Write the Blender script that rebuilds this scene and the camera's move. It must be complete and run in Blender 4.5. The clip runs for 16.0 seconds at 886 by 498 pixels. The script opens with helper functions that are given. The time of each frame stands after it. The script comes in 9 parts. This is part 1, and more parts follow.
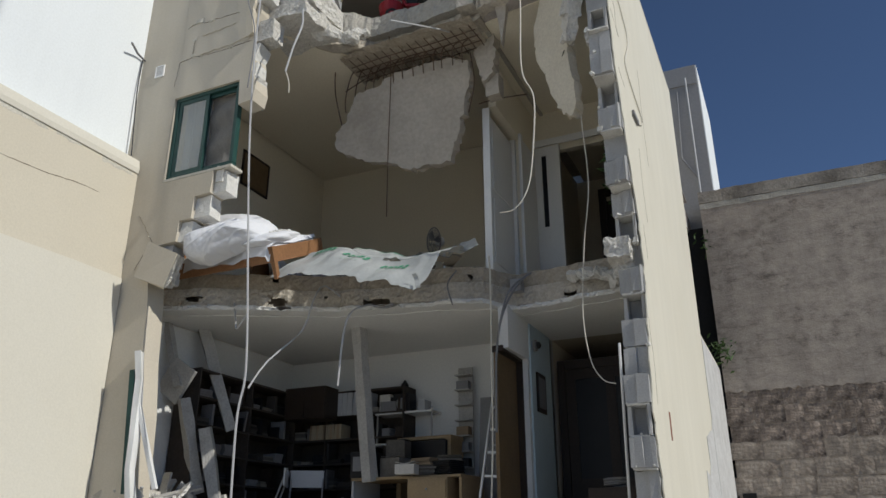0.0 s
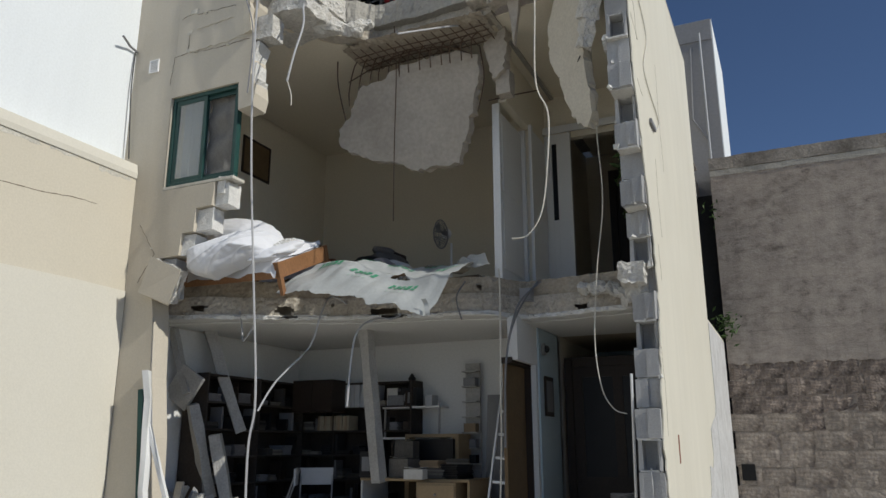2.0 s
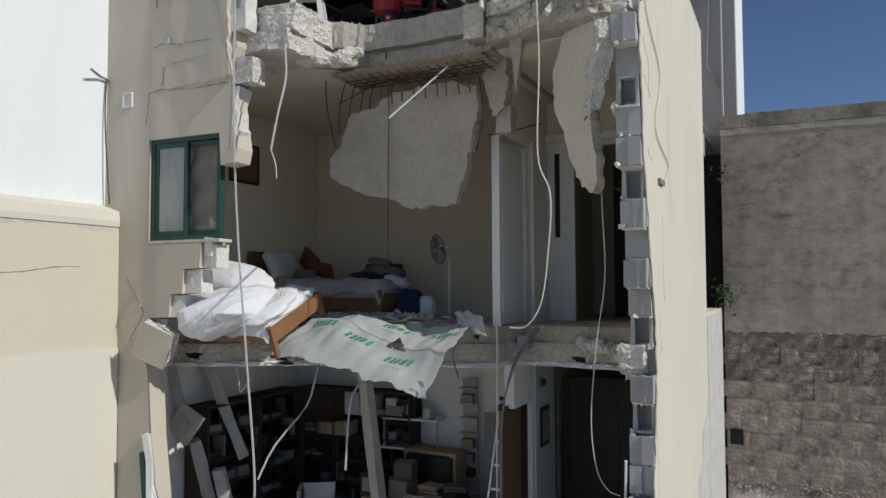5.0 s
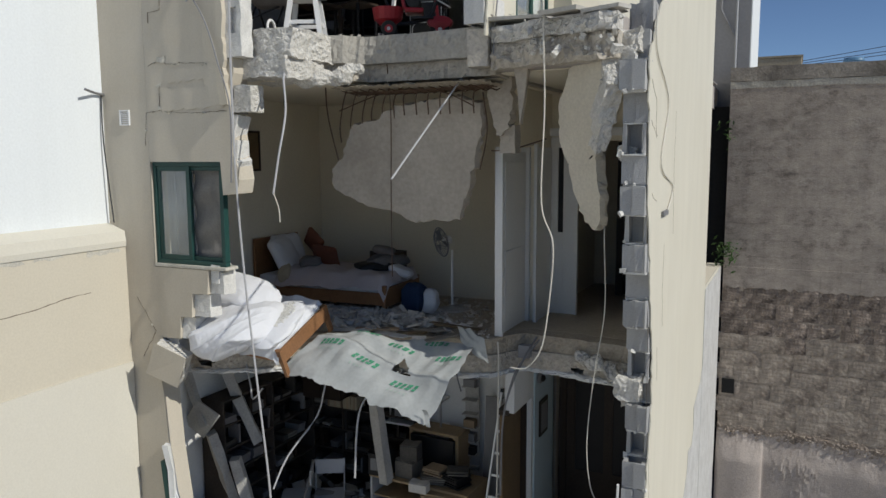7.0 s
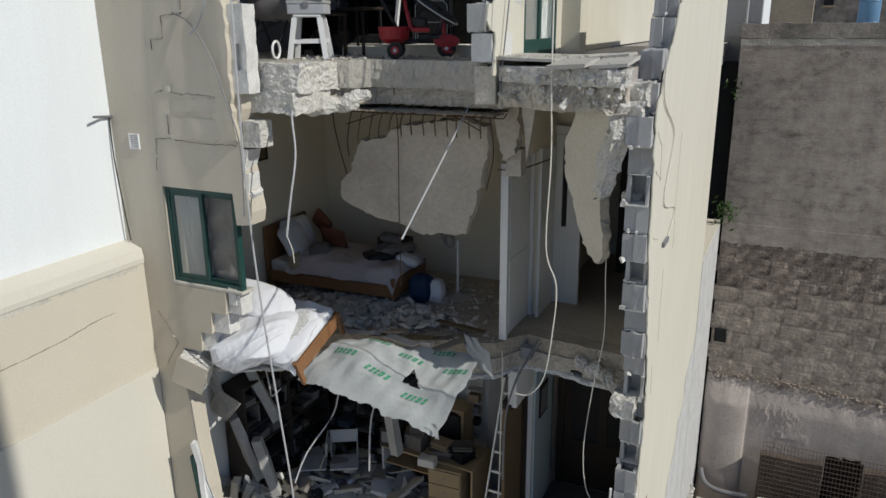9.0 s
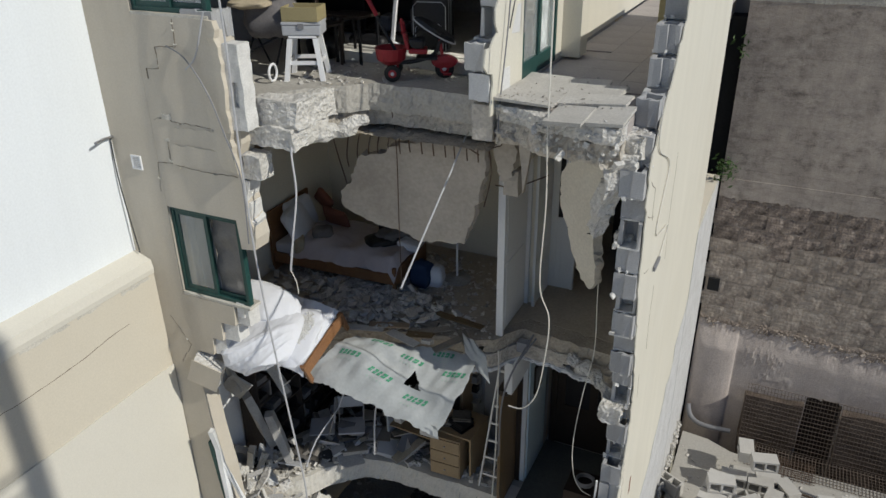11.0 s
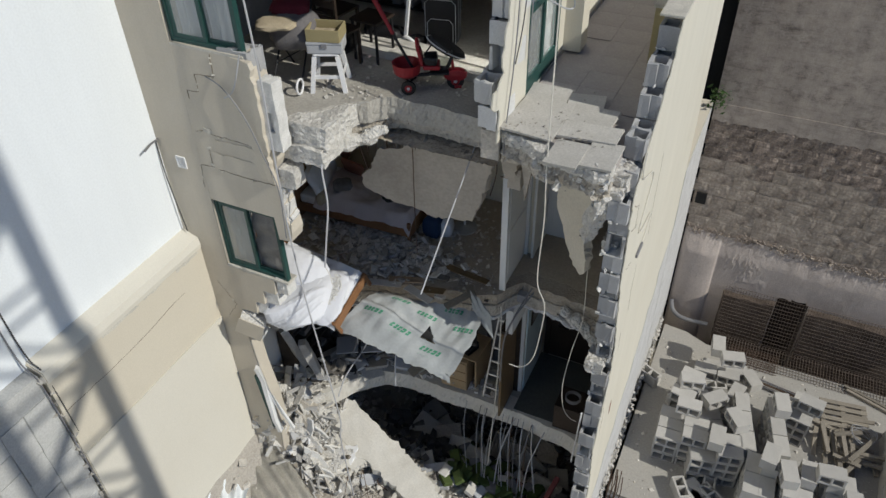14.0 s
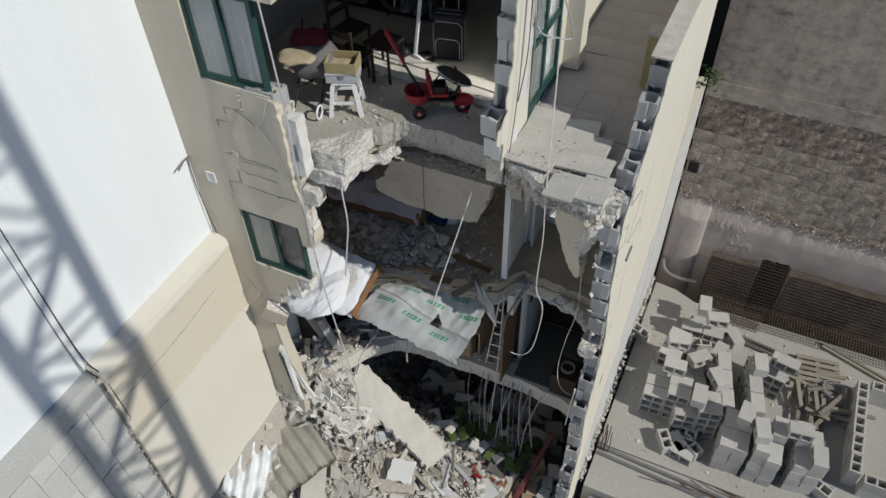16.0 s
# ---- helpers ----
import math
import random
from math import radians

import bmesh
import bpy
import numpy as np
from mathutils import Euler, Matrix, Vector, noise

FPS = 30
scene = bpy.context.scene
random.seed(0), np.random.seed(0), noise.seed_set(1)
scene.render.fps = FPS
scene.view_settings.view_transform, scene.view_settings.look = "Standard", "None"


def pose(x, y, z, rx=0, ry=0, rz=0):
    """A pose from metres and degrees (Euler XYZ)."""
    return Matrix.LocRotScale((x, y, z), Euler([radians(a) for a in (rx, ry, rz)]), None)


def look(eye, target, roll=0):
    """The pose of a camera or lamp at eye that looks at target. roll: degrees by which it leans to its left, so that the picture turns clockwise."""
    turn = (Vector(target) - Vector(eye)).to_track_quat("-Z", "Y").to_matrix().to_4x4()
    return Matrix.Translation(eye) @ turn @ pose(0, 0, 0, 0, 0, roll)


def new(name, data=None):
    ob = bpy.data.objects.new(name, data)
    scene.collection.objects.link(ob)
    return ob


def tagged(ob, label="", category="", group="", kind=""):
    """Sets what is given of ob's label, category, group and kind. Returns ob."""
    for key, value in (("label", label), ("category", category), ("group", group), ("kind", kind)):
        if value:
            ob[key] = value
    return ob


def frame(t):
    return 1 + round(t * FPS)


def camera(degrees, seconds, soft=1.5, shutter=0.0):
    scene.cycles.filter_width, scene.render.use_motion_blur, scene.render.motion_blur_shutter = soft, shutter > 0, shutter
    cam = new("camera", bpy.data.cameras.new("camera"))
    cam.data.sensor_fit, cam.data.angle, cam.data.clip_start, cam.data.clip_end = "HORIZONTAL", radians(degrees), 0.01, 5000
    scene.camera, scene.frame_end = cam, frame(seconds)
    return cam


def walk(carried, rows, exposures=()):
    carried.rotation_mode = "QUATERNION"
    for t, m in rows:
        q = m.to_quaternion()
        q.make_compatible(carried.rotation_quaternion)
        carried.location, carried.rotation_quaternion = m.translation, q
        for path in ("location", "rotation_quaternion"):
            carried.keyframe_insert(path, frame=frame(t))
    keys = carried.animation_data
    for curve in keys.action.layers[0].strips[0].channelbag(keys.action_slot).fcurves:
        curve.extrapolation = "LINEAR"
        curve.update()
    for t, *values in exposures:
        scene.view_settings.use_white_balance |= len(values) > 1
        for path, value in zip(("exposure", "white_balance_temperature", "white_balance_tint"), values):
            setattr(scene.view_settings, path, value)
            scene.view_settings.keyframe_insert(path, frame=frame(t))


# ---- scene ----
cam = camera(61.0, 16.0)
METRES, EYE, TILT, LEAN, TURN = 11.3, 4.1, 18.6, 0.0, 27.0
PATH = [
    (0, (-0.248, 0.053, 3.559), (-1.028, 1.747, 4.283), -0.1),
    (0.5, (-0.252, -0.001, 3.796), (-1.039, 1.709, 4.473), -0.0),
    (1, (-0.246, -0.044, 4.059), (-1.043, 1.684, 4.677), -0.0),
    (1.5, (-0.271, -0.097, 4.322), (-1.071, 1.647, 4.888), -0.1),
    (2, (-0.272, -0.133, 4.624), (-1.08, 1.625, 5.129), -0.1),
    (2.5, (-0.292, -0.143, 4.932), (-1.105, 1.629, 5.376), -0.1),
    (3, (-0.291, -0.162, 5.287), (-1.109, 1.622, 5.671), -0.2),
    (3.5, (-0.29, -0.176, 5.681), (-1.113, 1.619, 5.999), -0.2),
    (4, (-0.255, -0.193, 6.061), (-1.082, 1.61, 6.316), -0.2),
    (6.5, (-0.157, -0.181, 8.062), (-1.001, 1.625, 7.897), -0.3),
    (7, (-0.17, -0.215, 8.459), (-1.011, 1.583, 8.21), -0.3),
    (7.5, (-0.172, -0.247, 8.864), (-1.01, 1.538, 8.531), -0.3),
    (8, (-0.184, -0.26, 9.268), (-1.015, 1.511, 8.851), -0.4),
    (8.5, (-0.222, -0.236, 9.678), (-1.046, 1.516, 9.177), -0.5),
    (9, (-0.244, -0.193, 10.047), (-1.059, 1.539, 9.468), -0.5),
    (11.5, (-0.374, 0.162, 11.961), (-1.133, 1.74, 10.995), -0.8),
    (12, (-0.451, 0.155, 12.325), (-1.191, 1.697, 11.289), -0.7),
    (12.5, (-0.439, 0.128, 12.694), (-1.165, 1.632, 11.592), -0.9),
    (13, (-0.414, 0.117, 13.067), (-1.124, 1.578, 11.9), -1.1),
    (13.5, (-0.367, 0.086, 13.428), (-1.061, 1.508, 12.204), -1.2),
    (14, (-0.386, 0.086, 13.787), (-1.063, 1.468, 12.51), -1.4),
    (14.5, (-0.423, 0.082, 14.157), (-1.082, 1.423, 12.828), -1.5),
    (15, (-0.447, 0.073, 14.544), (-1.086, 1.373, 13.165), -1.6),
    (15.5, (-0.502, 0.1, 14.896), (-1.126, 1.371, 13.483), -1.7),
    (16, (-0.506, 0.135, 15.276), (-1.119, 1.377, 13.834), -1.8),
]
walk(cam, [(t, look(eye, target, roll)) for t, eye, target, roll in PATH])

# ---- light ----
SUN = Vector((0.80, -0.085, 0.62)).normalized()
world = bpy.data.worlds.new("sky")
scene.world = world
world.use_nodes = True
wn = world.node_tree.nodes
sky = wn.new("ShaderNodeTexSky")
sky.sky_type = "NISHITA"
sky.sun_disc = False
sky.sun_elevation = math.asin(SUN.z)
sky.sun_rotation = math.atan2(SUN.x, SUN.y)
sky.altitude = 1500
sky.air_density, sky.dust_density, sky.ozone_density = 0.68, 0.1, 4.0
world.node_tree.links.new(sky.outputs[0], wn["Background"].inputs[0])
wn["Background"].inputs[1].default_value = 0.085
sun = new("sun", bpy.data.lights.new("sun", "SUN"))
sun.data.energy, sun.data.angle, sun.data.color = 3.2, radians(0.55), (0.985, 0.958, 0.878)
sun.matrix_world = look(SUN * 60, (0, 0, 0))
scene.view_settings.exposure = 0.0


# ---- materials ----
def mat(name, base, rough=0.85, var=0.12, scale=1.2, fine=30.0, bump=0.15, metal=0.0, tint=None, stain=0.0, rnd=0.0, spec=0.3, dist=0.01, streak=0.0):
    """Two scales of variation (broad stains, fine grain) and a bump, at real size."""
    m = bpy.data.materials.new(name)
    m.use_nodes = True
    n, l = m.node_tree.nodes, m.node_tree.links
    b = n["Principled BSDF"]
    b.inputs["Roughness"].default_value, b.inputs["Metallic"].default_value = rough, metal
    b.inputs["Specular IOR Level"].default_value = spec
    tc = n.new("ShaderNodeTexCoord")
    big, small = n.new("ShaderNodeTexNoise"), n.new("ShaderNodeTexNoise")
    big.inputs["Scale"].default_value, big.inputs["Detail"].default_value, big.inputs["Roughness"].default_value = scale, 6, 0.65
    small.inputs["Scale"].default_value, small.inputs["Detail"].default_value = fine, 4
    for t in (big, small):
        l.new(tc.outputs["Object"], t.inputs["Vector"])
    tint = tint or tuple(c * 0.55 for c in base)
    mix = n.new("ShaderNodeMix")
    mix.data_type = "RGBA"
    mix.inputs["A"].default_value, mix.inputs["B"].default_value = (*base, 1), (*tint, 1)
    ramp = n.new("ShaderNodeMapRange")
    ramp.inputs["From Min"].default_value, ramp.inputs["From Max"].default_value = 0.42 - 0.1 * stain, 0.75 - 0.15 * stain
    ramp.inputs["To Max"].default_value = min(1.0, var * 2.2 + stain)
    l.new(big.outputs["Fac"], ramp.inputs["Value"])
    l.new(ramp.outputs[0], mix.inputs["Factor"])
    hsv = n.new("ShaderNodeHueSaturation")
    val = n.new("ShaderNodeMapRange")
    val.inputs["From Min"].default_value, val.inputs["From Max"].default_value = 0.3, 0.7
    val.inputs["To Min"].default_value, val.inputs["To Max"].default_value = 1 - var * 0.7, 1 + var * 0.7
    l.new(small.outputs["Fac"], val.inputs["Value"])
    out = val.outputs[0]
    if rnd:
        info, r = n.new("ShaderNodeObjectInfo"), n.new("ShaderNodeMapRange")
        geo, add = n.new("ShaderNodeNewGeometry"), n.new("ShaderNodeMath")
        frac, mul = n.new("ShaderNodeMath"), n.new("ShaderNodeMath")
        add.operation, frac.operation, mul.operation = "ADD", "FRACT", "MULTIPLY"
        l.new(info.outputs["Random"], add.inputs[0])
        l.new(geo.outputs["Random Per Island"], add.inputs[1])
        l.new(add.outputs[0], frac.inputs[0])
        l.new(frac.outputs[0], r.inputs["Value"])
        r.inputs["To Min"].default_value, r.inputs["To Max"].default_value = 1 - rnd, 1 + rnd
        l.new(r.outputs[0], mul.inputs[0])
        l.new(out, mul.inputs[1])
        out = mul.outputs[0]
    if streak:
        mp, sn, sr, sm2 = n.new("ShaderNodeMapping"), n.new("ShaderNodeTexNoise"), n.new("ShaderNodeMapRange"), n.new("ShaderNodeMath")
        mp.inputs["Scale"].default_value = (2.6, 2.6, 0.28)
        sn.inputs["Scale"].default_value, sn.inputs["Detail"].default_value, sn.inputs["Roughness"].default_value = 1.0, 7, 0.7
        l.new(tc.outputs["Object"], mp.inputs["Vector"])
        l.new(mp.outputs[0], sn.inputs["Vector"])
        sr.inputs["From Min"].default_value, sr.inputs["From Max"].default_value = 0.32, 0.68
        sr.inputs["To Min"].default_value, sr.inputs["To Max"].default_value = 1 - streak, 1 + streak * 0.6
        l.new(sn.outputs["Fac"], sr.inputs["Value"])
        sm2.operation = "MULTIPLY"
        l.new(sr.outputs[0], sm2.inputs[0])
        l.new(out, sm2.inputs[1])
        out = sm2.outputs[0]
    l.new(out, hsv.inputs["Value"])
    l.new(mix.outputs["Result"], hsv.inputs["Color"])
    l.new(hsv.outputs[0], b.inputs["Base Color"])
    if bump:
        bp, sm = n.new("ShaderNodeBump"), n.new("ShaderNodeMath")
        sm.operation = "ADD"
        l.new(big.outputs["Fac"], sm.inputs[0])
        l.new(small.outputs["Fac"], sm.inputs[1])
        bp.inputs["Strength"].default_value, bp.inputs["Distance"].default_value = bump, dist
        l.new(sm.outputs[0], bp.inputs["Height"])
        l.new(bp.outputs[0], b.inputs["Normal"])
    return m


M = {
    "facade": mat("cream_render", (0.56, 0.51, 0.425), 0.9, 0.07, 0.9, 60, 0.12, tint=(0.44, 0.38, 0.29), stain=0.14, streak=0.06),
    "cream": mat("cream_paint", (0.645, 0.615, 0.525), 0.9, 0.06, 0.7, 50, 0.12, tint=(0.54, 0.50, 0.405), stain=0.12, streak=0.05),
    "cream_low": mat("pale_cream_paint", (0.645, 0.615, 0.535), 0.9, 0.05, 0.8, 50, 0.10, tint=(0.55, 0.51, 0.42), stain=0.10),
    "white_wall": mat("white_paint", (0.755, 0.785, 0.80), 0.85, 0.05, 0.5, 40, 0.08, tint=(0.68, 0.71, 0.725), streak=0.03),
    "ledge": mat("worn_render", (0.60, 0.57, 0.50), 0.95, 0.2, 3, 60, 0.4, stain=0.2),
    "plaster": mat("inner_plaster", (0.76, 0.70, 0.575), 0.9, 0.06, 0.8, 40, 0.10, tint=(0.62, 0.56, 0.45), stain=0.08),
    "plaster_w": mat("white_plaster", (0.72, 0.72, 0.71), 0.9, 0.06, 1.0, 40, 0.10, tint=(0.55, 0.55, 0.55)),
    "blue": mat("blue_plaster", (0.45, 0.55, 0.62), 0.9, 0.06, 1.0, 40, 0.10),
    "ceiling": mat("ceiling_plaster", (0.70, 0.66, 0.58), 0.9, 0.08, 1.5, 40, 0.15),
    "plate": mat("ceiling_back", (0.455, 0.41, 0.35), 0.95, 0.13, 1.7, 22, 0.55, tint=(0.31, 0.27, 0.225), stain=0.3, dist=0.018),
    "dim": mat("shade_dimmed_rubble", (0.13, 0.12, 0.11), 0.95, 0.3, 4, 30, 0.4, tint=(0.06, 0.055, 0.05), rnd=0.5),
    "cream_top": mat("ochre_cream_paint", (0.60, 0.55, 0.45), 0.9, 0.06, 0.8, 50, 0.10, tint=(0.50, 0.45, 0.36), stain=0.12),
    "hallfloor": mat("dark_floor_tile", (0.11, 0.11, 0.10), 0.6, 0.2, 2, 30, 0.1),
    "concrete": mat("broken_concrete", (0.52, 0.48, 0.42), 0.95, 0.22, 3.0, 28, 0.8, tint=(0.36, 0.32, 0.26), stain=0.15, dist=0.03),
    "concrete_w": mat("fresh_broken_concrete", (0.66, 0.64, 0.60), 0.95, 0.2, 5.0, 30, 1.0, tint=(0.46, 0.43, 0.37), stain=0.1, dist=0.04),
    "slab": mat("slab_concrete", (0.42, 0.40, 0.36), 0.95, 0.16, 2.0, 30, 0.5, tint=(0.30, 0.28, 0.24), stain=0.15, dist=0.02),
    "block": mat("grey_block", (0.40, 0.40, 0.40), 0.95, 0.14, 6, 90, 0.5, rnd=0.12, tint=(0.32, 0.32, 0.33)),
    "block_new": mat("new_block", (0.50, 0.485, 0.455), 0.95, 0.10, 6, 90, 0.4, rnd=0.10),
    "block_pale": mat("whitened_block", (0.60, 0.595, 0.58), 0.95, 0.14, 6, 90, 0.5, rnd=0.12, tint=(0.46, 0.46, 0.46)),
    "mortar": mat("pale_mortar", (0.68, 0.67, 0.64), 0.95, 0.15, 8, 60, 0.7),
    "stone": mat("old_stone", (0.414, 0.355, 0.296), 0.95, 0.30, 3.0, 15, 0.9, tint=(0.19, 0.155, 0.13), stain=0.30, rnd=0.10, dist=0.025),
    "stone_dark": mat("dark_chipped_stone", (0.337, 0.277, 0.232), 0.95, 0.32, 5.0, 24, 0.9, tint=(0.105, 0.085, 0.075), stain=0.45, rnd=0.2, dist=0.03),
    "coping": mat("weathered_and_shaded", (0.33, 0.30, 0.265), 0.95, 0.25, 2.0, 30, 0.5, tint=(0.13, 0.115, 0.10), stain=0.4, dist=0.02),
    "plate_cream": mat("torn_ceiling_paint", (0.60, 0.555, 0.465), 0.95, 0.12, 2.2, 40, 0.4, tint=(0.46, 0.41, 0.33), stain=0.15),
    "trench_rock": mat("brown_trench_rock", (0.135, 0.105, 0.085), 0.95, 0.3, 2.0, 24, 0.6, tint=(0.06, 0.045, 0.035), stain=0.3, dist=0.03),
    "stone_low": mat("pale_rough_rock", (0.495, 0.435, 0.395), 0.95, 0.16, 1.2, 40, 0.25, tint=(0.33, 0.28, 0.25), stain=0.25, dist=0.02, streak=0.10),
    "cellar": mat("cellar_shade", (0.045, 0.033, 0.027), 0.9, 0.3, 2, 20, 0.3),
    "meshbar": mat("mesh_steel", (0.17, 0.135, 0.11), 0.7, 0.2, 6, 60, 0.1, metal=0.3),
    "slab_pale": mat("pale_floor_slab", (0.60, 0.58, 0.53), 0.95, 0.12, 2.0, 40, 0.3, tint=(0.48, 0.44, 0.37), stain=0.15),
    "screed": mat("brown_screed", (0.40, 0.355, 0.29), 0.95, 0.2, 4.0, 34, 0.6, tint=(0.28, 0.235, 0.18), stain=0.2, dist=0.02),
    "postwood": mat("dusty_post", (0.44, 0.43, 0.41), 0.9, 0.2, 5, 50, 0.4, tint=(0.28, 0.26, 0.24)),
    "yard_wood": mat("weathered_boards", (0.29, 0.26, 0.215), 0.9, 0.2, 5, 40, 0.3, rnd=0.25),
    "crackline": mat("crack_shade", (0.20, 0.165, 0.125), 0.95, 0.2, 6, 50, 0.0),
    "tile": mat("terrace_tile", (0.40, 0.365, 0.345), 0.75, 0.14, 1.2, 40, 0.12, tint=(0.29, 0.26, 0.24), stain=0.15, rnd=0.04),
    "tile_dusty": mat("dusty_tile", (0.52, 0.50, 0.46), 0.85, 0.16, 3.5, 50, 0.2, rnd=0.07, tint=(0.38, 0.36, 0.32), stain=0.15),
    "floor": mat("dusty_floor", (0.46, 0.405, 0.325), 0.9, 0.15, 1.5, 30, 0.3, tint=(0.35, 0.295, 0.225), stain=0.15),
    "wood": mat("brown_wood", (0.26, 0.13, 0.06), 0.5, 0.2, 4, 40, 0.12, tint=(0.16, 0.075, 0.035)),
    "wood_dark": mat("dark_wood", (0.034, 0.023, 0.017), 0.5, 0.25, 4, 40, 0.12),
    "wood_door": mat("door_veneer", (0.17, 0.115, 0.06), 0.5, 0.2, 5, 40, 0.1, tint=(0.11, 0.07, 0.035)),
    "wood_light": mat("light_wood", (0.33, 0.24, 0.14), 0.55, 0.15, 4, 40, 0.1),
    "white": mat("white_lacquer", (0.74, 0.74, 0.73), 0.45, 0.04, 2, 40, 0.04),
    "plastic_w": mat("white_plastic", (0.78, 0.78, 0.78), 0.4, 0.03, 3, 40, 0.02),
    "cloth_dusty": mat("dusty_lilac_cloth", (0.50, 0.455, 0.47), 0.95, 0.10, 3, 90, 0.2, tint=(0.38, 0.34, 0.33), stain=0.15),
    "dusty_net": mat("dusty_net", (0.21, 0.20, 0.185), 0.95, 0.15, 4, 60, 0.2),
    "cloth_w": mat("white_bedding", (0.70, 0.71, 0.745), 0.95, 0.04, 3, 120, 0.15),
    "sheet": mat("plastic_sheeting", (0.41, 0.425, 0.42), 0.5, 0.08, 3, 30, 0.15, tint=(0.38, 0.39, 0.385)),
    "print": mat("green_print", (0.07, 0.30, 0.17), 0.6, 0.1, 5, 40, 0.0),
    "print2": mat("pale_green_print", (0.36, 0.45, 0.40), 0.6, 0.1, 5, 40, 0.0),
    "green": mat("green_frame", (0.02, 0.065, 0.058), 0.45, 0.12, 4, 40, 0.05),
    "steel": mat("grey_steel", (0.35, 0.35, 0.36), 0.45, 0.15, 5, 60, 0.1, metal=0.8),
    "alu": mat("aluminium", (0.62, 0.62, 0.62), 0.4, 0.08, 5, 60, 0.05, metal=0.7),
    "rust": mat("rusty_steel", (0.13, 0.085, 0.06), 0.8, 0.3, 8, 60, 0.3, metal=0.2),
    "conduit": mat("grey_conduit", (0.44, 0.44, 0.45), 0.6, 0.08, 6, 60, 0.05),
    "cable": mat("white_cable", (0.66, 0.63, 0.56), 0.6, 0.1, 6, 60, 0.0),
    "cable_d": mat("dark_cable", (0.06, 0.06, 0.06), 0.6, 0.1, 6, 60, 0.0),
    "black": mat("black_plastic", (0.014, 0.014, 0.016), 0.45, 0.2, 5, 60, 0.05),
    "grey": mat("grey_plastic", (0.22, 0.22, 0.23), 0.5, 0.12, 5, 60, 0.05),
    "lgrey": mat("pale_grey_plastic", (0.45, 0.46, 0.48), 0.5, 0.08, 5, 60, 0.05),
    "red": mat("red_plastic", (0.27, 0.018, 0.025), 0.4, 0.1, 5, 60, 0.03),
    "rubber": mat("black_rubber", (0.02, 0.02, 0.02), 0.8, 0.2, 6, 80, 0.1),
    "yellow": mat("mustard_plastic", (0.36, 0.305, 0.165), 0.55, 0.08, 5, 60, 0.03),
    "brick": mat("red_cushion", (0.22, 0.085, 0.055), 0.95, 0.15, 6, 90, 0.2),
    "navy": mat("navy_cloth", (0.02, 0.04, 0.09), 0.9, 0.15, 6, 90, 0.2),
    "grey_cloth": mat("grey_cloth", (0.17, 0.16, 0.16), 0.95, 0.25, 7, 90, 0.3),
    "dull_red": mat("dull_red_paint", (0.16, 0.045, 0.045), 0.7, 0.2, 5, 60, 0.1),
    "wine": mat("wine_cloth", (0.13, 0.02, 0.03), 0.95, 0.2, 7, 90, 0.3),
    "beige_cloth": mat("beige_cloth", (0.44, 0.37, 0.26), 0.95, 0.2, 7, 90, 0.3),
    "paper": mat("paper", (0.62, 0.60, 0.56), 0.9, 0.12, 6, 60, 0.1, rnd=0.25),
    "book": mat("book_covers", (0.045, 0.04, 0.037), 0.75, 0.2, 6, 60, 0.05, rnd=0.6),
    "box": mat("cardboard", (0.36, 0.27, 0.18), 0.9, 0.12, 5, 60, 0.05, rnd=0.3),
    "stone_core": mat("stone_core", (0.33, 0.275, 0.23), 0.95, 0.3, 7, 45, 0.7, tint=(0.20, 0.15, 0.115), dist=0.02),
    "rubble": mat("rubble", (0.56, 0.535, 0.49), 0.97, 0.22, 5, 40, 0.6, tint=(0.33, 0.30, 0.26), rnd=0.3, dist=0.02),
    "dust": mat("rubble_dust", (0.42, 0.39, 0.345), 0.97, 0.2, 2.5, 30, 0.7, tint=(0.30, 0.27, 0.23), dist=0.03),
    "ground": mat("dry_earth", (0.54, 0.50, 0.43), 0.97, 0.2, 0.8, 20, 0.5, tint=(0.42, 0.38, 0.32), stain=0.1, dist=0.03),
    "yard": mat("concrete_yard", (0.40, 0.385, 0.355), 0.95, 0.14, 0.9, 25, 0.3, tint=(0.38, 0.35, 0.30), stain=0.12),
    "paving": mat("pale_stone_paving", (0.50, 0.50, 0.48), 0.9, 0.15, 1.5, 40, 0.3, rnd=0.07, tint=(0.40, 0.40, 0.38)),
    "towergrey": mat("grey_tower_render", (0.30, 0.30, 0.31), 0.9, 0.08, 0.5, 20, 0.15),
    "leaf": mat("leaves", (0.06, 0.11, 0.03), 0.6, 0.25, 6, 60, 0.1, rnd=0.35),
    "blue_tank": mat("blue_tank", (0.12, 0.24, 0.38), 0.4, 0.06, 1, 20, 0.03),
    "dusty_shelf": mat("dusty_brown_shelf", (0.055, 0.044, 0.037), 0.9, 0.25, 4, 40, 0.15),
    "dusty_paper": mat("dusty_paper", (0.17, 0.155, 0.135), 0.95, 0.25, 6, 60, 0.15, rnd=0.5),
    "far_stone": mat("far_limestone", (0.44, 0.375, 0.275), 0.9, 0.2, 0.6, 12, 0.3, stain=0.2),
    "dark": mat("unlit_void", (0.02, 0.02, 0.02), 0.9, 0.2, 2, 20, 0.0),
    "gbag": mat("green_sacks", (0.095, 0.135, 0.04), 0.8, 0.2, 6, 60, 0.2, rnd=0.3),
    "crane": mat("crane_paint", (0.45, 0.34, 0.08), 0.5, 0.1, 3, 40, 0.05),
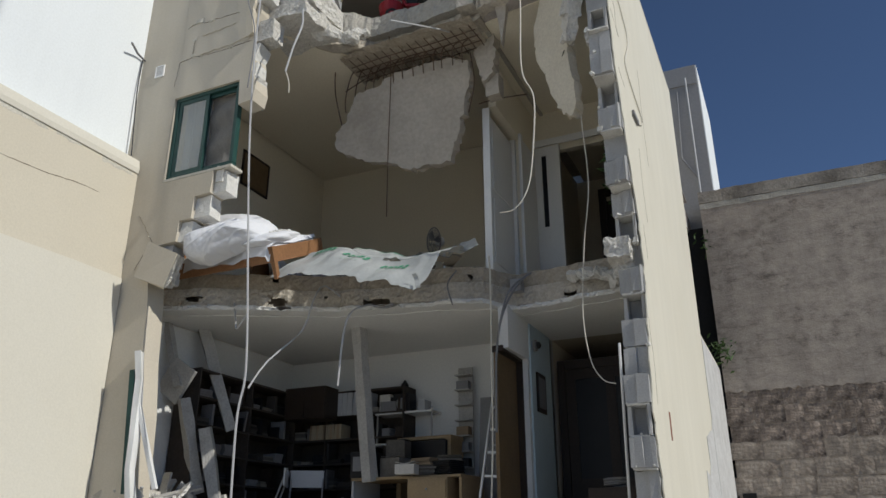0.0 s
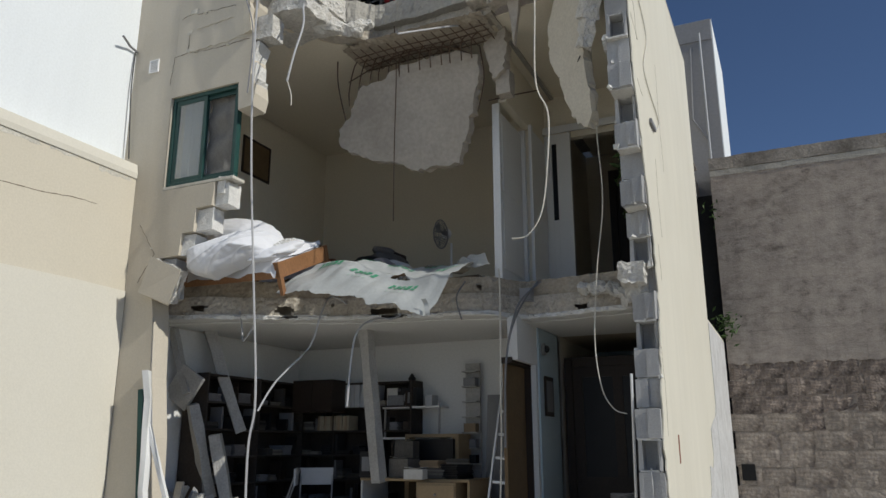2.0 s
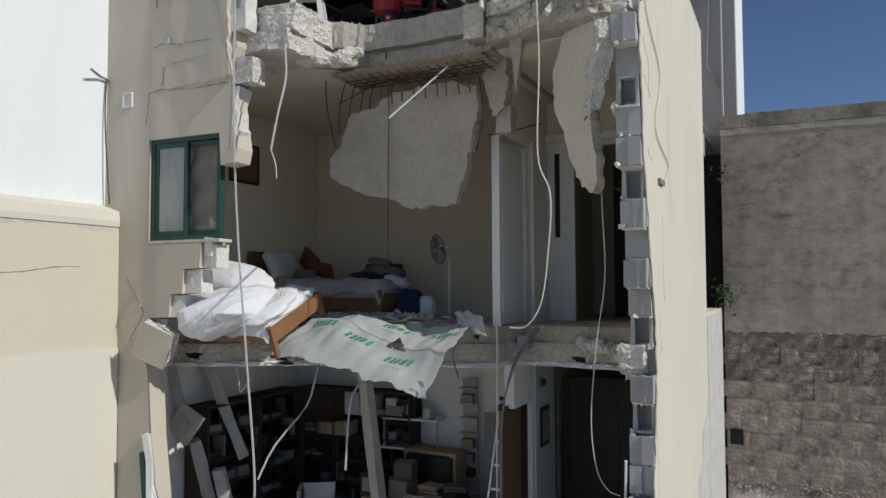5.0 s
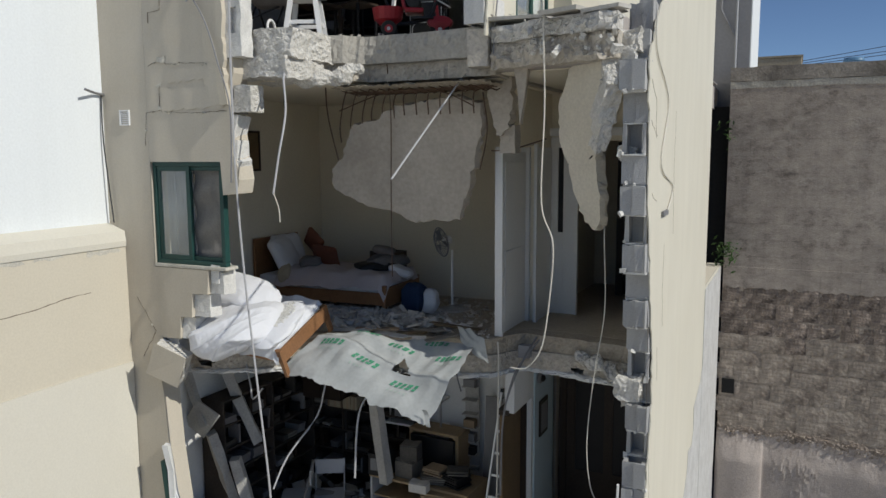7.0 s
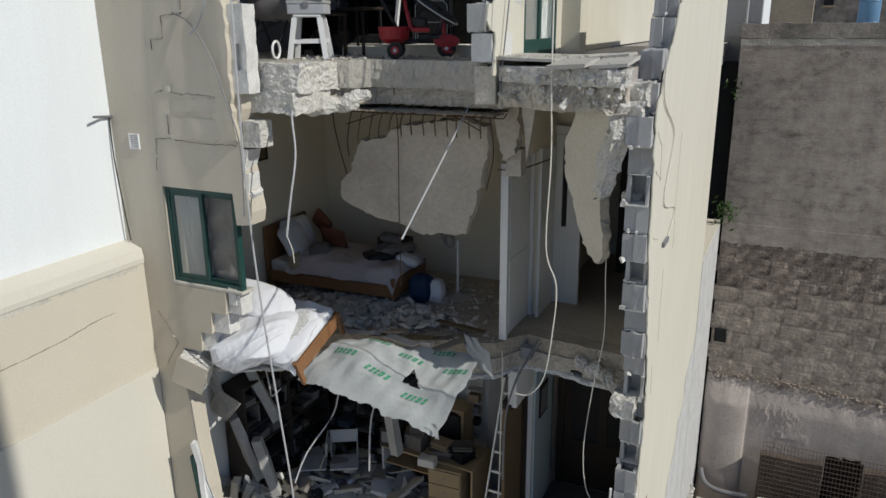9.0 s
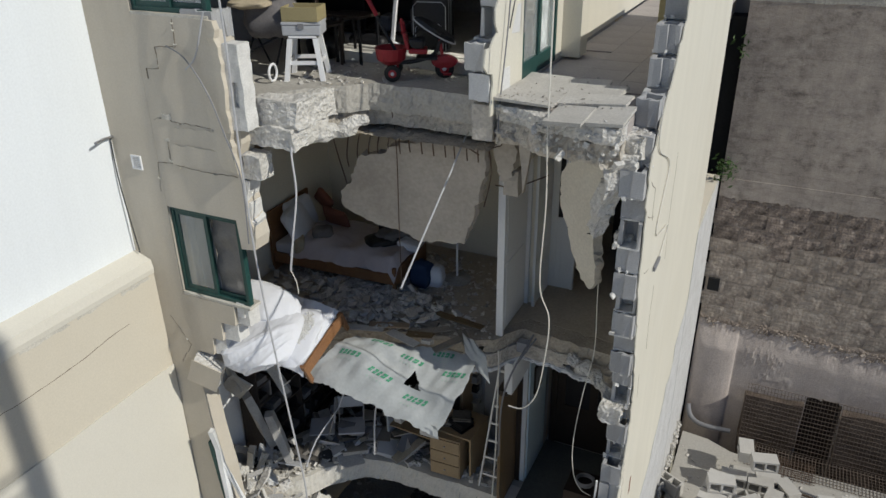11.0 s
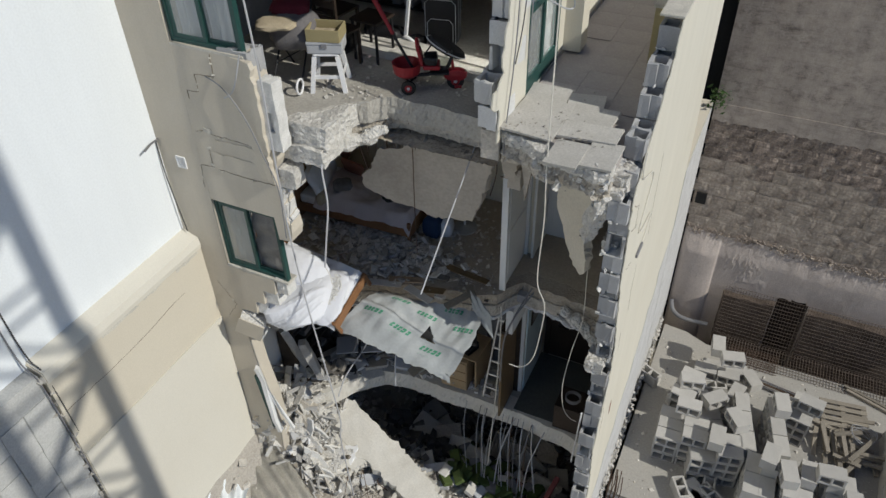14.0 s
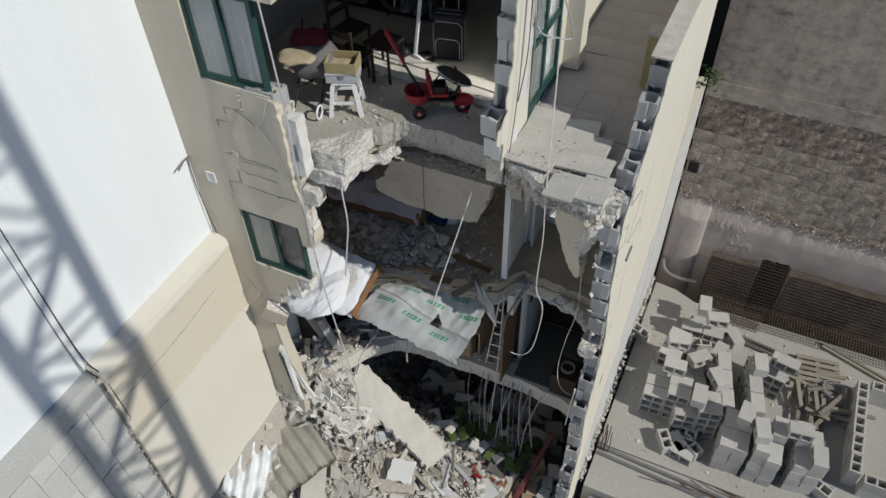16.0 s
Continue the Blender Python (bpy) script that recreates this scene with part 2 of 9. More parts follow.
    "patch": mat("grey_render_patch", (0.56, 0.56, 0.555), 0.95, 0.2, 3, 40, 0.35, tint=(0.40, 0.39, 0.38), stain=0.25),
}


def stucco():
    """Old grey-brown stucco: the courses below ghost through, with runs, smears and pitted patches."""
    m = bpy.data.materials.new("weathered_stucco")
    m.use_nodes = True
    n, l = m.node_tree.nodes, m.node_tree.links
    b = n["Principled BSDF"]
    b.inputs["Roughness"].default_value, b.inputs["Specular IOR Level"].default_value = 0.95, 0.2
    tc = n.new("ShaderNodeTexCoord")

    def field(sx, sz, detail, rough, lo, hi):
        mp, t, r = n.new("ShaderNodeMapping"), n.new("ShaderNodeTexNoise"), n.new("ShaderNodeMapRange")
        mp.inputs["Scale"].default_value = (sx, sx, sz)
        t.inputs["Scale"].default_value, t.inputs["Detail"].default_value, t.inputs["Roughness"].default_value = 1.0, detail, rough
        r.inputs["From Min"].default_value, r.inputs["From Max"].default_value = lo, hi
        l.new(tc.outputs["Object"], mp.inputs["Vector"])
        l.new(mp.outputs[0], t.inputs["Vector"])
        l.new(t.outputs["Fac"], r.inputs["Value"])
        return r.outputs[0], t.outputs["Fac"]

    def math_node(op, a, c):
        k = n.new("ShaderNodeMath")
        k.operation = op
        for i, v in enumerate((a, c)):
            if isinstance(v, float):
                k.inputs[i].default_value = v
            else:
                l.new(v, k.inputs[i])
        return k.outputs[0]

    smear, _ = field(0.7, 1.8, 8, 0.74, 0.40, 0.64)
    broad, _ = field(0.35, 0.5, 5, 0.6, 0.35, 0.65)
    runs, _ = field(3.2, 0.22, 6, 0.7, 0.42, 0.68)
    pits, pit_h = field(4.5, 6.5, 8, 0.75, 0.44, 0.62)
    grain, grain_h = field(32, 32, 4, 0.6, 0.3, 0.7)
    sep, comb = n.new("ShaderNodeSeparateXYZ"), n.new("ShaderNodeCombineXYZ")
    l.new(tc.outputs["Object"], sep.inputs[0])
    l.new(sep.outputs["X"], comb.inputs["X"])
    l.new(sep.outputs["Z"], comb.inputs["Y"])
    br = n.new("ShaderNodeTexBrick")
    br.inputs["Scale"].default_value, br.inputs["Brick Width"].default_value, br.inputs["Row Height"].default_value, br.inputs["Mortar Size"].default_value = 1.0, 0.62, 0.30, 0.018
    br.inputs["Mortar Smooth"].default_value = 1.0
    l.new(comb.outputs[0], br.inputs["Vector"])
    ghost = math_node("MULTIPLY", br.outputs["Fac"], broad)
    dark = math_node("MULTIPLY", smear, pits)
    dark = math_node("ADD", math_node("MULTIPLY", dark, 0.55), math_node("MULTIPLY", runs, 0.15))
    mottle, _ = field(2.6, 3.0, 9, 0.78, 0.38, 0.66)
    dark = math_node("ADD", dark, math_node("MULTIPLY", mottle, 0.26))
    dark = math_node("ADD", dark, math_node("MULTIPLY", ghost, 0.12))
    dark = math_node("ADD", dark, math_node("MULTIPLY", broad, 0.16))
    dark = math_node("ADD", dark, math_node("MULTIPLY", grain, 0.10))
    mix = n.new("ShaderNodeMix")
    mix.data_type, mix.clamp_factor = "RGBA", True
    mix.inputs["A"].default_value, mix.inputs["B"].default_value = (0.53, 0.463, 0.402, 1), (0.115, 0.098, 0.087, 1)
    l.new(dark, mix.inputs["Factor"])
    l.new(mix.outputs["Result"], b.inputs["Base Color"])
    bp = n.new("ShaderNodeBump")
    bp.inputs["Strength"].default_value, bp.inputs["Distance"].default_value = 0.5, 0.018
    l.new(math_node("ADD", pit_h, math_node("MULTIPLY", grain_h, 0.6)), bp.inputs["Height"])
    l.new(bp.outputs[0], b.inputs["Normal"])
    return m


M["oldwall"] = stucco()
glass = bpy.data.materials.new("window_glass")
glass.use_nodes = True
gb = glass.node_tree.nodes["Principled BSDF"]
gb.inputs["Base Color"].default_value = (0.80, 0.84, 0.84, 1)
gb.inputs["Roughness"].default_value, gb.inputs["Transmission Weight"].default_value = 0.06, 0.85
M["glass"] = glass


# ---- building blocks ----
R = random.Random(11)


def add_box(bm, x0, x1, y0, y1, z0, z1, m=None):
    vs = [bm.verts.new(p) for p in ((x0, y0, z0), (x1, y0, z0), (x1, y1, z0), (x0, y1, z0), (x0, y0, z1), (x1, y0, z1), (x1, y1, z1), (x0, y1, z1))]
    if m is not None:
        for v in vs:
            v.co = m @ v.co
    for f in ((3, 2, 1, 0), (4, 5, 6, 7), (0, 1, 5, 4), (1, 2, 6, 5), (2, 3, 7, 6), (3, 0, 4, 7)):
        bm.faces.new([vs[i] for i in f])
    return vs


def box(x0, x1, y0, y1, z0, z1, bevel=0.0, m=None):
    bm = bmesh.new()
    add_box(bm, x0, x1, y0, y1, z0, z1, m)
    if bevel:
        bmesh.ops.bevel(bm, geom=bm.edges[:], offset=bevel, segments=2, affect="EDGES", profile=0.6)
    return bm


def boxes(rows, bevel=0.0):
    bm = bmesh.new()
    for r in rows:
        add_box(bm, *r)
    if bevel:
        bmesh.ops.bevel(bm, geom=bm.edges[:], offset=bevel, segments=1, affect="EDGES")
    return bm


def prism(pts, axis, a, b, bm=None):
    """A polygon (in the two other axes, in order) drawn out along an axis from a to b."""
    bm = bm or bmesh.new()

    def at(p, d):
        return {"x": (d, p[0], p[1]), "y": (p[0], d, p[1]), "z": (p[0], p[1], d)}[axis]
    lo, hi = [bm.verts.new(at(p, a)) for p in pts], [bm.verts.new(at(p, b)) for p in pts]
    n = len(pts)
    bm.faces.new(lo[::-1]), bm.faces.new(hi)
    for i in range(n):
        bm.faces.new((lo[i], lo[(i + 1) % n], hi[(i + 1) % n], hi[i]))
    bmesh.ops.recalc_face_normals(bm, faces=bm.faces[:])
    return bm


def tube(pts, r, sides=7, bm=None, closed=False):
    """A round bar or cable along a line of points; r may be a number or a list."""
    bm = bm or bmesh.new()
    pts = [Vector(p) for p in pts]
    rings = []
    for i, p in enumerate(pts):
        d = (pts[min(i + 1, len(pts) - 1)] - pts[max(i - 1, 0)]).normalized()
        u = d.cross(Vector((0.3, 0.5, 0.81)))
        u = (u if u.length > 0.05 else d.cross(Vector((1, 0, 0)))).normalized()
        w = d.cross(u)
        rr = r[i] if isinstance(r, (list, tuple)) else r
        rings.append([bm.verts.new(p + rr * (math.cos(a) * u + math.sin(a) * w)) for a in (2 * math.pi * k / sides for k in range(sides))])
    for a, b in zip(rings, rings[1:]):
        for k in range(sides):
            bm.faces.new((a[k], a[(k + 1) % sides], b[(k + 1) % sides], b[k]))
    bm.faces.new(rings[0][::-1]), bm.faces.new(rings[-1])
    return bm


def smooth_line(pts, n=8):
    """Catmull-Rom through the points."""
    pts = [Vector(p) for p in pts]
    out = []
    for i in range(len(pts) - 1):
        a, b, c, d = pts[max(i - 1, 0)], pts[i], pts[i + 1], pts[min(i + 2, len(pts) - 1)]
        for k in range(n):
            t = k / n
            out.append(0.5 * (2 * b + (c - a) * t + (2 * a - 5 * b + 4 * c - d) * t * t + (3 * b - a - 3 * c + d) * t ** 3))
    return out + [pts[-1]]


def lathe(profile, sides=20, bm=None, m=None):
    bm = bm or bmesh.new()
    rings = []
    for r, z in profile:
        rings.append([bm.verts.new((r * math.cos(2 * math.pi * k / sides), r * math.sin(2 * math.pi * k / sides), z)) for k in range(sides)])
    if m is not None:
        for ring in rings:
            for v in ring:
                v.co = m @ v.co
    for a, b in zip(rings, rings[1:]):
        for k in range(sides):
            bm.faces.new((a[k], a[(k + 1) % sides], b[(k + 1) % sides], b[k]))
    bm.faces.new(rings[0][::-1]), bm.faces.new(rings[-1])
    return bm


def roughen(bm, amount, freq=6.0, cuts=0, seed=0.0):
    if cuts:
        bmesh.ops.subdivide_edges(bm, edges=bm.edges[:], cuts=cuts, use_grid_fill=True)
    for v in bm.verts:
        p = v.co * freq + Vector((seed, seed * 1.7, seed * 0.3))
        v.co += amount * Vector((noise.noise(p), noise.noise(p + Vector((31, 7, 5))), noise.noise(p + Vector((3, 57, 17)))))
    return bm


def add_chunk(bm, c, s, rnd, flat=1.0):
    """An angular lump of rubble: a box with knocked corners, turned at will."""
    e = Euler((rnd.uniform(0, 6.3), rnd.uniform(0, 6.3), rnd.uniform(0, 6.3)) if flat == 1 else (rnd.gauss(0, 0.35), rnd.gauss(0, 0.35), rnd.uniform(0, 6.3)))
    m = Matrix.Translation(c) @ e.to_matrix().to_4x4()
    a, b, h = s * rnd.uniform(0.35, 0.6), s * rnd.uniform(0.25, 0.5), s * rnd.uniform(0.2, 0.4) * flat
    vs = add_box(bm, -a, a, -b, b, -h, h)
    for v in vs:
        v.co = m @ (v.co * rnd.uniform(0.65, 1.15))


def finish(name, bm, material, smooth=False):
    me = bpy.data.meshes.new(name)
    bm.normal_update()
    bm.to_mesh(me)
    bm.free()
    me.materials.append(M[material])
    if smooth:
        me.shade_smooth()
    return me


def part(name, bm, material, parent, label="", smooth=False):
    ob = new(name, finish(name, bm, material, smooth))
    ob.parent = parent
    if label:
        ob["label"] = label
    return ob


def solo(name, bm, material, label, category, group="", kind="", smooth=False):
    return tagged(new(name, finish(name, bm, material, smooth)), label, category, group, kind)


def empty(name, label, category, group="", kind="", m=None):
    ob = tagged(new(name), label, category, group, kind)
    ob.empty_display_size = 0.2
    if m is not None:
        ob.matrix_world = m
    return ob


def fractal_edge(pts, amp, step, seed):
    """Breaks a line of 2D points into a ragged one."""
    rnd, out = random.Random(seed), []
    for (x0, y0), (x1, y1) in zip(pts, pts[1:]):
        d = math.hypot(x1 - x0, y1 - y0)
        n = max(1, int(d / step))
        for k in range(n):
            t, o = k / n, (rnd.uniform(-amp, amp) if k else 0)
            out.append((x0 + (x1 - x0) * t - (y1 - y0) / d * o, y0 + (y1 - y0) * t + (x1 - x0) / d * o))
    return out + [pts[-1]]


def lumpy(nx, ny, fn):
    """A cloth laid out as a grid; fn(u, v) gives each place."""
    bm = bmesh.new()
    g = [[bm.verts.new(fn(i / nx, j / ny)) for j in range(ny + 1)] for i in range(nx + 1)]
    for i in range(nx):
        for j in range(ny):
            bm.faces.new((g[i][j], g[i + 1][j], g[i + 1][j + 1], g[i][j + 1]))
    return bm


def nz(x, y, s=0.0):
    return noise.noise(Vector((x, y, s)))


# ---- the setting ----
FY, TH = 5.63, 0.23          # facade's outer face, wall thickness
XL, XR = -6.90, -1.34        # outer faces of the side walls
G, B, U, P = 3.50, 6.42, 9.68, 10.70   # office floor, bedroom floor, upper floor, parapet top
BACK = 9.55

solo("ground", box(-160, 160, -160, 320, -1.2, -0.6), "ground", "dry pale earth at the bottom of the excavated plot", "ground", kind="structure")
solo("yard", prism([(-1.2, 7.9), (14, 7.9), (14, 13.25), (-0.2, 13.28), (-0.7, 13.5), (-1.2, 13.55)], "z", -0.6, 1.0), "yard", "dusty concrete yard of the plot next door", "yard", kind="structure")

# neighbour on the sunny side: white wall above, cream wall with a ledge below
solo("wall_white", box(-12, XL, -14, FY + 2, 7.66, 16), "white_wall", "tall white-painted party wall in full sun", "wall", kind="structure")
bm = prism([(-12, 3.0), (-6.66, 3.0), (-6.68, 7.58), (-6.70, 7.64), (-6.90, 7.72), (-12, 7.72)], "y", 3.05, FY - 0.003)
solo("ledge_top", prism([(-6.905, 7.722), (-6.70, 7.646), (-6.678, 7.56), (-6.667, 7.50), (-6.66, 7.56), (-6.68, 7.665), (-6.905, 7.745)], "y", 3.06, FY - 0.005), "cream_low", "worn pale ledge along the cream wall", "ledge", kind="structure")
solo("wall_cream", bm, "cream_top", "cream-painted lower wall with a worn sloping ledge on top", "wall", kind="structure")
solo("wall_paved", box(-12, -6.72, -14, 3.02, 2.0, 7.655), "paving", "grey stone-faced wall beyond a dark crack", "wall", kind="structure")

# facade, broken off towards the open side
edge = [(-4.92, 12.6), (-5.05, 11.4), (-5.27, 10.45), (-5.22, 9.9), (-5.12, 9.25), (-5.2, 9.05), (-5.16, 8.62), (-5.12, 8.36), (-5.13, 8.09), (-5.31, 8.07)]
edge = fractal_edge(edge, 0.035, 0.12, 3)
w1, w2 = (-6.27, -5.33, 7.34, 8.40), (-6.27, -5.33, 10.45, 11.62)
right = edge + [(-5.30, 7.32), (-5.555, 7.18), (-5.57, 7.05), (-5.775, 7.04), (-5.79, 6.79), (-5.945, 6.785), (-5.965, 6.55), (-6.22, 6.54), (-6.27, 6.1), (-6.24, 5.92), (-6.20, 5.3), (-6.12, 4.7), (-6.08, 3.9), (-6.2, 2.6)]
facade = empty("wall_front", "cracked cream-rendered facade wall torn open beside its windows", "wall", kind="structure")
lo = [p for p in right if p[1] <= 8.08]
bm = prism([(XL, 2.6), (XL, 12.6)] + [(w2[0], 12.6), (w2[0], w1[2])] + [(-6.27, 7.30)] + [(-5.55, 7.30)] + lo[2:], "y", FY, FY + TH)
bmesh.ops.triangulate(bm, faces=[f for f in bm.faces if len(f.verts) > 4])
part("wall", bm, "facade", facade)
bm = prism([(w2[0], w1[3]), (w2[0], w2[2]), (w2[1], w2[2])] + [p for p in edge if p[1] < 10.40 and p[0] > -5.34] + [(-5.33, w1[3])], "y", FY + 0.001, FY + TH)
bmesh.ops.triangulate(bm, faces=[f for f in bm.faces if len(f.verts) > 4])
part("wall", bm, "facade", facade)
bm = prism([(w2[0], w2[3]), (w2[0], 12.6), (-4.92, 12.6), (-5.03, w2[3])], "y", FY + 0.001, FY + TH)
part("wall", bm, "facade", facade)

# side walls, back walls
solo("wall_left", box(XL + 0.004, -6.82, FY + TH, 11.4, -0.6, 12.6), "plaster", "pale plastered side wall of the torn-open rooms", "wall", kind="structure")
solo("wall_back_bedroom", box(-6.82, -3.0, BACK, BACK + 0.2, B, 9.25), "plaster", "plain cream-plastered back wall of the bedroom", "wall", kind="structure")
solo("wall_back_office", box(-6.82, -2.95, 9.05, 9.25, G, 6.0), "plaster_w", "white plastered back wall of the office", "wall", kind="structure")
# Slab grey instead of plaster darkens the store room's unlit back.
solo("wall_back_upper", box(-6.82, -3.05, 11.2, 11.4, U, 12.6), "slab", "back wall of the upper store room", "wall", kind="structure")
solo("wall_back_basement", box(-6.82, -1.57, 10.6, 10.8, -0.6, 3.2), "slab", "dark back wall of the ground-floor room", "wall", kind="structure")
solo("roof", box(XL + 0.01, -2.85, 6.3, 11.4, 12.35, 12.6), "ceiling", "roof slab over the upper store room", "roof", kind="structure")

# floors: slabs with ragged front edges
def edge_layer(front, z0, z1, out, rough, seed, deep, holes=()):
    """One layer of a broken floor, as a rough band along its edge; holes are open cores."""
    bm, rnd, cols = bmesh.new(), random.Random(seed), []
    line = fractal_edge(front, rough * 0.10, 0.03, seed)
    n = 6
    for x, y in line:
        big = noise.noise(Vector((x * 2.2, seed, 0.5)))
        col = []
        for k in range(n + 1):
            t = k / n
            o = out + rough * (0.9 * big + 0.5 * noise.noise(Vector((x * 5 + 3 * t, t * 1.2, seed))) + 0.6 * noise.noise(Vector((x * 27, t * 5, seed)))) - 0.35 * rough * abs(2 * t - 1) ** 3
            zz = z0 + (z1 - z0) * t + (rnd.uniform(-0.008, 0.008) if 0 < k < n else 0.25 * rough * noise.noise(Vector((x * 9, k, seed))) * (k == 0))
            col.append(bm.verts.new((x + rnd.uniform(-0.006, 0.006), y - o, zz)))
        col += [bm.verts.new((x, y + deep, z1)), bm.verts.new((x, y + deep, z0))]
        cols.append(col)
    for a, b in zip(cols, cols[1:]):
        for k in range(n + 3):
            c = a[k].co.lerp(b[(k + 1) % (n + 3)].co, 0.5)
            if k < n and any(((c.x - hx) / w) ** 2 + ((c.z - hz) / h) ** 2 < 1 for hx, hz, w, h in holes):
                continue
            bm.faces.new((a[k], b[k], b[(k + 1) % (n + 3)], a[(k + 1) % (n + 3)]))
    bm.faces.new(cols[0]), bm.faces.new(cols[-1][::-1])
    bmesh.ops.recalc_face_normals(bm, faces=bm.faces[:])
    return bm


def slab(name, front, back, z0, z1, material, label, seed, amp=0.05, rim="concrete", layers=(), soft=1.0, inset=0.0):
    front = fractal_edge(front, amp, 0.11, seed)
    ob = empty(name, label, "floor", kind="structure")
    pts = [(x, y + inset) for x, y in front] + [(front[-1][0], back), (front[0][0], back)]
    bm = prism(pts, "z", z0, z1)
    bmesh.ops.triangulate(bm, faces=[f for f in bm.faces if len(f.verts) > 4])
    part("slab", bm, material, ob)
    if layers:
        for i, (nm, a, b, out, rough, mt, holes) in enumerate(layers):
            part(nm, edge_layer(front, a, b, out, rough, seed + 7 * i, inset + 0.12, holes), mt, ob)
        return ob
    # the broken rim: a rough band of concrete along the edge
    bm = bmesh.new()
    rnd, cols = random.Random(seed + 1), []
    line = fractal_edge(front, amp * 0.4, 0.05, seed + 2)
    for x, y in line:
        col = []
        for k in range(7):
            t = k / 6
            o = 0.035 + soft * 0.06 * math.sin(math.pi * t) + soft * 0.09 * noise.noise(Vector((x * 5, y * 5, t * 3 + seed)))
            col.append(bm.verts.new((x + rnd.uniform(-0.012, 0.012), y - o, z0 + 0.004 + (z1 - z0 - 0.008) * t + rnd.uniform(-0.012, 0.012) * (0 < k < 6))))
        col += [bm.verts.new((x, y + 0.15, z1 - 0.004)), bm.verts.new((x, y + 0.15, z0 + 0.004))]
        cols.append(col)
    for a, b in zip(cols, cols[1:]):
        for k in range(9):
            bm.faces.new((a[k], b[k], b[(k + 1) % 9], a[(k + 1) % 9]))
    bm.faces.new(cols[0]), bm.faces.new(cols[-1][::-1])
    bmesh.ops.recalc_face_normals(bm, faces=bm.faces[:])
    part("broken_edge", bm, rim, ob)
    return ob


slab("floor_upper", [(-6.80, 5.90), (-5.1, 5.92), (-4.75, 6.30), (-4.45, 6.50), (-4.3, 6.69), (-3.8, 6.73), (-3.3, 6.70), (-3.1, 6.66), (-2.85, 6.62)], 11.2, 9.22, U, "slab", "broken concrete floor of the upper store room", 21, 0.02, inset=0.4, layers=(("screed_layer", 9.40, U - 0.002, -0.01, 0.03, "slab", ()), ("concrete_layer", 9.225, 9.399, -0.12, 0.035, "concrete", ())))
slab("terrace", [(-2.846, 6.62), (-2.4, 6.40), (-2.0, 6.35), (-1.58, 6.30)], 16.0, 9.26, U - 0.03, "tile", "tiled roof terrace behind a parapet", 25, inset=0.2, layers=(("screed_layer", 9.50, U - 0.032, 0.05, 0.05, "concrete_w", ()), ("concrete_layer", 9.265, 9.499, 0.0, 0.085, "concrete", ())))
slab("floor_bedroom", [(-6.80, 6.15), (-6.2, 6.3), (-5.6, 6.6), (-4.95, 6.98), (-4.2, 7.2), (-3.6, 7.3), (-3.15, 7.45), (-2.9, 7.85), (-2.4, 7.8), (-1.9, 7.75), (-1.58, 7.65)], 13, 5.98, B, "floor", "broken bedroom floor with a ragged concrete edge", 31, 0.03, inset=0.25,
     layers=(("screed_layer", 6.235, B - 0.002, 0.02, 0.022, "screed", ((-5.42, 6.36, 0.04, 0.03), (-3.3, 6.3, 0.03, 0.025))),
             ("concrete_layer", 6.035, 6.234, 0.055, 0.026, "concrete", ((-6.2, 6.11, 0.10, 0.04), (-5.36, 6.09, 0.10, 0.045), (-4.32, 6.07, 0.17, 0.04), (-2.25, 6.07, 0.08, 0.03), (-4.9, 6.16, 0.03, 0.02))),
             ("ceiling_layer", 5.982, 6.034, 0.08, 0.05, "plaster_w", ((-5.3, 6.01, 0.10, 0.02), (-4.2, 6.01, 0.16, 0.02)))))
FRONT_G = [(-6.80, 6.4), (-6.3, 6.6), (-5.98, 6.92), (-5.75, 7.32), (-5.35, 7.70), (-4.9, 7.80), (-4.35, 7.80), (-3.4, 7.82), (-2.6, 7.80), (-2.0, 7.74), (-1.58, 7.6)]


def front_g(x):
    """Front edge of the office floor."""
    for (x0, y0), (x1, y1) in zip(FRONT_G, FRONT_G[1:]):
        if x <= x1:
            return y0 + (y1 - y0) * max(0.0, x - x0) / (x1 - x0)
    return FRONT_G[-1][1]


slab("floor_office", FRONT_G, 13, 3.12, G, "slab", "broken office floor over a dark basement", 41, 0.008, inset=0.3, layers=(("concrete_layer", 3.125, G - 0.002, 0.02, 0.03, "slab_pale", ()),))

bm = tube(smooth_line([(-2.26, 7.70, 6.27), (-2.14, 7.66, 6.24), (-1.98, 7.60, 6.22), (-1.80, 7.50, 6.14), (-1.66, 7.42, 6.04)], 7), [0.03] + [0.05 + 0.03 * abs(math.sin(k * 0.45)) for k in range(40)], 12)
rim_torn = empty("torn_slab_rim", "pale ragged rim of concrete along the torn bedroom floor", "masonry")
part("rim", roughen(roughen(bm, 0.05, 8), 0.02, 22), "concrete_w", rim_torn)

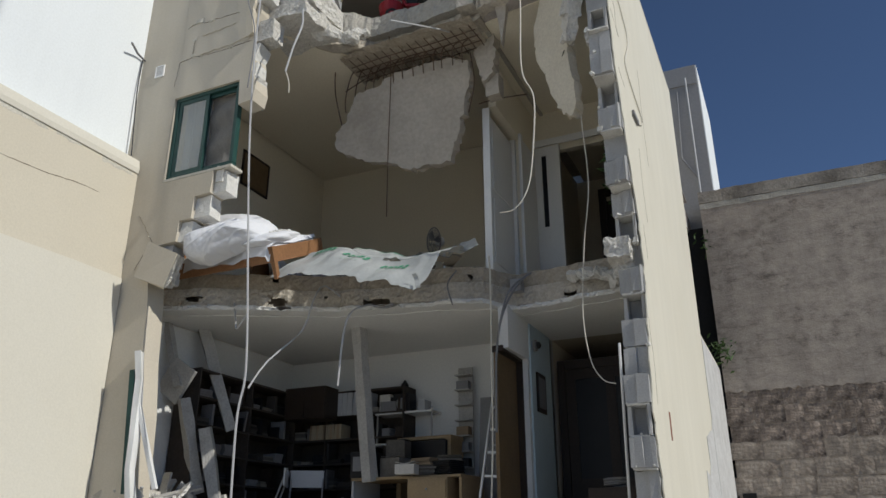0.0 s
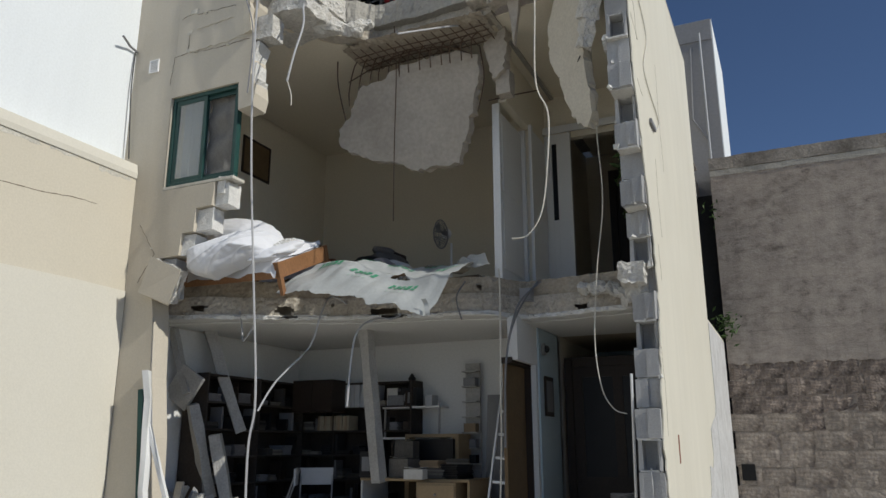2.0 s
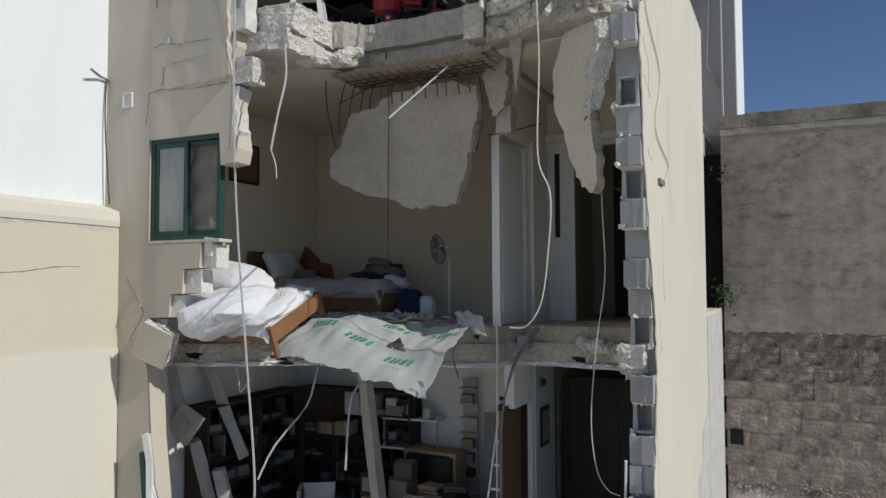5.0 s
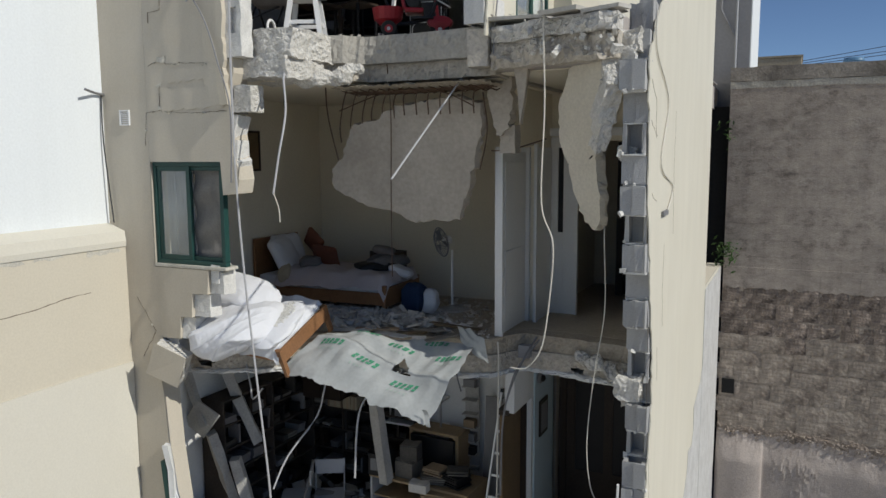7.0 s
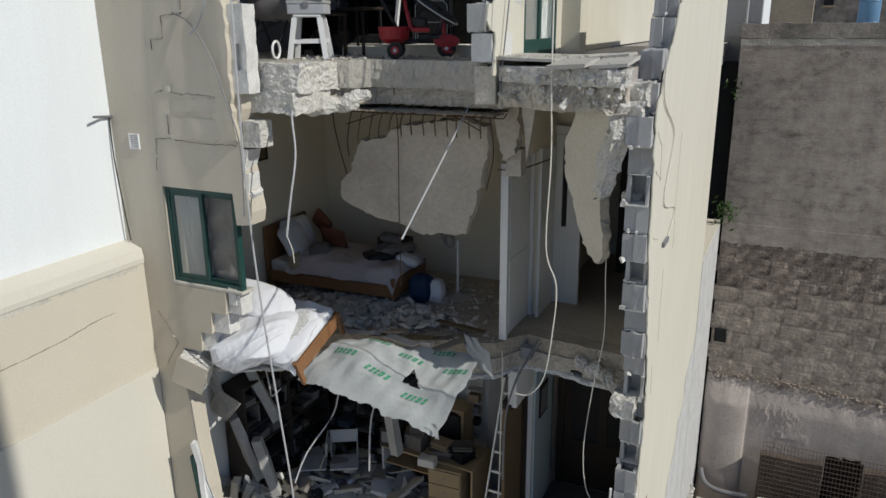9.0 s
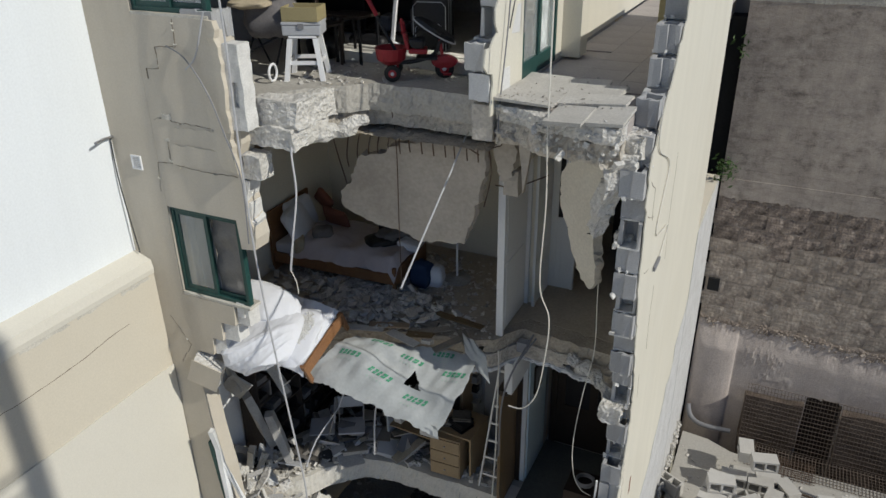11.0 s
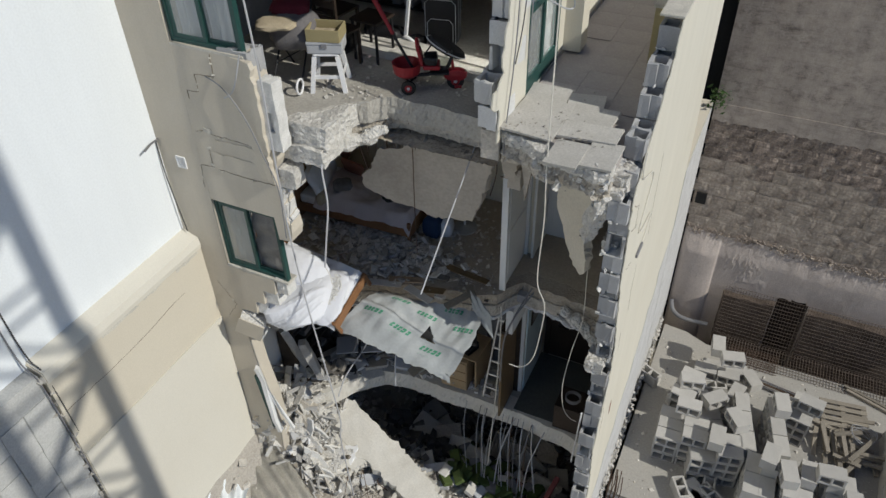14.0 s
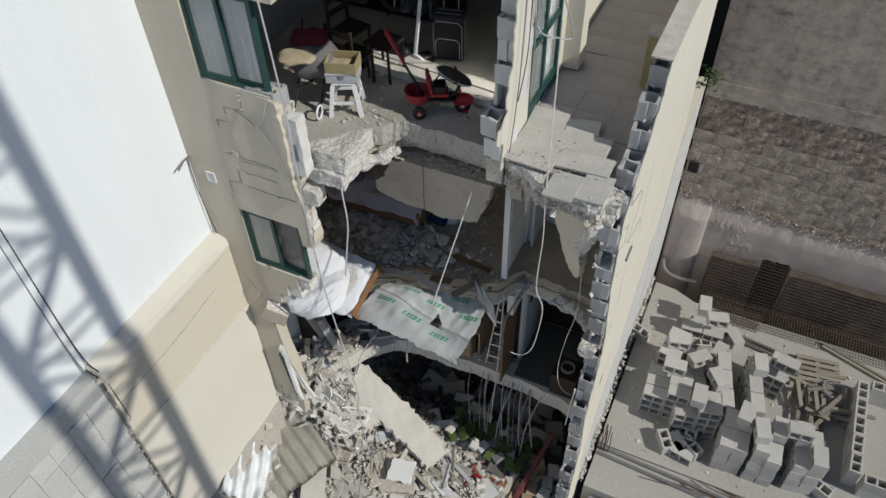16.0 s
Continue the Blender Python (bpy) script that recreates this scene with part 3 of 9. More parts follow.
# plastered undersides of the floors
for nm, line, back, z, mt, lb in (("ceiling_office", [(-6.80, 6.28), (-6.2, 6.45), (-5.6, 6.75), (-4.95, 7.12), (-4.2, 7.34), (-3.6, 7.44), (-3.15, 7.6), (-2.9, 8.0), (-2.4, 7.95), (-1.58, 7.8)], 9.25, 5.966, "plaster_w", "white plastered ceiling of the office"),
                                  ("ceiling_bedroom", [(-6.80, 5.96), (-5.1, 6.05), (-4.75, 6.6), (-4.45, 6.85), (-4.3, 7.05), (-3.8, 7.15), (-3.3, 7.1), (-2.9, 7.0)], 9.55, 9.206, "plaster", "pale plastered ceiling of the bedroom"),
                                  ("ceiling_corridor", [(-2.88, 6.9), (-2.3, 6.8), (-1.58, 6.75)], 11.5, 9.246, "plaster", "pale plastered ceiling of the corridor")):
    line = fractal_edge(line, 0.03, 0.08, 61)
    bm = prism(line + [(line[-1][0], back), (line[0][0], back)], "z", z, z + 0.012)
    bmesh.ops.triangulate(bm, faces=[f for f in bm.faces if len(f.verts) > 4])
    solo(nm, bm, mt, lb, "ceiling", kind="structure")
# Grey sheet laid over the plaster paints in the upper room's shade.
solo("wall_left_upper", box(-6.818, -6.806, 5.95, 11.2, U + 0.002, 12.34), "towergrey", "store room side wall, coloured grey to hold the room's shade", "wall", kind="structure")
solo("wall_left_office", box(-6.818, -6.806, 6.3, 9.045, G + 0.002, 5.964), "plaster_w", "dusty white plaster on the office side wall", "wall", kind="structure")

# outer side wall with its parapet, broken at the front
side = empty("wall_right", "cream-rendered side wall with a ragged end of grey hollow blocks", "wall", kind="structure")
part("wall", boxes([(XR - 0.24, XR - 0.012, 7.45, 11.7, -0.6, 9.6), (XR - 0.24, XR - 0.012, 7.95, 11.7, 9.6, P), (XR - 0.24, XR - 0.012, 11.7, 14.35, -0.6, 6.45)]), "plaster", side)
ends = [(0.9, 6.7), (2.4, 6.75), (3.4, 7.0), (4.6, 6.72), (5.3, 6.9), (5.95, 7.06), (6.45, 7.05), (7.0, 6.82), (7.5, 6.72), (8.1, 6.52), (8.65, 6.52), (9.2, 6.40), (9.42, 6.52), (9.8, 6.95), (10.45, 7.6)]


def end_at(z):
    for (z0, y0), (z1, y1) in zip(ends, ends[1:]):
        if z <= z1:
            return y0 + (y1 - y0) * max(0, (z - z0)) / (z1 - z0)
    return ends[-1][1]


skin = fractal_edge([(end_at(z) + 0.02, z) for z in [0.9 + 0.27 * k for k in range(36)]] + [(7.62, P)], 0.04, 0.09, 5)
bm = prism([(11.7, P), (11.7, 6.45), (14.35, 6.45), (14.35, -0.6), (6.9, -0.6)] + skin, "x", XR - 0.012, XR)
bmesh.ops.triangulate(bm, faces=[f for f in bm.faces if len(f.verts) > 4])
part("render_coat", bm, "cream", side)
part("coping", box(XR - 0.25, XR + 0.004, 7.66, 11.72, P + 0.001, P + 0.03, 0.008), "ledge", side, "dusty grey parapet top")

# neighbour's weathered wall across the back of the yard
old = empty("wall_neighbour", "tall weathered grey-brown stucco wall with a course of bare stone", "wall", kind="structure")
part("upper_wall", box(-1.30, 22, 14.40, 15.0, 6.05, 9.72), "oldwall", old)


def long_bar(x0, x1, y0, y1, z0, z1, cuts, amount, seed):
    """A long bar along x whose edges wander a little."""
    bm = box(x0, x1, y0, y1, z0, z1)
    bmesh.ops.subdivide_edges(bm, edges=[e for e in bm.edges if abs(e.verts[0].co.x - e.verts[1].co.x) > 1], cuts=cuts)
    for v in bm.verts:
        v.co += amount * Vector((0, 0.5 * noise.noise(Vector((v.co.x * 5, v.co.z, seed))), noise.noise(Vector((v.co.x * 2.3, v.co.z * 3, seed))) + 0.4 * noise.noise(Vector((v.co.x * 9, v.co.z * 3, seed)))))
    return bm


part("coping", long_bar(-1.31, 22, 14.385, 15.02, 9.722, 9.97, 320, 0.022, 3.0), "coping", old, "dark weathered coping")
part("pale_band", long_bar(-1.302, 22, 14.390, 14.41, 9.60, 9.715, 260, 0.02, 5.0), "slab", old, "paler render strip under the coping")
part("stone_band", box(-1.30, 22, 14.412, 15.0, 3.0, 6.05), "stone", old)
line = fractal_edge([(-1.30 + 0.45 * k, 6.02 + 0.07 * noise.noise(Vector((k * 0.35, 2, 1)))) for k in range(52)], 0.035, 0.07, 77)
bm = prism([(line[-1][0], 6.4), (-1.30, 6.4)] + line, "y", 14.384, 14.399)
bmesh.ops.triangulate(bm, faces=[f for f in bm.faces if len(f.verts) > 4])
part("stucco_edge", bm, "oldwall", old)
bm = bmesh.new()
NX, NZ = 460, 44
foot = []
for i in range(NX + 1):
    x = -1.30 + 14.0 * (i / NX) ** 1.15
    top = 3.30 + 0.08 * noise.noise(Vector((x * 0.9, 3, 1))) + 0.05 * noise.noise(Vector((x * 4, 5, 1))) - 0.05 * max(0, min(x, 2))
    pier = max(0.0, 1 - ((x + 0.88) / 0.40) ** 2) ** 0.5
    col = []
    for k in range(NZ + 1):
        z = -0.6 + (top + 0.6) * (k / NZ) ** 0.45
        t = min(1, max(0, (z - top + 0.55) / 0.55))
        flake = max(0, 1 - ((x - 0.12) / 0.55) ** 2) * (1 if z > 2.2 else 0.3)
        warp = 0.6 * noise.noise(Vector((x * 3, z * 3, 9)))
        ridge = (1 - abs(noise.noise(Vector((x * 7 + warp, z * 6 - warp, 2))))) ** 4
        fine = (1 - abs(noise.noise(Vector((x * 17, z * 15 + warp, 5))))) ** 3
        chip = max(t * t, flake * max(0, 0.5 + 1.2 * noise.noise(Vector((x * 2.5, z * 2.2, 12))))) * (0.028 * ridge + 0.020 * fine) + 0.004 * abs(noise.noise(Vector((x * 9, z * 9, 2))))
        y = 14.30 + 0.112 * t * t * (3 - 2 * t) - chip - 0.14 * pier * min(1, (top - z) / 0.5) + 0.006 * noise.noise(Vector((x * 2, z * 2, 8)))
        col.append(bm.verts.new((x, min(y, 14.415), z)))
    foot.append(col)
for a, b in zip(foot, foot[1:]):
    for k in range(NZ):
        c = (a[k].co + b[k + 1].co) / 2
        if not (0.97 < c.x < 1.62 and c.z < 2.05):
            bm.faces.new((a[k], b[k], b[k + 1], a[k + 1]))
part("rock_foot", bm, "stone_low", old)
# Near-black box stands in for the shade between the two buildings.
solo("gap_shade", box(-1.9, -1.3, 14.6, 15, -0.6, 9.3), "dark", "near-black box painting the shade in the gap between the buildings", "wall", kind="structure")
tower = empty("stair_tower", "tall grey rendered tower behind the terrace, its sunlit flank coloured paler", "tower", m=pose(-1.05, 15.05, 0))
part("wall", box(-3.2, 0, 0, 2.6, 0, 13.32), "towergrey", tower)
# The flank's whiter colour than the front carries its sunlight.
part("flank", box(0.001, 0.02, 0.004, 2.598, 8.0, 13.31), "white_wall", tower, "tower flank coloured white to stand for full sun")
part("parapet_band", box(-3.2, -0.002, -0.03, -0.001, 12.84, 13.31, 0.01), "towergrey", tower)
part("downpipe", tube([(-0.24, -0.06, 8.5), (-0.24, -0.06, 13.0)], 0.022, 8), "lgrey", tower, "pale grey downpipe")
part("branch_pipe", tube([(-0.26, -0.05, 10.6), (-0.52, -0.05, 11.1), (-0.46, -0.05, 12.3), (-0.44, -0.05, 12.7)], 0.02, 7), "towergrey", tower)

# partition between bedroom and corridor, corridor end wall
solo("partition_bedroom", boxes([(-3.10, -3.0, 8.50, BACK, B, 9.22), (-3.10, -3.0, 7.60, 8.50, 8.56, 9.22)]), "plaster", "plastered partition beside the corridor", "wall", kind="structure")
solo("corridor_panel", boxes([(-2.998, -2.975, 8.47, 9.03, B + 0.002, B + 2.12), (-2.998, -2.96, 8.40, 8.47, B + 0.002, B + 2.16)]), "white", "white-painted panelling beside the bedroom door", "panelling", kind="structure")
solo("wall_corridor", boxes([(-3.0, -2.68, 9.12, 9.22, B, 9.26), (-2.68, -1.9, 9.12, 9.22, 8.62, 9.26), (-1.9, -1.58, 9.12, 9.22, B, 9.26)]), "plaster", "corridor end wall round a dark doorway", "wall", kind="structure")
solo("wall_passage", boxes([(-3.0, -1.58, 11.5, 11.6, B, 9.24), (-3.1, -3.0, BACK + 0.2, 12.5, B, 9.24), (-3.06, -2.95, 9.3, 11.3, G, 6.0)]), "plaster", "far wall of the passage", "wall", kind="structure")
solo("partition_office", boxes([(-3.06, -2.95, 8.25, 9.3, G, 6.0), (-3.06, -2.95, 7.62, 8.25, 5.52, 6.0)]), "plaster_w", "white partition over a brown door", "wall", kind="structure")
solo("wall_hall", boxes([(-2.95, -1.58, 11.2, 11.3, G, 6.0)]), "blue", "pale blue wall of the hall", "wall", kind="structure")
solo("wall_terrace", boxes([(-3.06, -2.862, 6.95, 7.30, 10.65, 12.35), (-3.06, -2.862, 7.30, 8.42, 11.75, 12.35), (-3.06, -2.862, 8.42, 16, U, 12.35), (-2.862, -2.64, 8.66, 8.95, U, 12.35)]), "cream", "cream wall between the store room and the terrace", "wall", kind="structure")


# ---- broken ends of the walls: single hollow blocks ----
def cell_block(xs, ys, holes, H, bm=None):
    """A block drawn up from a raster of cells, some of them left open right through."""
    bm = bm or bmesh.new()
    v = {(i, j, k): bm.verts.new((x, y, H * k)) for i, x in enumerate(xs) for j, y in enumerate(ys) for k in (0, 1)}
    full = {(i, j) for i in range(len(xs) - 1) for j in range(len(ys) - 1)} - set(holes)
    for i, j in full:
        bm.faces.new((v[i, j, 1], v[i + 1, j, 1], v[i + 1, j + 1, 1], v[i, j + 1, 1]))
        bm.faces.new((v[i, j + 1, 0], v[i + 1, j + 1, 0], v[i + 1, j, 0], v[i, j, 0]))
        for (di, dj), (p, q) in (((-1, 0), ((i, j + 1), (i, j))), ((1, 0), ((i + 1, j), (i + 1, j + 1))), ((0, -1), ((i, j), (i + 1, j))), ((0, 1), ((i + 1, j + 1), (i, j + 1)))):
            if (i + di, j + dj) not in full:
                bm.faces.new((v[(*p, 0)], v[(*q, 0)], v[(*q, 1)], v[(*p, 1)]))
    bmesh.ops.delete(bm, geom=[w for w in bm.verts if not w.link_faces], context="VERTS")
    return bm


def hollow_block(L=0.44, W=0.215, H=0.252, step=0.016):
    """A hollow concrete block along y with two cells open on top and a stepped end."""
    h, w = W / 2, 0.036
    xs, ys = (-h, -h + w, 0.0, h - w, h), (0.0, abs(step) + 0.001, w, L / 2 - w / 2, L / 2 + w / 2, L - w, L)
    gone = [(0, 0), (1, 0)] if step > 0 else [(2, 0), (3, 0)] if step < 0 else []
    return cell_block(xs, ys, gone + [(1, 2), (2, 2), (1, 4), (2, 4)], H)


def open_block(L=0.44, W=0.215, H=0.252):
    """The same block with its end knocked off, the cell lying open."""
    h, w = W / 2, 0.036
    xs, ys = (-h, -h + w, 0.0, h - w, h), (0.0, 0.03, 0.19, 0.226, L - w, L)
    return cell_block(xs, ys, [(0, 0), (1, 0), (2, 0), (1, 1), (2, 1), (1, 3), (2, 3)], H)


def chipped(bm, rnd, amount=0.012):
    for v in bm.verts:
        v.co += Vector([rnd.uniform(-amount, amount) for _ in range(3)])
    return bm


rb = random.Random(4)
BLOCKS = [finish("block", chipped(hollow_block(), rb, 0.004), "block"), finish("block", chipped(hollow_block(step=0.03), rb, 0.014), "block"),
          finish("block", chipped(open_block(), rb, 0.010), "block"), finish("block", chipped(hollow_block(step=-0.02), rb, 0.006), "block")]


def put_block(parent, kind, m, material=""):
    ob = new("block", BLOCKS[kind])
    if material:
        ob.material_slots[0].link = "OBJECT"
        ob.material_slots[0].material = M[material]
    ob.parent = parent
    ob.matrix_basis = m
    return ob


bm_m = bmesh.new()
XC = XR - 0.127
for k in range(36):
    z = 0.9 + 0.27 * k
    y0 = end_at(z + 0.13) + (0.05 if k % 2 else -0.05) + rb.uniform(-0.03, 0.03)
    kind = 2 if k in (28, 25, 20, 17, 13, 9, 5, 2) else rb.choice((0, 0, 1, 3))
    y, lim = y0, (7.50 if z < 9.4 else 7.95)
    while y < lim:
        put_block(side, kind, pose(XC + rb.uniform(-0.004, 0.004), y, z, 0, 0, rb.uniform(-0.6, 0.6)))
        y, kind = y + 0.452, 0
    add_box(bm_m, XC - 0.10, XC + 0.10, y0 + rb.uniform(0.0, 0.05), lim, z - 0.017, z - 0.001)
    for _ in range(2):
        add_chunk(bm_m, Vector((XC + rb.choice((-0.10, 0.10, 0.0, -0.06)) + rb.gauss(0, 0.012), y0 + abs(rb.gauss(0, 0.02)) - 0.004, z + rb.choice((-0.01, 0.0, 0.01)))), rb.choice((0.02, 0.03, 0.03, 0.06)), rb)
part("mortar", chipped(bm_m, rb, 0.004), "mortar", side, "pale crumbling mortar")
# lumps of slab concrete left hanging on the wall's end
for i, (y, z, s) in enumerate(((6.62, 9.42, 0.17), (6.50, 9.30, 0.13), (7.02, 6.20, 0.17), (7.22, 6.05, 0.15), (6.72, 8.46, 0.11), (6.85, 7.45, 0.06))):
    bm = bmesh.new()
    s *= 0.72
    bm = box(XC - 0.08 - s, XC - 0.08 + s, y - s * 1.2, y + s * 1.2, z - s * 0.8, z + s * 0.8)
    part("concrete_lump", chipped(roughen(bm, s * 0.32, 11, 4, i * 3.1), rb, 0.008), "concrete_w", side)

# facade's torn edge: broken block ends and flakes of render
for i, (x, z, w, h, a) in enumerate(((-4.86, 9.01, 0.10, 0.125, 3), (-5.04, 9.01, 0.075, 0.14, -2), (-5.06, 8.76, 0.05, 0.125, -4), (-4.99, 8.74, 0.03, 0.11, 16), (-5.03, 8.48, 0.07, 0.135, 3), (-5.04, 8.22, 0.075, 0.13, -2),
                                     (-5.15, 9.26, 0.05, 0.10, 10), (-5.20, 10.05, 0.05, 0.10, -4), (-5.24, 10.35, 0.05, 0.14, 8), (-5.30, 7.26, 0.05, 0.09, 5), (-5.10, 8.9, 0.02, 0.10, -24), (-4.95, 8.36, 0.018, 0.06, 20), (-4.97, 8.95, 0.02, 0.05, 30))):
    bm = roughen(chipped(box(-w, w, -0.105, 0.10, -h, h), rb, 0.012), 0.007, 13, 4, i * 2.3)
    ob = part("broken_block", roughen(chipped(bm, rb, 0.002), 0.004, 34), ("concrete_w", "block", "block", "mortar", "mortar", "mortar")[i % 6], facade)
    ob.matrix_basis = pose(x - 0.19, FY + 0.13, z, rb.uniform(-4, 4), a, rb.uniform(-8, 8))
for i, (x, z, w, h) in enumerate(((-5.455, 7.165, 0.095, 0.118), (-5.655, 6.915, 0.105, 0.116), (-5.855, 6.665, 0.08, 0.114), (-6.10, 6.42, 0.09, 0.11), (-6.13, 6.20, 0.09, 0.08))):
    bm = roughen(chipped(box(-w, w, -0.09, 0.09, -h, h), rb, 0.010), 0.006, 14, 4, i * 1.9)
    ob = part("broken_block", roughen(bm, 0.003, 36), "mortar" if i < 3 else "block", facade)
    ob.matrix_basis = pose(x - 0.03, FY + 0.135, z, 0, rb.uniform(-2, 2), rb.uniform(-4, 4))
for z, x in ((10.24, -5.18),):
    put_block(facade, 1, pose(x - 0.05, FY + 0.125, z, 0, 0, 90))
# pale pier left standing at the torn edge, with a slot in its face, and render bulging off beside it
bm = boxes([(-5.19, -5.00, FY - 0.015, FY + 0.15, 9.40, 9.62), (-5.19, -5.13, FY - 0.015, FY + 0.15, 9.62, 9.86), (-5.06, -5.00, FY - 0.015, FY + 0.15, 9.62, 9.86), (-5.13, -5.06, FY + 0.03, FY + 0.15, 9.62, 9.86), (-5.19, -5.00, FY - 0.015, FY + 0.15, 9.86, 10.22)])
bmesh.ops.subdivide_edges(bm, edges=bm.edges[:], cuts=4, use_grid_fill=True)
part("pier_end", roughen(roughen(bm, 0.012, 7), 0.005, 30), "mortar", facade, "pale plastered end of the wall")
edge_line = fractal_edge([(-5.16, 8.95), (-5.20, 9.3), (-5.17, 9.8), (-5.22, 10.42)], 0.02, 0.07, 12)
bm = bmesh.new()
cols = [[bm.verts.new((x - 0.30, FY - 0.003, z)), bm.verts.new((x - 0.12, FY - 0.022 - 0.012 * nzf, z)), bm.verts.new((x, FY - 0.062 - 0.02 * nzf, z)), bm.verts.new((x, FY + 0.01, z))] for x, z, nzf in ((x, z, noise.noise(Vector((x * 4, z * 3, 1)))) for x, z in edge_line)]
for a, b in zip(cols, cols[1:]):
    for k in range(3):
        bm.faces.new((a[k], a[k + 1], b[k + 1], b[k]))
bm.faces.new(cols[0]), bm.faces.new(cols[-1][::-1])
bmesh.ops.recalc_face_normals(bm, faces=bm.faces[:])
part("bulged_render", bm, "facade", facade, "cream render bulging away from the torn edge")
# stepped cracks in the render
def crack(pts, w, label):
    line = fractal_edge(pts, 0.010, 0.06, int(abs(pts[0][0]) * 977) % 91)
    bm = bmesh.new()
    for (x0, z0), (x1, z1) in zip(line, line[1:]):
        m = Matrix.Translation(((x0 + x1) / 2, FY - 0.002, (z0 + z1) / 2)) @ Matrix.Rotation(-math.atan2(z1 - z0, x1 - x0), 4, "Y")
        d, t = math.hypot(x1 - x0, z1 - z0) / 2 + 0.001, w * rb.uniform(0.08, 0.42)
        add_box(bm, -d, d, -0.0015, 0.004, -t, t, m)
    part("crack", bm, "crackline", facade, label)
    bm = bmesh.new()
    for (x0, z0), (x1, z1) in zip(line, line[1:]):
        if rb.random() < 0.4:
            add_chunk(bm, Vector(((x0 + x1) / 2, FY - 0.002, (z0 + z1) / 2 - 0.006)), rb.uniform(0.015, 0.05), rb, 0.5)
    part("chipped_edge", bm, "ledge", facade)


crack([(-6.22, 9.37), (-6.04, 9.43), (-5.98, 9.38), (-5.6, 9.37), (-5.23, 9.34)], 0.009, "dark stepped crack in the render")
crack([(-6.28, 8.90), (-6.1, 8.92), (-5.8, 8.89), (-5.22, 8.89)], 0.009, "")
crack([(-6.28, 8.90), (-6.31, 8.57)], 0.005, "")
crack([(-6.08, 9.17), (-6.10, 8.94)], 0.007, "")
crack([(-6.19, 9.80), (-6.19, 9.90), (-6.03, 9.91), (-6.03, 10.12), (-5.76, 10.14), (-5.75, 10.40)], 0.010, "")
crack([(-6.55, 6.95), (-6.3, 6.6), (-6.5, 6.3)], 0.007, "")
for x, z, s in ((-6.04, 9.43, 0.05), (-6.09, 9.17, 0.035), (-6.08, 8.94, 0.04), (-5.96, 9.93, 0.03)):
    part("spalled_patch", roughen(box(x - s, x + s, FY - 0.004, FY + 0.01, z - s * 0.5, z + s * 0.6), 0.02, 14, 2, x), "ledge", facade)

for i, (x0, x1, z0, z1) in enumerate(((-6.06, -5.24, 8.915, 9.155), (-5.98, -5.24, 9.19, 9.345))):
    pts = fractal_edge([(x0, z0), (x1, z0 + 0.02), (x1 - 0.02, z1), (x0 + 0.03, z1 - 0.02), (x0, z0)], 0.012, 0.05, 50 + i)[:-1]
    bm = prism(pts, "y", FY - 0.010, FY - 0.0005)
    bmesh.ops.triangulate(bm, faces=[f for f in bm.faces if len(f.verts) > 4])
    part("lifted_render", bm, "facade", facade, "loosened plate of cream render")


# a block of facade, rendered on one side, tipped out of the wall
tip = empty("tipped_wall_block", "loose chunk of cream-rendered wall tipped outwards at the broken edge", "masonry", m=pose(-6.10, 5.60, 6.26, 10, 24, 14))
part("core", chipped(roughen(box(-0.19, 0.17, -0.05, 0.11, -0.17, 0.19), 0.03, 6, 5), rb, 0.006), "concrete_w", tip)
part("render_face", chipped(box(-0.20, 0.185, -0.076, -0.055, -0.18, 0.20), rb, 0.016), "facade", tip, "cream render coat")


# ---- windows ----
def window(name, x0, x1, z0, z1, y, label, slide, curtains):
    w = empty(name, label, "window", kind="structure")
    f = 0.045
    part("window_frame", boxes([(x0, x1, y, y + 0.07, z1 - f, z1), (x0, x1, y, y + 0.07, z0, z0 + f), (x0, x0 + f, y, y + 0.07, z0 + f, z1 - f), (x1 - f, x1, y, y + 0.07, z0 + f, z1 - f)], 0.004), "green", w)
    xm = (x0 + x1) / 2
    for i, (a, b, yy) in list(enumerate(((x0 + f, xm + 0.02, y + 0.012), (xm - 0.02 if not slide else x0 + f + slide, x1 - f if not slide else xm + slide, y + 0.04))))[:curtains]:
        sash = part("sash", boxes([(a, b, yy, yy + 0.022, z1 - f - 0.05, z1 - f), (a, b, yy, yy + 0.022, z0 + f, z0 + f + 0.05), (a, a + 0.05, yy, yy + 0.022, z0 + f + 0.05, z1 - f - 0.05), (b - 0.05, b, yy, yy + 0.022, z0 + f + 0.05, z1 - f - 0.05)], 0.003), "green", w)
        part("pane", box(a + 0.05, b - 0.05, yy + 0.009, yy + 0.013, z0 + f + 0.05, z1 - f - 0.05), "glass", sash).visible_shadow = False
        if curtains > i:
            bm, n = bmesh.new(), 36
            prev = None
            for k in range(n + 1):
                x = a + 0.03 + (b - a - 0.06) * k / n
                d = y + 0.13 + 0.022 * math.sin(k * 1.9) + 0.01 * math.sin(k * 0.7)
                cur = (bm.verts.new((x, d, z0 + 0.03)), bm.verts.new((x + 0.01 * math.sin(k), d - 0.01, z1 - 0.02)))
                if prev:
                    bm.faces.new((prev[0], cur[0], cur[1], prev[1]))
                prev = cur
            part("curtain", bm, "lgrey" if curtains < 2 else "cloth_w", w, "pale net curtain", True)
    part("window_sill", box(x0 - 0.02, x1 + 0.02, y - 0.03, y + 0.16, z0 - 0.035, z0 - 0.001, 0.006), "ledge", w, "worn pale stone sill")
    return w


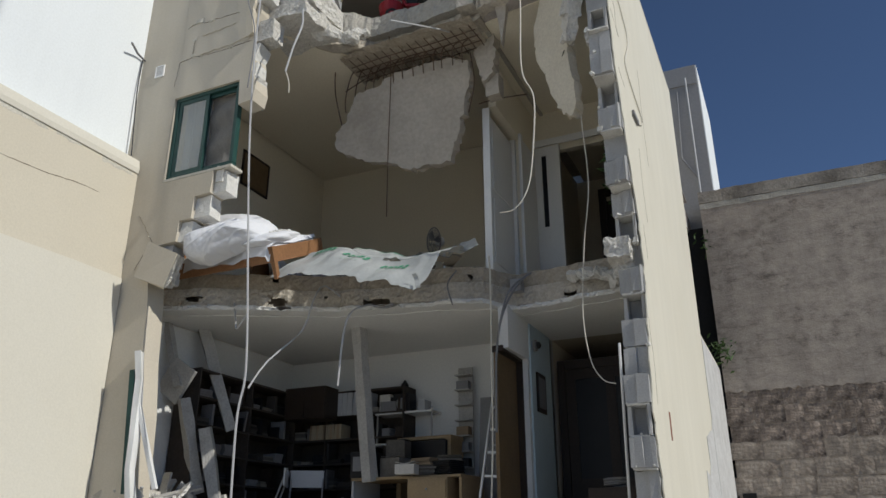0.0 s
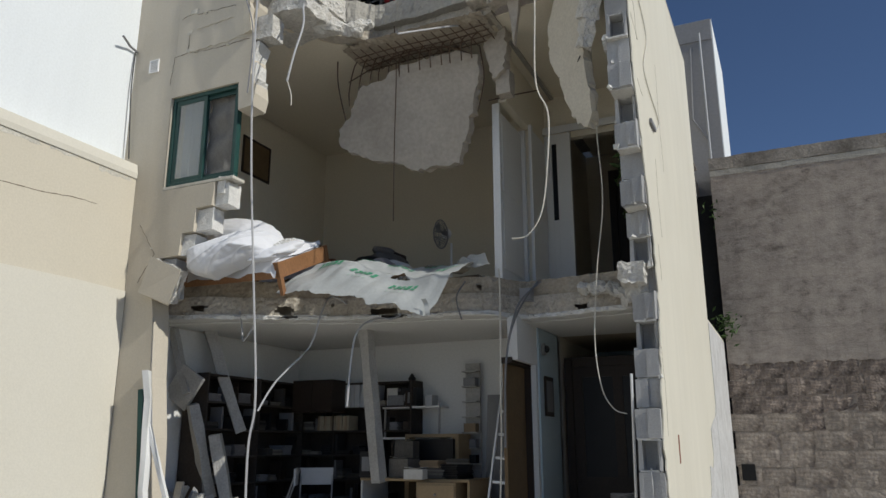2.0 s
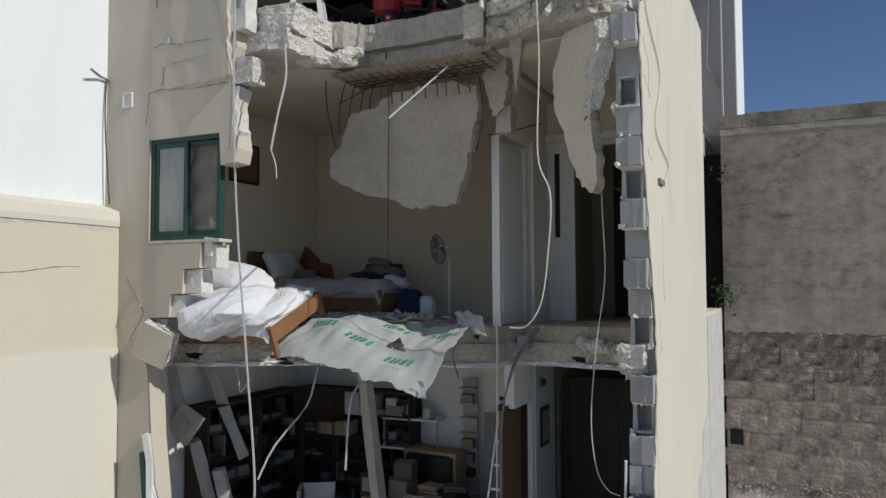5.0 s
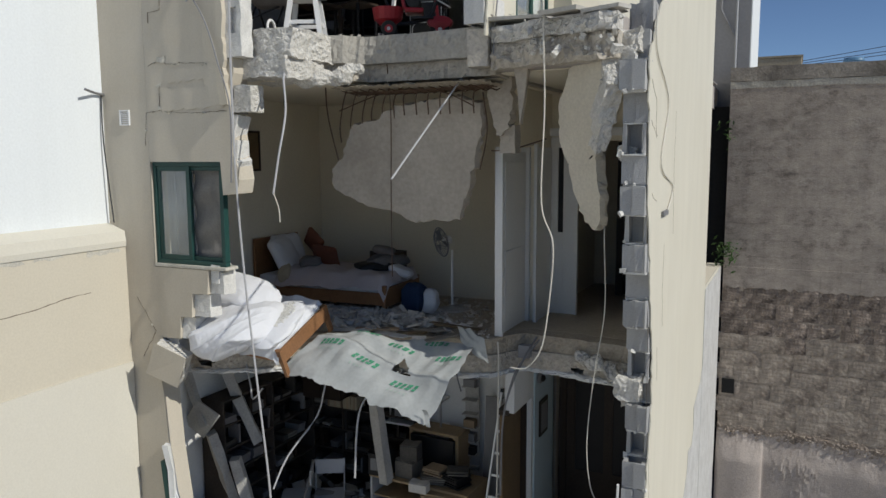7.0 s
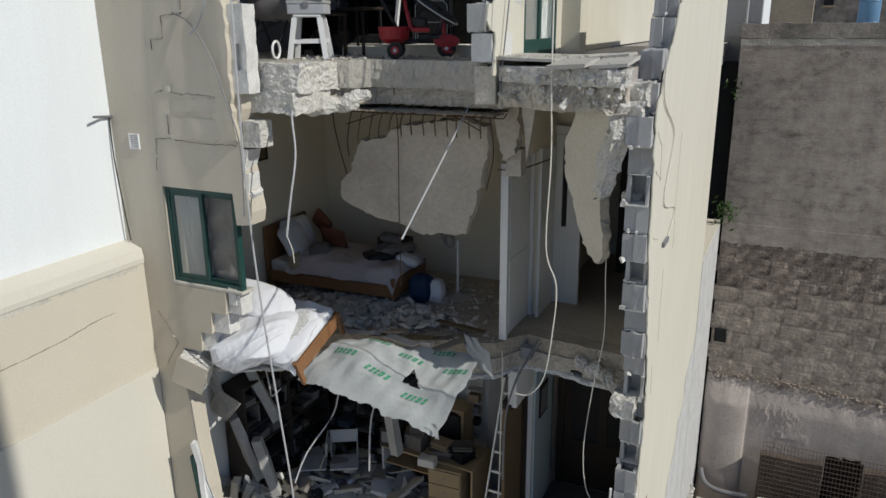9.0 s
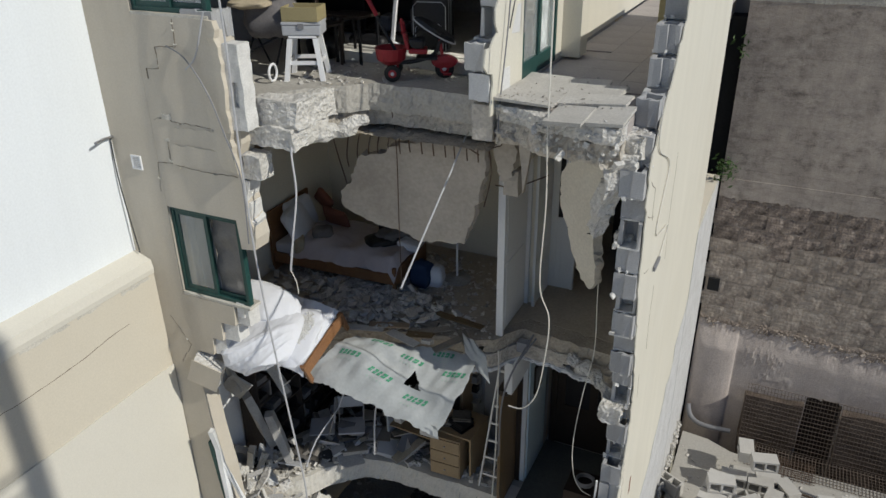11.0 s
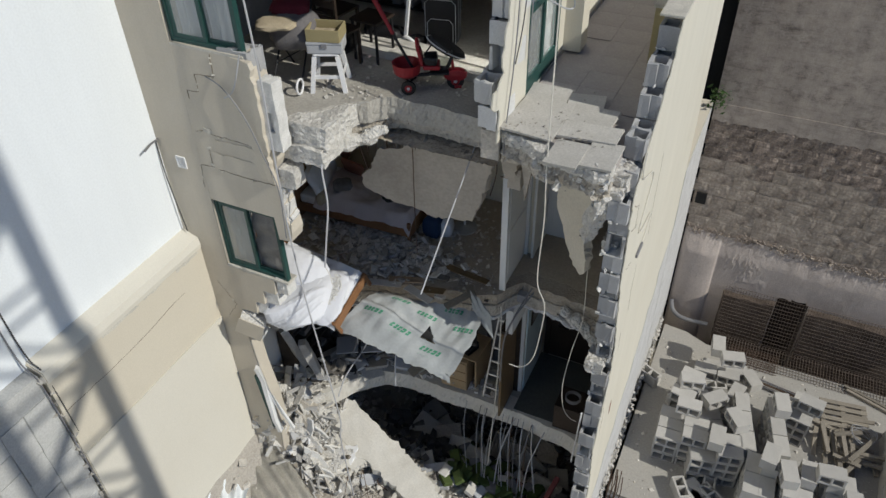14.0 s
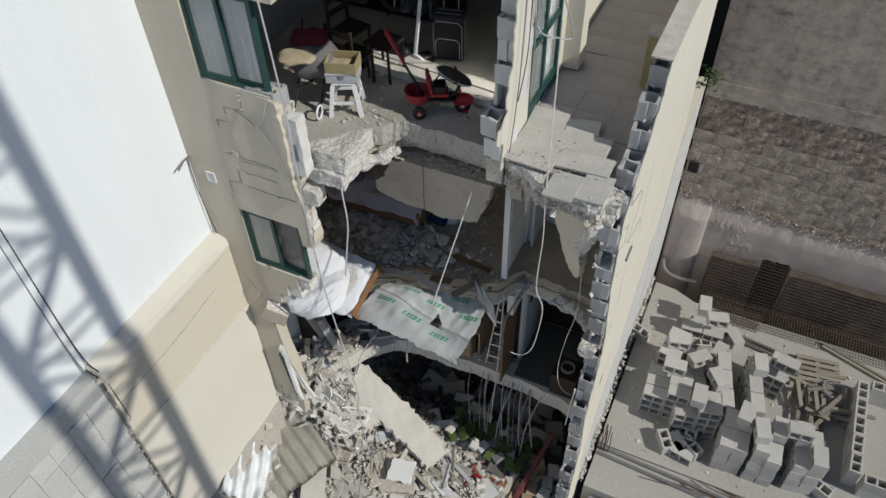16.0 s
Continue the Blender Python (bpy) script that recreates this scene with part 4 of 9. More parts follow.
win = window("window_1", w1[0] + 0.005, w1[1] - 0.005, w1[2], w1[3], FY + 0.03, "green aluminium sliding window with a broken blind", 0.0, 1)
a, b, yy, z0, z1 = -5.83, -5.385, FY + 0.07, w1[2] + 0.045, w1[3] - 0.045
sash = part("sash", boxes([(a, b, yy, yy + 0.022, z1 - 0.045, z1), (a, b, yy, yy + 0.022, z0, z0 + 0.045), (a, a + 0.045, yy, yy + 0.022, z0 + 0.045, z1 - 0.045), (b - 0.035, b, yy, yy + 0.022, z0 + 0.045, z1 - 0.045)], 0.003), "green", win)
part("net", lumpy(40, 50, lambda u, v: (a + 0.03 + 0.40 * u, FY + 0.125 + 0.02 * math.sin(5 * u + 16 * (v - 0.45 * u)) + 0.012 * nz(u * 6, v * 6, 2), w1[2] + 0.06 + (w1[3] - w1[2] - 0.12) * v)), "dusty_net", win, "dusty grey net hanging in slack folds", True)
window("window_2", w2[0] + 0.005, w2[1] - 0.005, w2[2], w2[3], FY + 0.03, "closed green aluminium window with pale curtains", 0.0, 2)
# torn window frame low on the corner
tf = empty("torn_window_frame", "torn white and green window frame leaning at the broken corner", "window frame", m=pose(-6.15, 5.60, 4.08, 0, -5, 10))
part("green_rail", box(-0.03, 0.03, -0.02, 0.04, -0.1, 1.1, 0.004), "green", tf)
part("white_jamb", roughen(box(0.04, 0.10, -0.04, 0.04, -0.2, 1.3), 0.05, 6, 4), "white", tf)
part("white_bar", box(-0.022, 0.022, -0.02, 0.02, -0.2, 0.7, 0.003, pose(0.26, 0.02, 0.1, 0, -16, 0)), "white", tf)
vent = empty("wall_vent", "small white plastic vent set in the facade", "vent", m=pose(-6.58, FY - 0.004, 8.86))
part("vent_frame", boxes([(-0.07, 0.07, -0.012, 0.006, 0.065, 0.08), (-0.07, 0.07, -0.012, 0.006, -0.08, -0.065), (-0.07, -0.055, -0.012, 0.006, -0.065, 0.065), (0.055, 0.07, -0.012, 0.006, -0.065, 0.065)]), "plastic_w", vent)
for k in range(6):
    part("vent_slat", box(-0.055, 0.055, -0.008, 0.005, -0.055 + 0.02 * k, -0.045 + 0.02 * k), "plastic_w", vent)
br = empty("wire_bracket", "small rusty wire bracket at the corner of the facade", "bracket")
part("arm", tube([(-6.88, 5.70, 9.10), (-6.86, 5.50, 9.12), (-6.78, 5.32, 9.14)], 0.014, 6), "steel", br)
part("wire", tube(smooth_line([(-6.88, 5.60, 9.10), (-6.86, 5.58, 8.6), (-6.80, 5.60, 7.75)]), 0.008, 5), "cable_d", br)


# ---- hanging pieces of ceiling ----
def plate(name, pts, th, back, material, label, seed, cat="ceiling slab", flat=True):
    """A broken plate through 3D corner points, drawn out along back, with a rough rim."""
    pts = [Vector(p) for p in pts]
    fine = []
    rnd = random.Random(seed)
    for a, b in zip(pts, pts[1:] + pts[:1]):
        n = max(1, int((b - a).length / 0.05))
        for k in range(n):
            fine.append(a.lerp(b, k / n) + Vector([rnd.uniform(-0.02, 0.02) for _ in range(3)]))
    mid_p = sum(fine, Vector()) / len(fine)
    nrm = sum(((p - mid_p).cross(q - mid_p) for p, q in zip(fine, fine[1:] + fine[:1])), Vector()).normalized()
    if flat:
        fine = [p - nrm * (p - mid_p).dot(nrm) for p in fine]
    bm = bmesh.new()
    back = Vector(back).normalized() * th
    f0 = [bm.verts.new(p) for p in fine]
    mid = [bm.verts.new(p + back * 0.5 + Vector([rnd.uniform(-0.02, 0.02) for _ in range(3)])) for p in fine]
    f1 = [bm.verts.new(p + back + Vector([rnd.uniform(-0.02, 0.02) for _ in range(3)])) for p in fine]
    n = len(fine)
    bm.faces.new(f0), bm.faces.new(f1[::-1])
    for i in range(n):
        j = (i + 1) % n
        bm.faces.new((f0[i], mid[i], mid[j], f0[j])), bm.faces.new((mid[i], f1[i], f1[j], mid[j]))
    bmesh.ops.recalc_face_normals(bm, faces=bm.faces[:])
    bmesh.ops.triangulate(bm, faces=[f for f in bm.faces if len(f.verts) > 4])
    ob = empty(name, label, cat)
    part("slab_piece", bm, material, ob)
    return ob


torn = empty("torn_ceiling_edge", "brown torn underside of the slab with bared reinforcement", "concrete edge", kind="structure")
bm = bmesh.new()
g = [[bm.verts.new((-4.72 + 1.80 * i / 60, 6.60 + 0.10 * max(0, 0.9 - i / 14) + (0.62 + 0.10 * noise.noise(Vector((i * 0.21, 1, 1)))) * j / 14, 9.205 - 0.035 * abs(noise.noise(Vector((i * 0.33, j * 0.5, 2)))) - 0.02 * noise.noise(Vector((i * 0.9, j * 1.1, 3))) - 0.03)) for j in range(15)] for i in range(61)]
for i in range(60):
    for j in range(14):
        bm.faces.new((g[i][j], g[i][j + 1], g[i + 1][j + 1], g[i + 1][j]))
part("torn_underside", bm, "screed", torn)
for k in range(4):
    y = 6.82 + 0.11 * k
    part("bar", tube(smooth_line([(-4.65, y + 0.05, 9.13), (-4.1, y, 9.12), (-3.5, y + 0.02, 9.13), (-2.95, y, 9.14)], 5), 0.007, 5), "rust", torn)
for k in range(15):
    x = -4.6 + 0.115 * k
    part("bar", tube([(x, 6.72, 9.14), (x + 0.05, 7.0, 9.10), (x + 0.02, 7.24, 9.15)], 0.006, 5), "rust", torn)
hs = plate("hanging_ceiling_slab", [(-4.9, 6.97, 8.3), (-4.91, 7.0, 8.08), (-4.59, 7.08, 7.91), (-4.2, 7.16, 7.81), (-3.98, 7.21, 7.72), (-3.49, 7.29, 7.75), (-3.35, 7.25, 8.12), (-3.19, 7.19, 8.66),
                                    (-3.16, 7.14, 8.98), (-3.47, 7.08, 9.06), (-3.71, 7.04, 9.03), (-4.09, 6.99, 8.97), (-4.4, 6.97, 8.82), (-4.62, 6.94, 8.77), (-4.77, 6.97, 8.43)],
           0.12, (0.1, 1, 0.15), "plate", "slab of ceiling hanging by its bent reinforcement bars", 3)
for k in range(13):
    x = -4.80 + 0.135 * k + R.uniform(-0.02, 0.02)
    zt = 8.70 + 0.28 * min(1, k / 6)
    xt = x + 0.10
    part("rebar", tube(smooth_line([(x, 7.02, zt - 0.1), (x + 0.02, 6.97, zt + 0.10), (xt, 7.0, 9.17), (xt + 0.10, 7.2, 9.25)], 5), 0.0075, 5), "rust", hs, "rusty reinforcement bar" if k == 0 else "")
part("rebar", tube(smooth_line([(-4.85, 7.06, 8.95), (-4.2, 7.02, 9.13), (-3.6, 7.02, 9.12), (-3.2, 7.05, 8.95)], 6), 0.007, 5), "rust", hs)
part("rebar", tube(smooth_line([(-4.95, 6.95, 9.3), (-4.95, 6.98, 8.9), (-4.82, 7.0, 8.35)], 6), 0.008, 5), "rust", hs)
part("rebar", tube(smooth_line([(-4.09, 6.80, 9.45), (-4.13, 6.95, 8.9), (-4.2, 7.06, 8.0), (-4.22, 7.1, 7.1)], 6), 0.006, 5), "rust", hs)
part("rebar", tube(smooth_line([(-3.15, 7.15, 9.1), (-3.12, 7.2, 8.7), (-3.2, 7.2, 8.3)], 6), 0.007, 5), "rust", hs)
hss = plate("hanging_side_slab", [(-1.80, 6.50, 9.34), (-1.72, 6.50, 9.05), (-1.80, 6.60, 8.75), (-1.86, 6.70, 8.42), (-1.80, 6.81, 7.86), (-1.87, 6.87, 7.72), (-2.02, 6.93, 7.86), (-2.13, 6.93, 8.10), (-2.17, 6.93, 8.40),
                                  (-2.28, 6.94, 8.62), (-2.25, 6.86, 8.92), (-2.11, 6.70, 9.24)], 0.13, (0.35, 0.9, 0.1), "plate_cream", "torn strip of cream ceiling hanging beside the block wall", 8)
for i, (p, q, w) in enumerate((((-1.70, 6.46, 9.36), (-1.66, 6.48, 9.05), 0.10), ((-1.66, 6.47, 9.08), (-1.75, 6.58, 8.76), 0.085), ((-1.74, 6.57, 8.78), (-1.82, 6.66, 8.50), 0.06))):
    p, q = Vector(p), Vector(q)
    bm = roughen(box(-w, w, -0.07, 0.09, -(p - q).length / 2, (p - q).length / 2), 0.03, 8, 6, i * 2.0)
    roughen(bm, 0.016, 26, 0, i)
    m = Matrix.Translation((p + q) / 2) @ (p - q).to_track_quat("Z", "Y").to_matrix().to_4x4()
    for v in bm.verts:
        v.co = m @ v.co
    part("broken_rim", bm, "concrete_w", hss, "pale broken concrete rim")
part("crack", tube([(-2.17, 6.925, 8.36), (-2.08, 6.90, 8.40), (-1.98, 6.84, 8.37), (-1.88, 6.70, 8.44)], 0.006, 4), "dark", hss)
# stump of partition hanging over the bedroom door
stump = plate("hanging_partition_stump", [(-3.14, 7.15, 9.28), (-2.84, 7.12, 9.28), (-2.82, 7.12, 8.98), (-2.86, 7.14, 8.72), (-2.99, 7.15, 8.64), (-3.06, 7.16, 8.86)], 0.16, (0, 1, 0), "plate", "ragged stump of partition hanging under the floor slab", 41, "masonry")
part("stump", roughen(box(-2.985, -2.82, 7.22, 7.38, 8.47, 8.76), 0.014, 9, 4), "plate", stump)
part("block", chipped(box(-3.07, -2.86, 6.55, 6.74, 9.29, 9.64, 0.006), R, 0.004), "concrete", stump, "whole block left under the terrace wall")
part("spike", roughen(prism([(-2.66, 9.36), (-2.61, 9.02), (-2.585, 8.74), (-2.545, 9.02), (-2.50, 9.36)], "y", 6.70, 6.78), 0.012, 12), "plate", stump, "thin splinter of plaster")
part("rebar", tube([(-3.14, 7.38, 8.50), (-2.92, 7.36, 8.50), (-2.6, 7.6, 8.62)], 0.008, 5), "rust", stump)
# white broken lip of the upper floor
lip = empty("broken_floor_lip", "bright lump of freshly broken concrete at the upper floor's edge", "masonry")
for i, r in enumerate(((-5.19, -4.57, 5.82, 6.5, 9.39, 9.665), (-5.30, -4.60, 5.76, 6.4, 9.20, 9.42))):
    bm = roughen(box(*r), 0.032, 4.0, 19, 5 + i)
    roughen(bm, 0.014, 14, 0, 2 + i)
    part("lump", roughen(bm, 0.007, 34, 0, i), "concrete_w", lip)
part("finger", roughen(tube(smooth_line([(-4.80, 6.20, 9.27), (-4.60, 6.33, 9.25), (-4.46, 6.45, 9.25), (-4.37, 6.52, 9.31), (-4.24, 6.58, 9.35)], 5), [0.11 - 0.0022 * k + 0.022 * math.sin(k * 0.62) for k in range(20)] + [0.03], 12), 0.035, 13), "concrete_w", lip)
# terrace slab's shattered rim
rim = empty("terrace_rim_rubble", "shattered concrete along the terrace edge", "rubble", kind="stuff")
bm = bmesh.new()
rr = random.Random(8)
for _ in range(45):
    t = rr.random()
    x = -2.45 + 0.9 * t
    add_chunk(bm, Vector((x, 6.33 - 0.07 * t + rr.gauss(0, 0.03), 9.48 + rr.gauss(0, 0.09))), abs(rr.gauss(0.02, 0.03)) + 0.012, rr)
part("chunks", bm, "concrete_w", rim)

# ---- terrace: wall end, door, tiles ----
tw = empty("terrace_wall_end", "broken end of the terrace wall, cream render over hollow blocks", "masonry")
for k in range(9):
    z = U + 0.004 + 0.27 * k
    put_block(tw, (0, 1, 2, 0, 3, 1, 0, 2, 0)[k], pose(-2.985 - (0.05 if k == 1 else 0), (6.50, 6.52, 6.74, 6.80, 6.86, 6.82, 6.92, 6.90, 6.96)[k], z, 0, 0, rb.uniform(-7, 7)), "block_pale")
    if k in (0, 1):
        put_block(tw, 0, pose(-2.975, 6.97, z), "block_pale")
pts = fractal_edge([(6.46, U - 0.12), (6.50, 9.95), (6.30, 10.05), (6.34, 10.2), (6.62, 10.3), (6.55, 10.5), (6.70, 10.9), (6.72, 11.5), (6.80, 12.3)], 0.04, 0.08, 9)
bm = prism([(7.298, 12.3), (7.298, U - 0.12)] + pts, "x", -2.862, -2.846)
bmesh.ops.triangulate(bm, faces=[f for f in bm.faces if len(f.verts) > 4])
part("render_coat", bm, "cream", tw)
gd = empty("door_1", "green-framed glazed door to the terrace", "door", kind="structure", m=pose(-2.90, 7.30, U))
part("door_frame", boxes([(-0.04, 0.05, 0.0, 0.06, 0, 2.05), (-0.04, 0.05, 1.06, 1.12, 0, 2.05), (-0.04, 0.05, 0.06, 1.06, 1.99, 2.05), (-0.02, 0.04, 0.06, 1.06, 0.0, 0.18), (-0.02, 0.04, 0.53, 0.60, 0.18, 1.99), (-0.02, 0.04, 0.06, 1.06, 0.92, 1.0)], 0.004), "green", gd)
for y0 in (0.06, 0.60):
    part("pane", box(0.0, 0.012, y0, y0 + 0.47, 0.18, 0.92), "glass", gd).visible_shadow = False
    part("pane", box(0.0, 0.012, y0, y0 + 0.47, 1.0, 1.99), "glass", gd).visible_shadow = False
bm, prev = bmesh.new(), None
for k in range(31):
    d = -0.055 + 0.02 * math.sin(k * 1.5)
    cur = (bm.verts.new((d, 0.56 + 0.52 * k / 30, 0.06)), bm.verts.new((d, 0.56 + 0.52 * k / 30, 1.98)))
    if prev:
        bm.faces.new((prev[0], cur[0], cur[1], prev[1]))
    prev = cur
part("curtain", bm, "lgrey", gd, "grey curtain drawn behind one leaf", True)
ped = empty("parapet_pier", "short ochre pier against the inside of the parapet", "pier")
part("pier", box(-1.80, -1.584, 8.62, 8.86, U - 0.03, 10.4, 0.01), "yellow", ped)
part("cap", box(-1.82, -1.584, 8.60, 8.88, 10.402, 10.44, 0.006), "ledge", ped)
tr = random.Random(5)
tiles = bpy.data.objects["terrace"]
TILE = finish("tile", box(-0.2205, 0.2205, -0.2205, 0.2205, 0, 0.012), "tile")
for i in range(3):
    for j in range(15):
        x, y = -2.61 + 0.445 * i, 7.62 + 0.445 * j
        if x < -2.5 and 8.4 < y < 9.1:
            continue
        ob = new("tile", TILE)
        ob.parent, ob.matrix_basis = tiles, pose(x, y, U - 0.028)
for x, y, w, d, a, rx, ry, dz in ((-2.55, 6.91, 0.57, 0.78, -2, 0.5, 1.5, 0.02), (-2.02, 7.13, 0.50, 0.36, -4, 1.5, -4, 0.03), (-1.95, 6.79, 0.64, 0.31, -3, 2, -5, 0.035), (-2.06, 6.36, 0.34, 0.42, -4, 6, -3, 0.0), (-1.72, 6.44, 0.33, 0.42, -3, 6, -4, 0.01),
                             (-2.62, 7.48, 0.46, 0.34, 3, 0, 1, 0.005), (-2.18, 7.46, 0.40, 0.28, 8, 0, -2, 0.006)):
    o = part("tile", chipped(box(-w / 2, w / 2, -d / 2, d / 2, -0.018, 0.016), tr, 0.006), "tile_dusty", tiles)
    o.matrix_basis = pose(x, y, U + 0.012 + dz, rx, ry, a)


bm = bmesh.new()
for _ in range(120):
    x, y = rb.uniform(-2.8, -1.65), abs(rb.gauss(0, 0.5)) + 6.45
    add_chunk(bm, Vector((x, y, U + 0.035 + 0.02 * (y < 7.2))), abs(rb.gauss(0.006, 0.010)) + 0.007, rb, 0.6)
tg = empty("terrace_grit", "mortar crumbs strewn over the terrace tiles", "rubble", kind="stuff")
part("crumbs", bm, "dust", tg)


# ---- bedroom ----
BEDM = pose(-4.94, 6.066, 6.245, 25.5, 2, -5)
bed = empty("single_bed", "brown wooden single bed tipping over the broken floor edge", "bed", m=BEDM)
part("footboard", box(-0.03, 0.0, -0.02, 0.82, 0.05, 0.215, 0.006), "wood", bed)
for y in (0.0, 0.80):
    part("leg", prism([(-0.045, -0.13), (-0.005, -0.13), (0.012, 0.22), (-0.05, 0.22)], "y", y - 0.02, y + 0.03), "wood", bed)
for y in (-0.005, 0.785):
    part("side_rail", box(-1.86, -0.03, y, y + 0.025, 0.05, 0.22, 0.004), "wood", bed)
part("headboard", box(-1.90, -1.862, -0.02, 0.82, -0.2, 0.62, 0.008), "wood", bed)
part("slat_base", box(-1.86, -0.03, 0.025, 0.78, 0.10, 0.13), "wood_light", bed)
part("mattress", box(-1.85, -0.05, 0.02, 0.79, 0.132, 0.27, 0.04), "cloth_w", bed, "white mattress", True)


def duvet_at(u, v):
    x, y = -1.30 + 1.27 * u, -0.06 + 0.88 * v
    z = 0.285 + 0.02 * nz(x * 4, y * 4, 1) + 0.012 * math.sin(14 * x + 9 * y + 4 * nz(x * 2, y * 2, 3)) + 0.008 * nz(x * 14, y * 12, 4)
    if v < 0.10:
        z -= 0.16 * (1 - v / 0.10)
    if u > 0.97:
        z -= 0.05
    return (x, y, z)


duvet = empty("duvet", "crumpled white duvet heaped on the tipping bed in sunlight", "duvet", m=BEDM)
part("cover", lumpy(90, 70, duvet_at), "cloth_w", duvet, "", True)


def bolster_at(cx, cy, cz, lx, ly, lz, turn, seed, sq=0.6):
    c, s = math.cos(turn), math.sin(turn)

    def fn(u, v):
        a, b = 2 * math.pi * u, math.pi * (v - 0.5)
        sx = math.copysign(abs(math.cos(a)) ** sq, math.cos(a)) * math.cos(b) ** 0.6
        sy = math.copysign(abs(math.sin(a)) ** sq, math.sin(a)) * math.cos(b) ** 0.6
        sz = math.sin(b)
        k = 1 + 0.16 * (sq / 0.6) * nz(2 * sx + seed, 2 * sy, 2 * sz) + 0.07 * (sq / 0.6) * nz(5 * sx, 5 * sy + seed, 5 * sz)
        x, y = lx * sx * k, ly * sy * k
        return (cx + c * x - s * y, cy + s * x + c * y, cz + lz * sz * k)
    return fn


def lobe_at(cx, cy, cz, lx, ly, lz, turn, seed, pleat):
    """A soft lobe of bedding with pleats fanning out from one end."""
    c, s = math.cos(turn), math.sin(turn)

    def fn(u, v):
        a, b = 2 * math.pi * u, math.pi * (v - 0.5)
        sx = math.copysign(abs(math.cos(a)) ** 0.75, math.cos(a)) * math.cos(b) ** 0.75
        sy = math.copysign(abs(math.sin(a)) ** 0.75, math.sin(a)) * math.cos(b) ** 0.75
        sz = math.sin(b)
        fan = math.atan2(sy + 0.35 * sz, sx + 1.6) * 10 + 2.2 * nz(1.3 * sx, 1.3 * sy, seed)
        k = 1 + 0.10 * nz(1.3 * sx + seed, 1.3 * sy, 1.3 * sz) + pleat * (abs(math.sin(fan)) ** 0.55 - 0.7) * (0.45 + 0.55 * (sx * 0.5 + 0.5)) + 0.035 * nz(4 * sx, 4 * sy + seed, 4 * sz) + 0.015 * nz(11 * sx, 11 * sy + seed, 11 * sz)
        x, y = lx * sx * k, ly * sy * k
        return (cx + c * x - s * y, cy + s * x + c * y, cz + lz * sz * k)
    return fn


pillow = lobe_at(-0.84, 0.46, 0.51, 0.43, 0.27, 0.15, 0.12, 4, 0.028)


def pillow_at(u, v):
    x, y, z = pillow(u, v)
    return (x, y, z - 0.20 * (x + 0.84) - 0.15 * max(0, x + 0.68))


part("fold", lumpy(150, 70, pillow_at), "cloth_w", duvet, "", True)
DRAPE = smooth_line([(0, 6.56, 6.76), (0, 6.38, 6.86), (0, 6.12, 6.85), (0, 5.84, 6.76), (0, 5.64, 6.62), (0, 5.60, 6.46), (0, 5.68, 6.345), (0, 5.90, 6.33)], 10)


def drape_at(u, v):
    """Bedding slumped over the low side of the bed, its folds fanning out from where it is pinched."""
    k = v * (len(DRAPE) - 1)
    i = min(int(k), len(DRAPE) - 2)
    p = DRAPE[i].lerp(DRAPE[i + 1], k - i)
    x = -5.97 + 0.88 * u
    e = max(0.0, 1 - abs(2 * u - 1) ** 5) ** 0.5
    mid = Vector((0, 6.08, 6.58 + 0.05 * (u - 0.5)))
    fan = math.atan2((v - 0.10) * 1.1, 1.12 - u)
    r = math.hypot(v - 0.10, 1.12 - u)
    a = 6.5 * fan + 1.5 * nz(u * 1.6, v * 1.6, 6)
    w = 0.7 * (1 - abs(math.sin(a))) ** 3 + 0.4 * (1 - abs(math.sin(1.9 * a + 1.0))) ** 4 - 0.25
    low = max(0.0, min(1.0, (6.60 - p.z) / 0.2)) * max(0.0, min(1.0, (u - 0.35) / 0.5)) ** 1.5
    p = p + Vector((0, 0.10 * low, 0.15 * low))
    out = (p - mid).normalized() if (p - mid).length > 0.01 else Vector((0, 0, 1))
    p = mid + (p - mid) * (0.03 + 0.97 * e) + out * (0.052 * w * min(1, r * 1.4) + 0.035 * nz(u * 2.2, v * 2.6, 2) + 0.012 * abs(nz(u * 9, v * 9, 3)) + 0.004 * nz(u * 26, v * 26, 3))
    return BEDI @ Vector((x + 0.05 * (v - 0.4) * (u - 0.5), p.y, p.z))


BEDI = BEDM.inverted()
part("fold", lumpy(150, 110, drape_at), "cloth_w", duvet, "", True)
part("fold", lumpy(90, 44, lobe_at(-0.26, 0.30, 0.30, 0.25, 0.42, 0.075, 0.2, 14, 0.08)), "cloth_w", duvet, "", True)
bm = bmesh.new()
for _ in range(2400):
    a, r = rb.uniform(0, 2 * math.pi), rb.random() ** 0.5
    x, y = -0.27 + 0.155 * r * math.cos(a) * rb.uniform(0.75, 1.05), 0.36 + 0.27 * r * math.sin(a) * rb.uniform(0.8, 1.05)
    add_chunk(bm, Vector((x, y, 0.378 - 0.9 * (x + 0.26) ** 2 - 0.3 * (y - 0.30) ** 2 + rb.uniform(-0.014, 0.010))), rb.uniform(0.012, 0.026), rb)
grit = empty("plaster_crumbs", "plaster crumbs fallen on the white duvet", "rubble", kind="stuff", m=BEDM)
part("crumbs", bm, "mortar", grit)

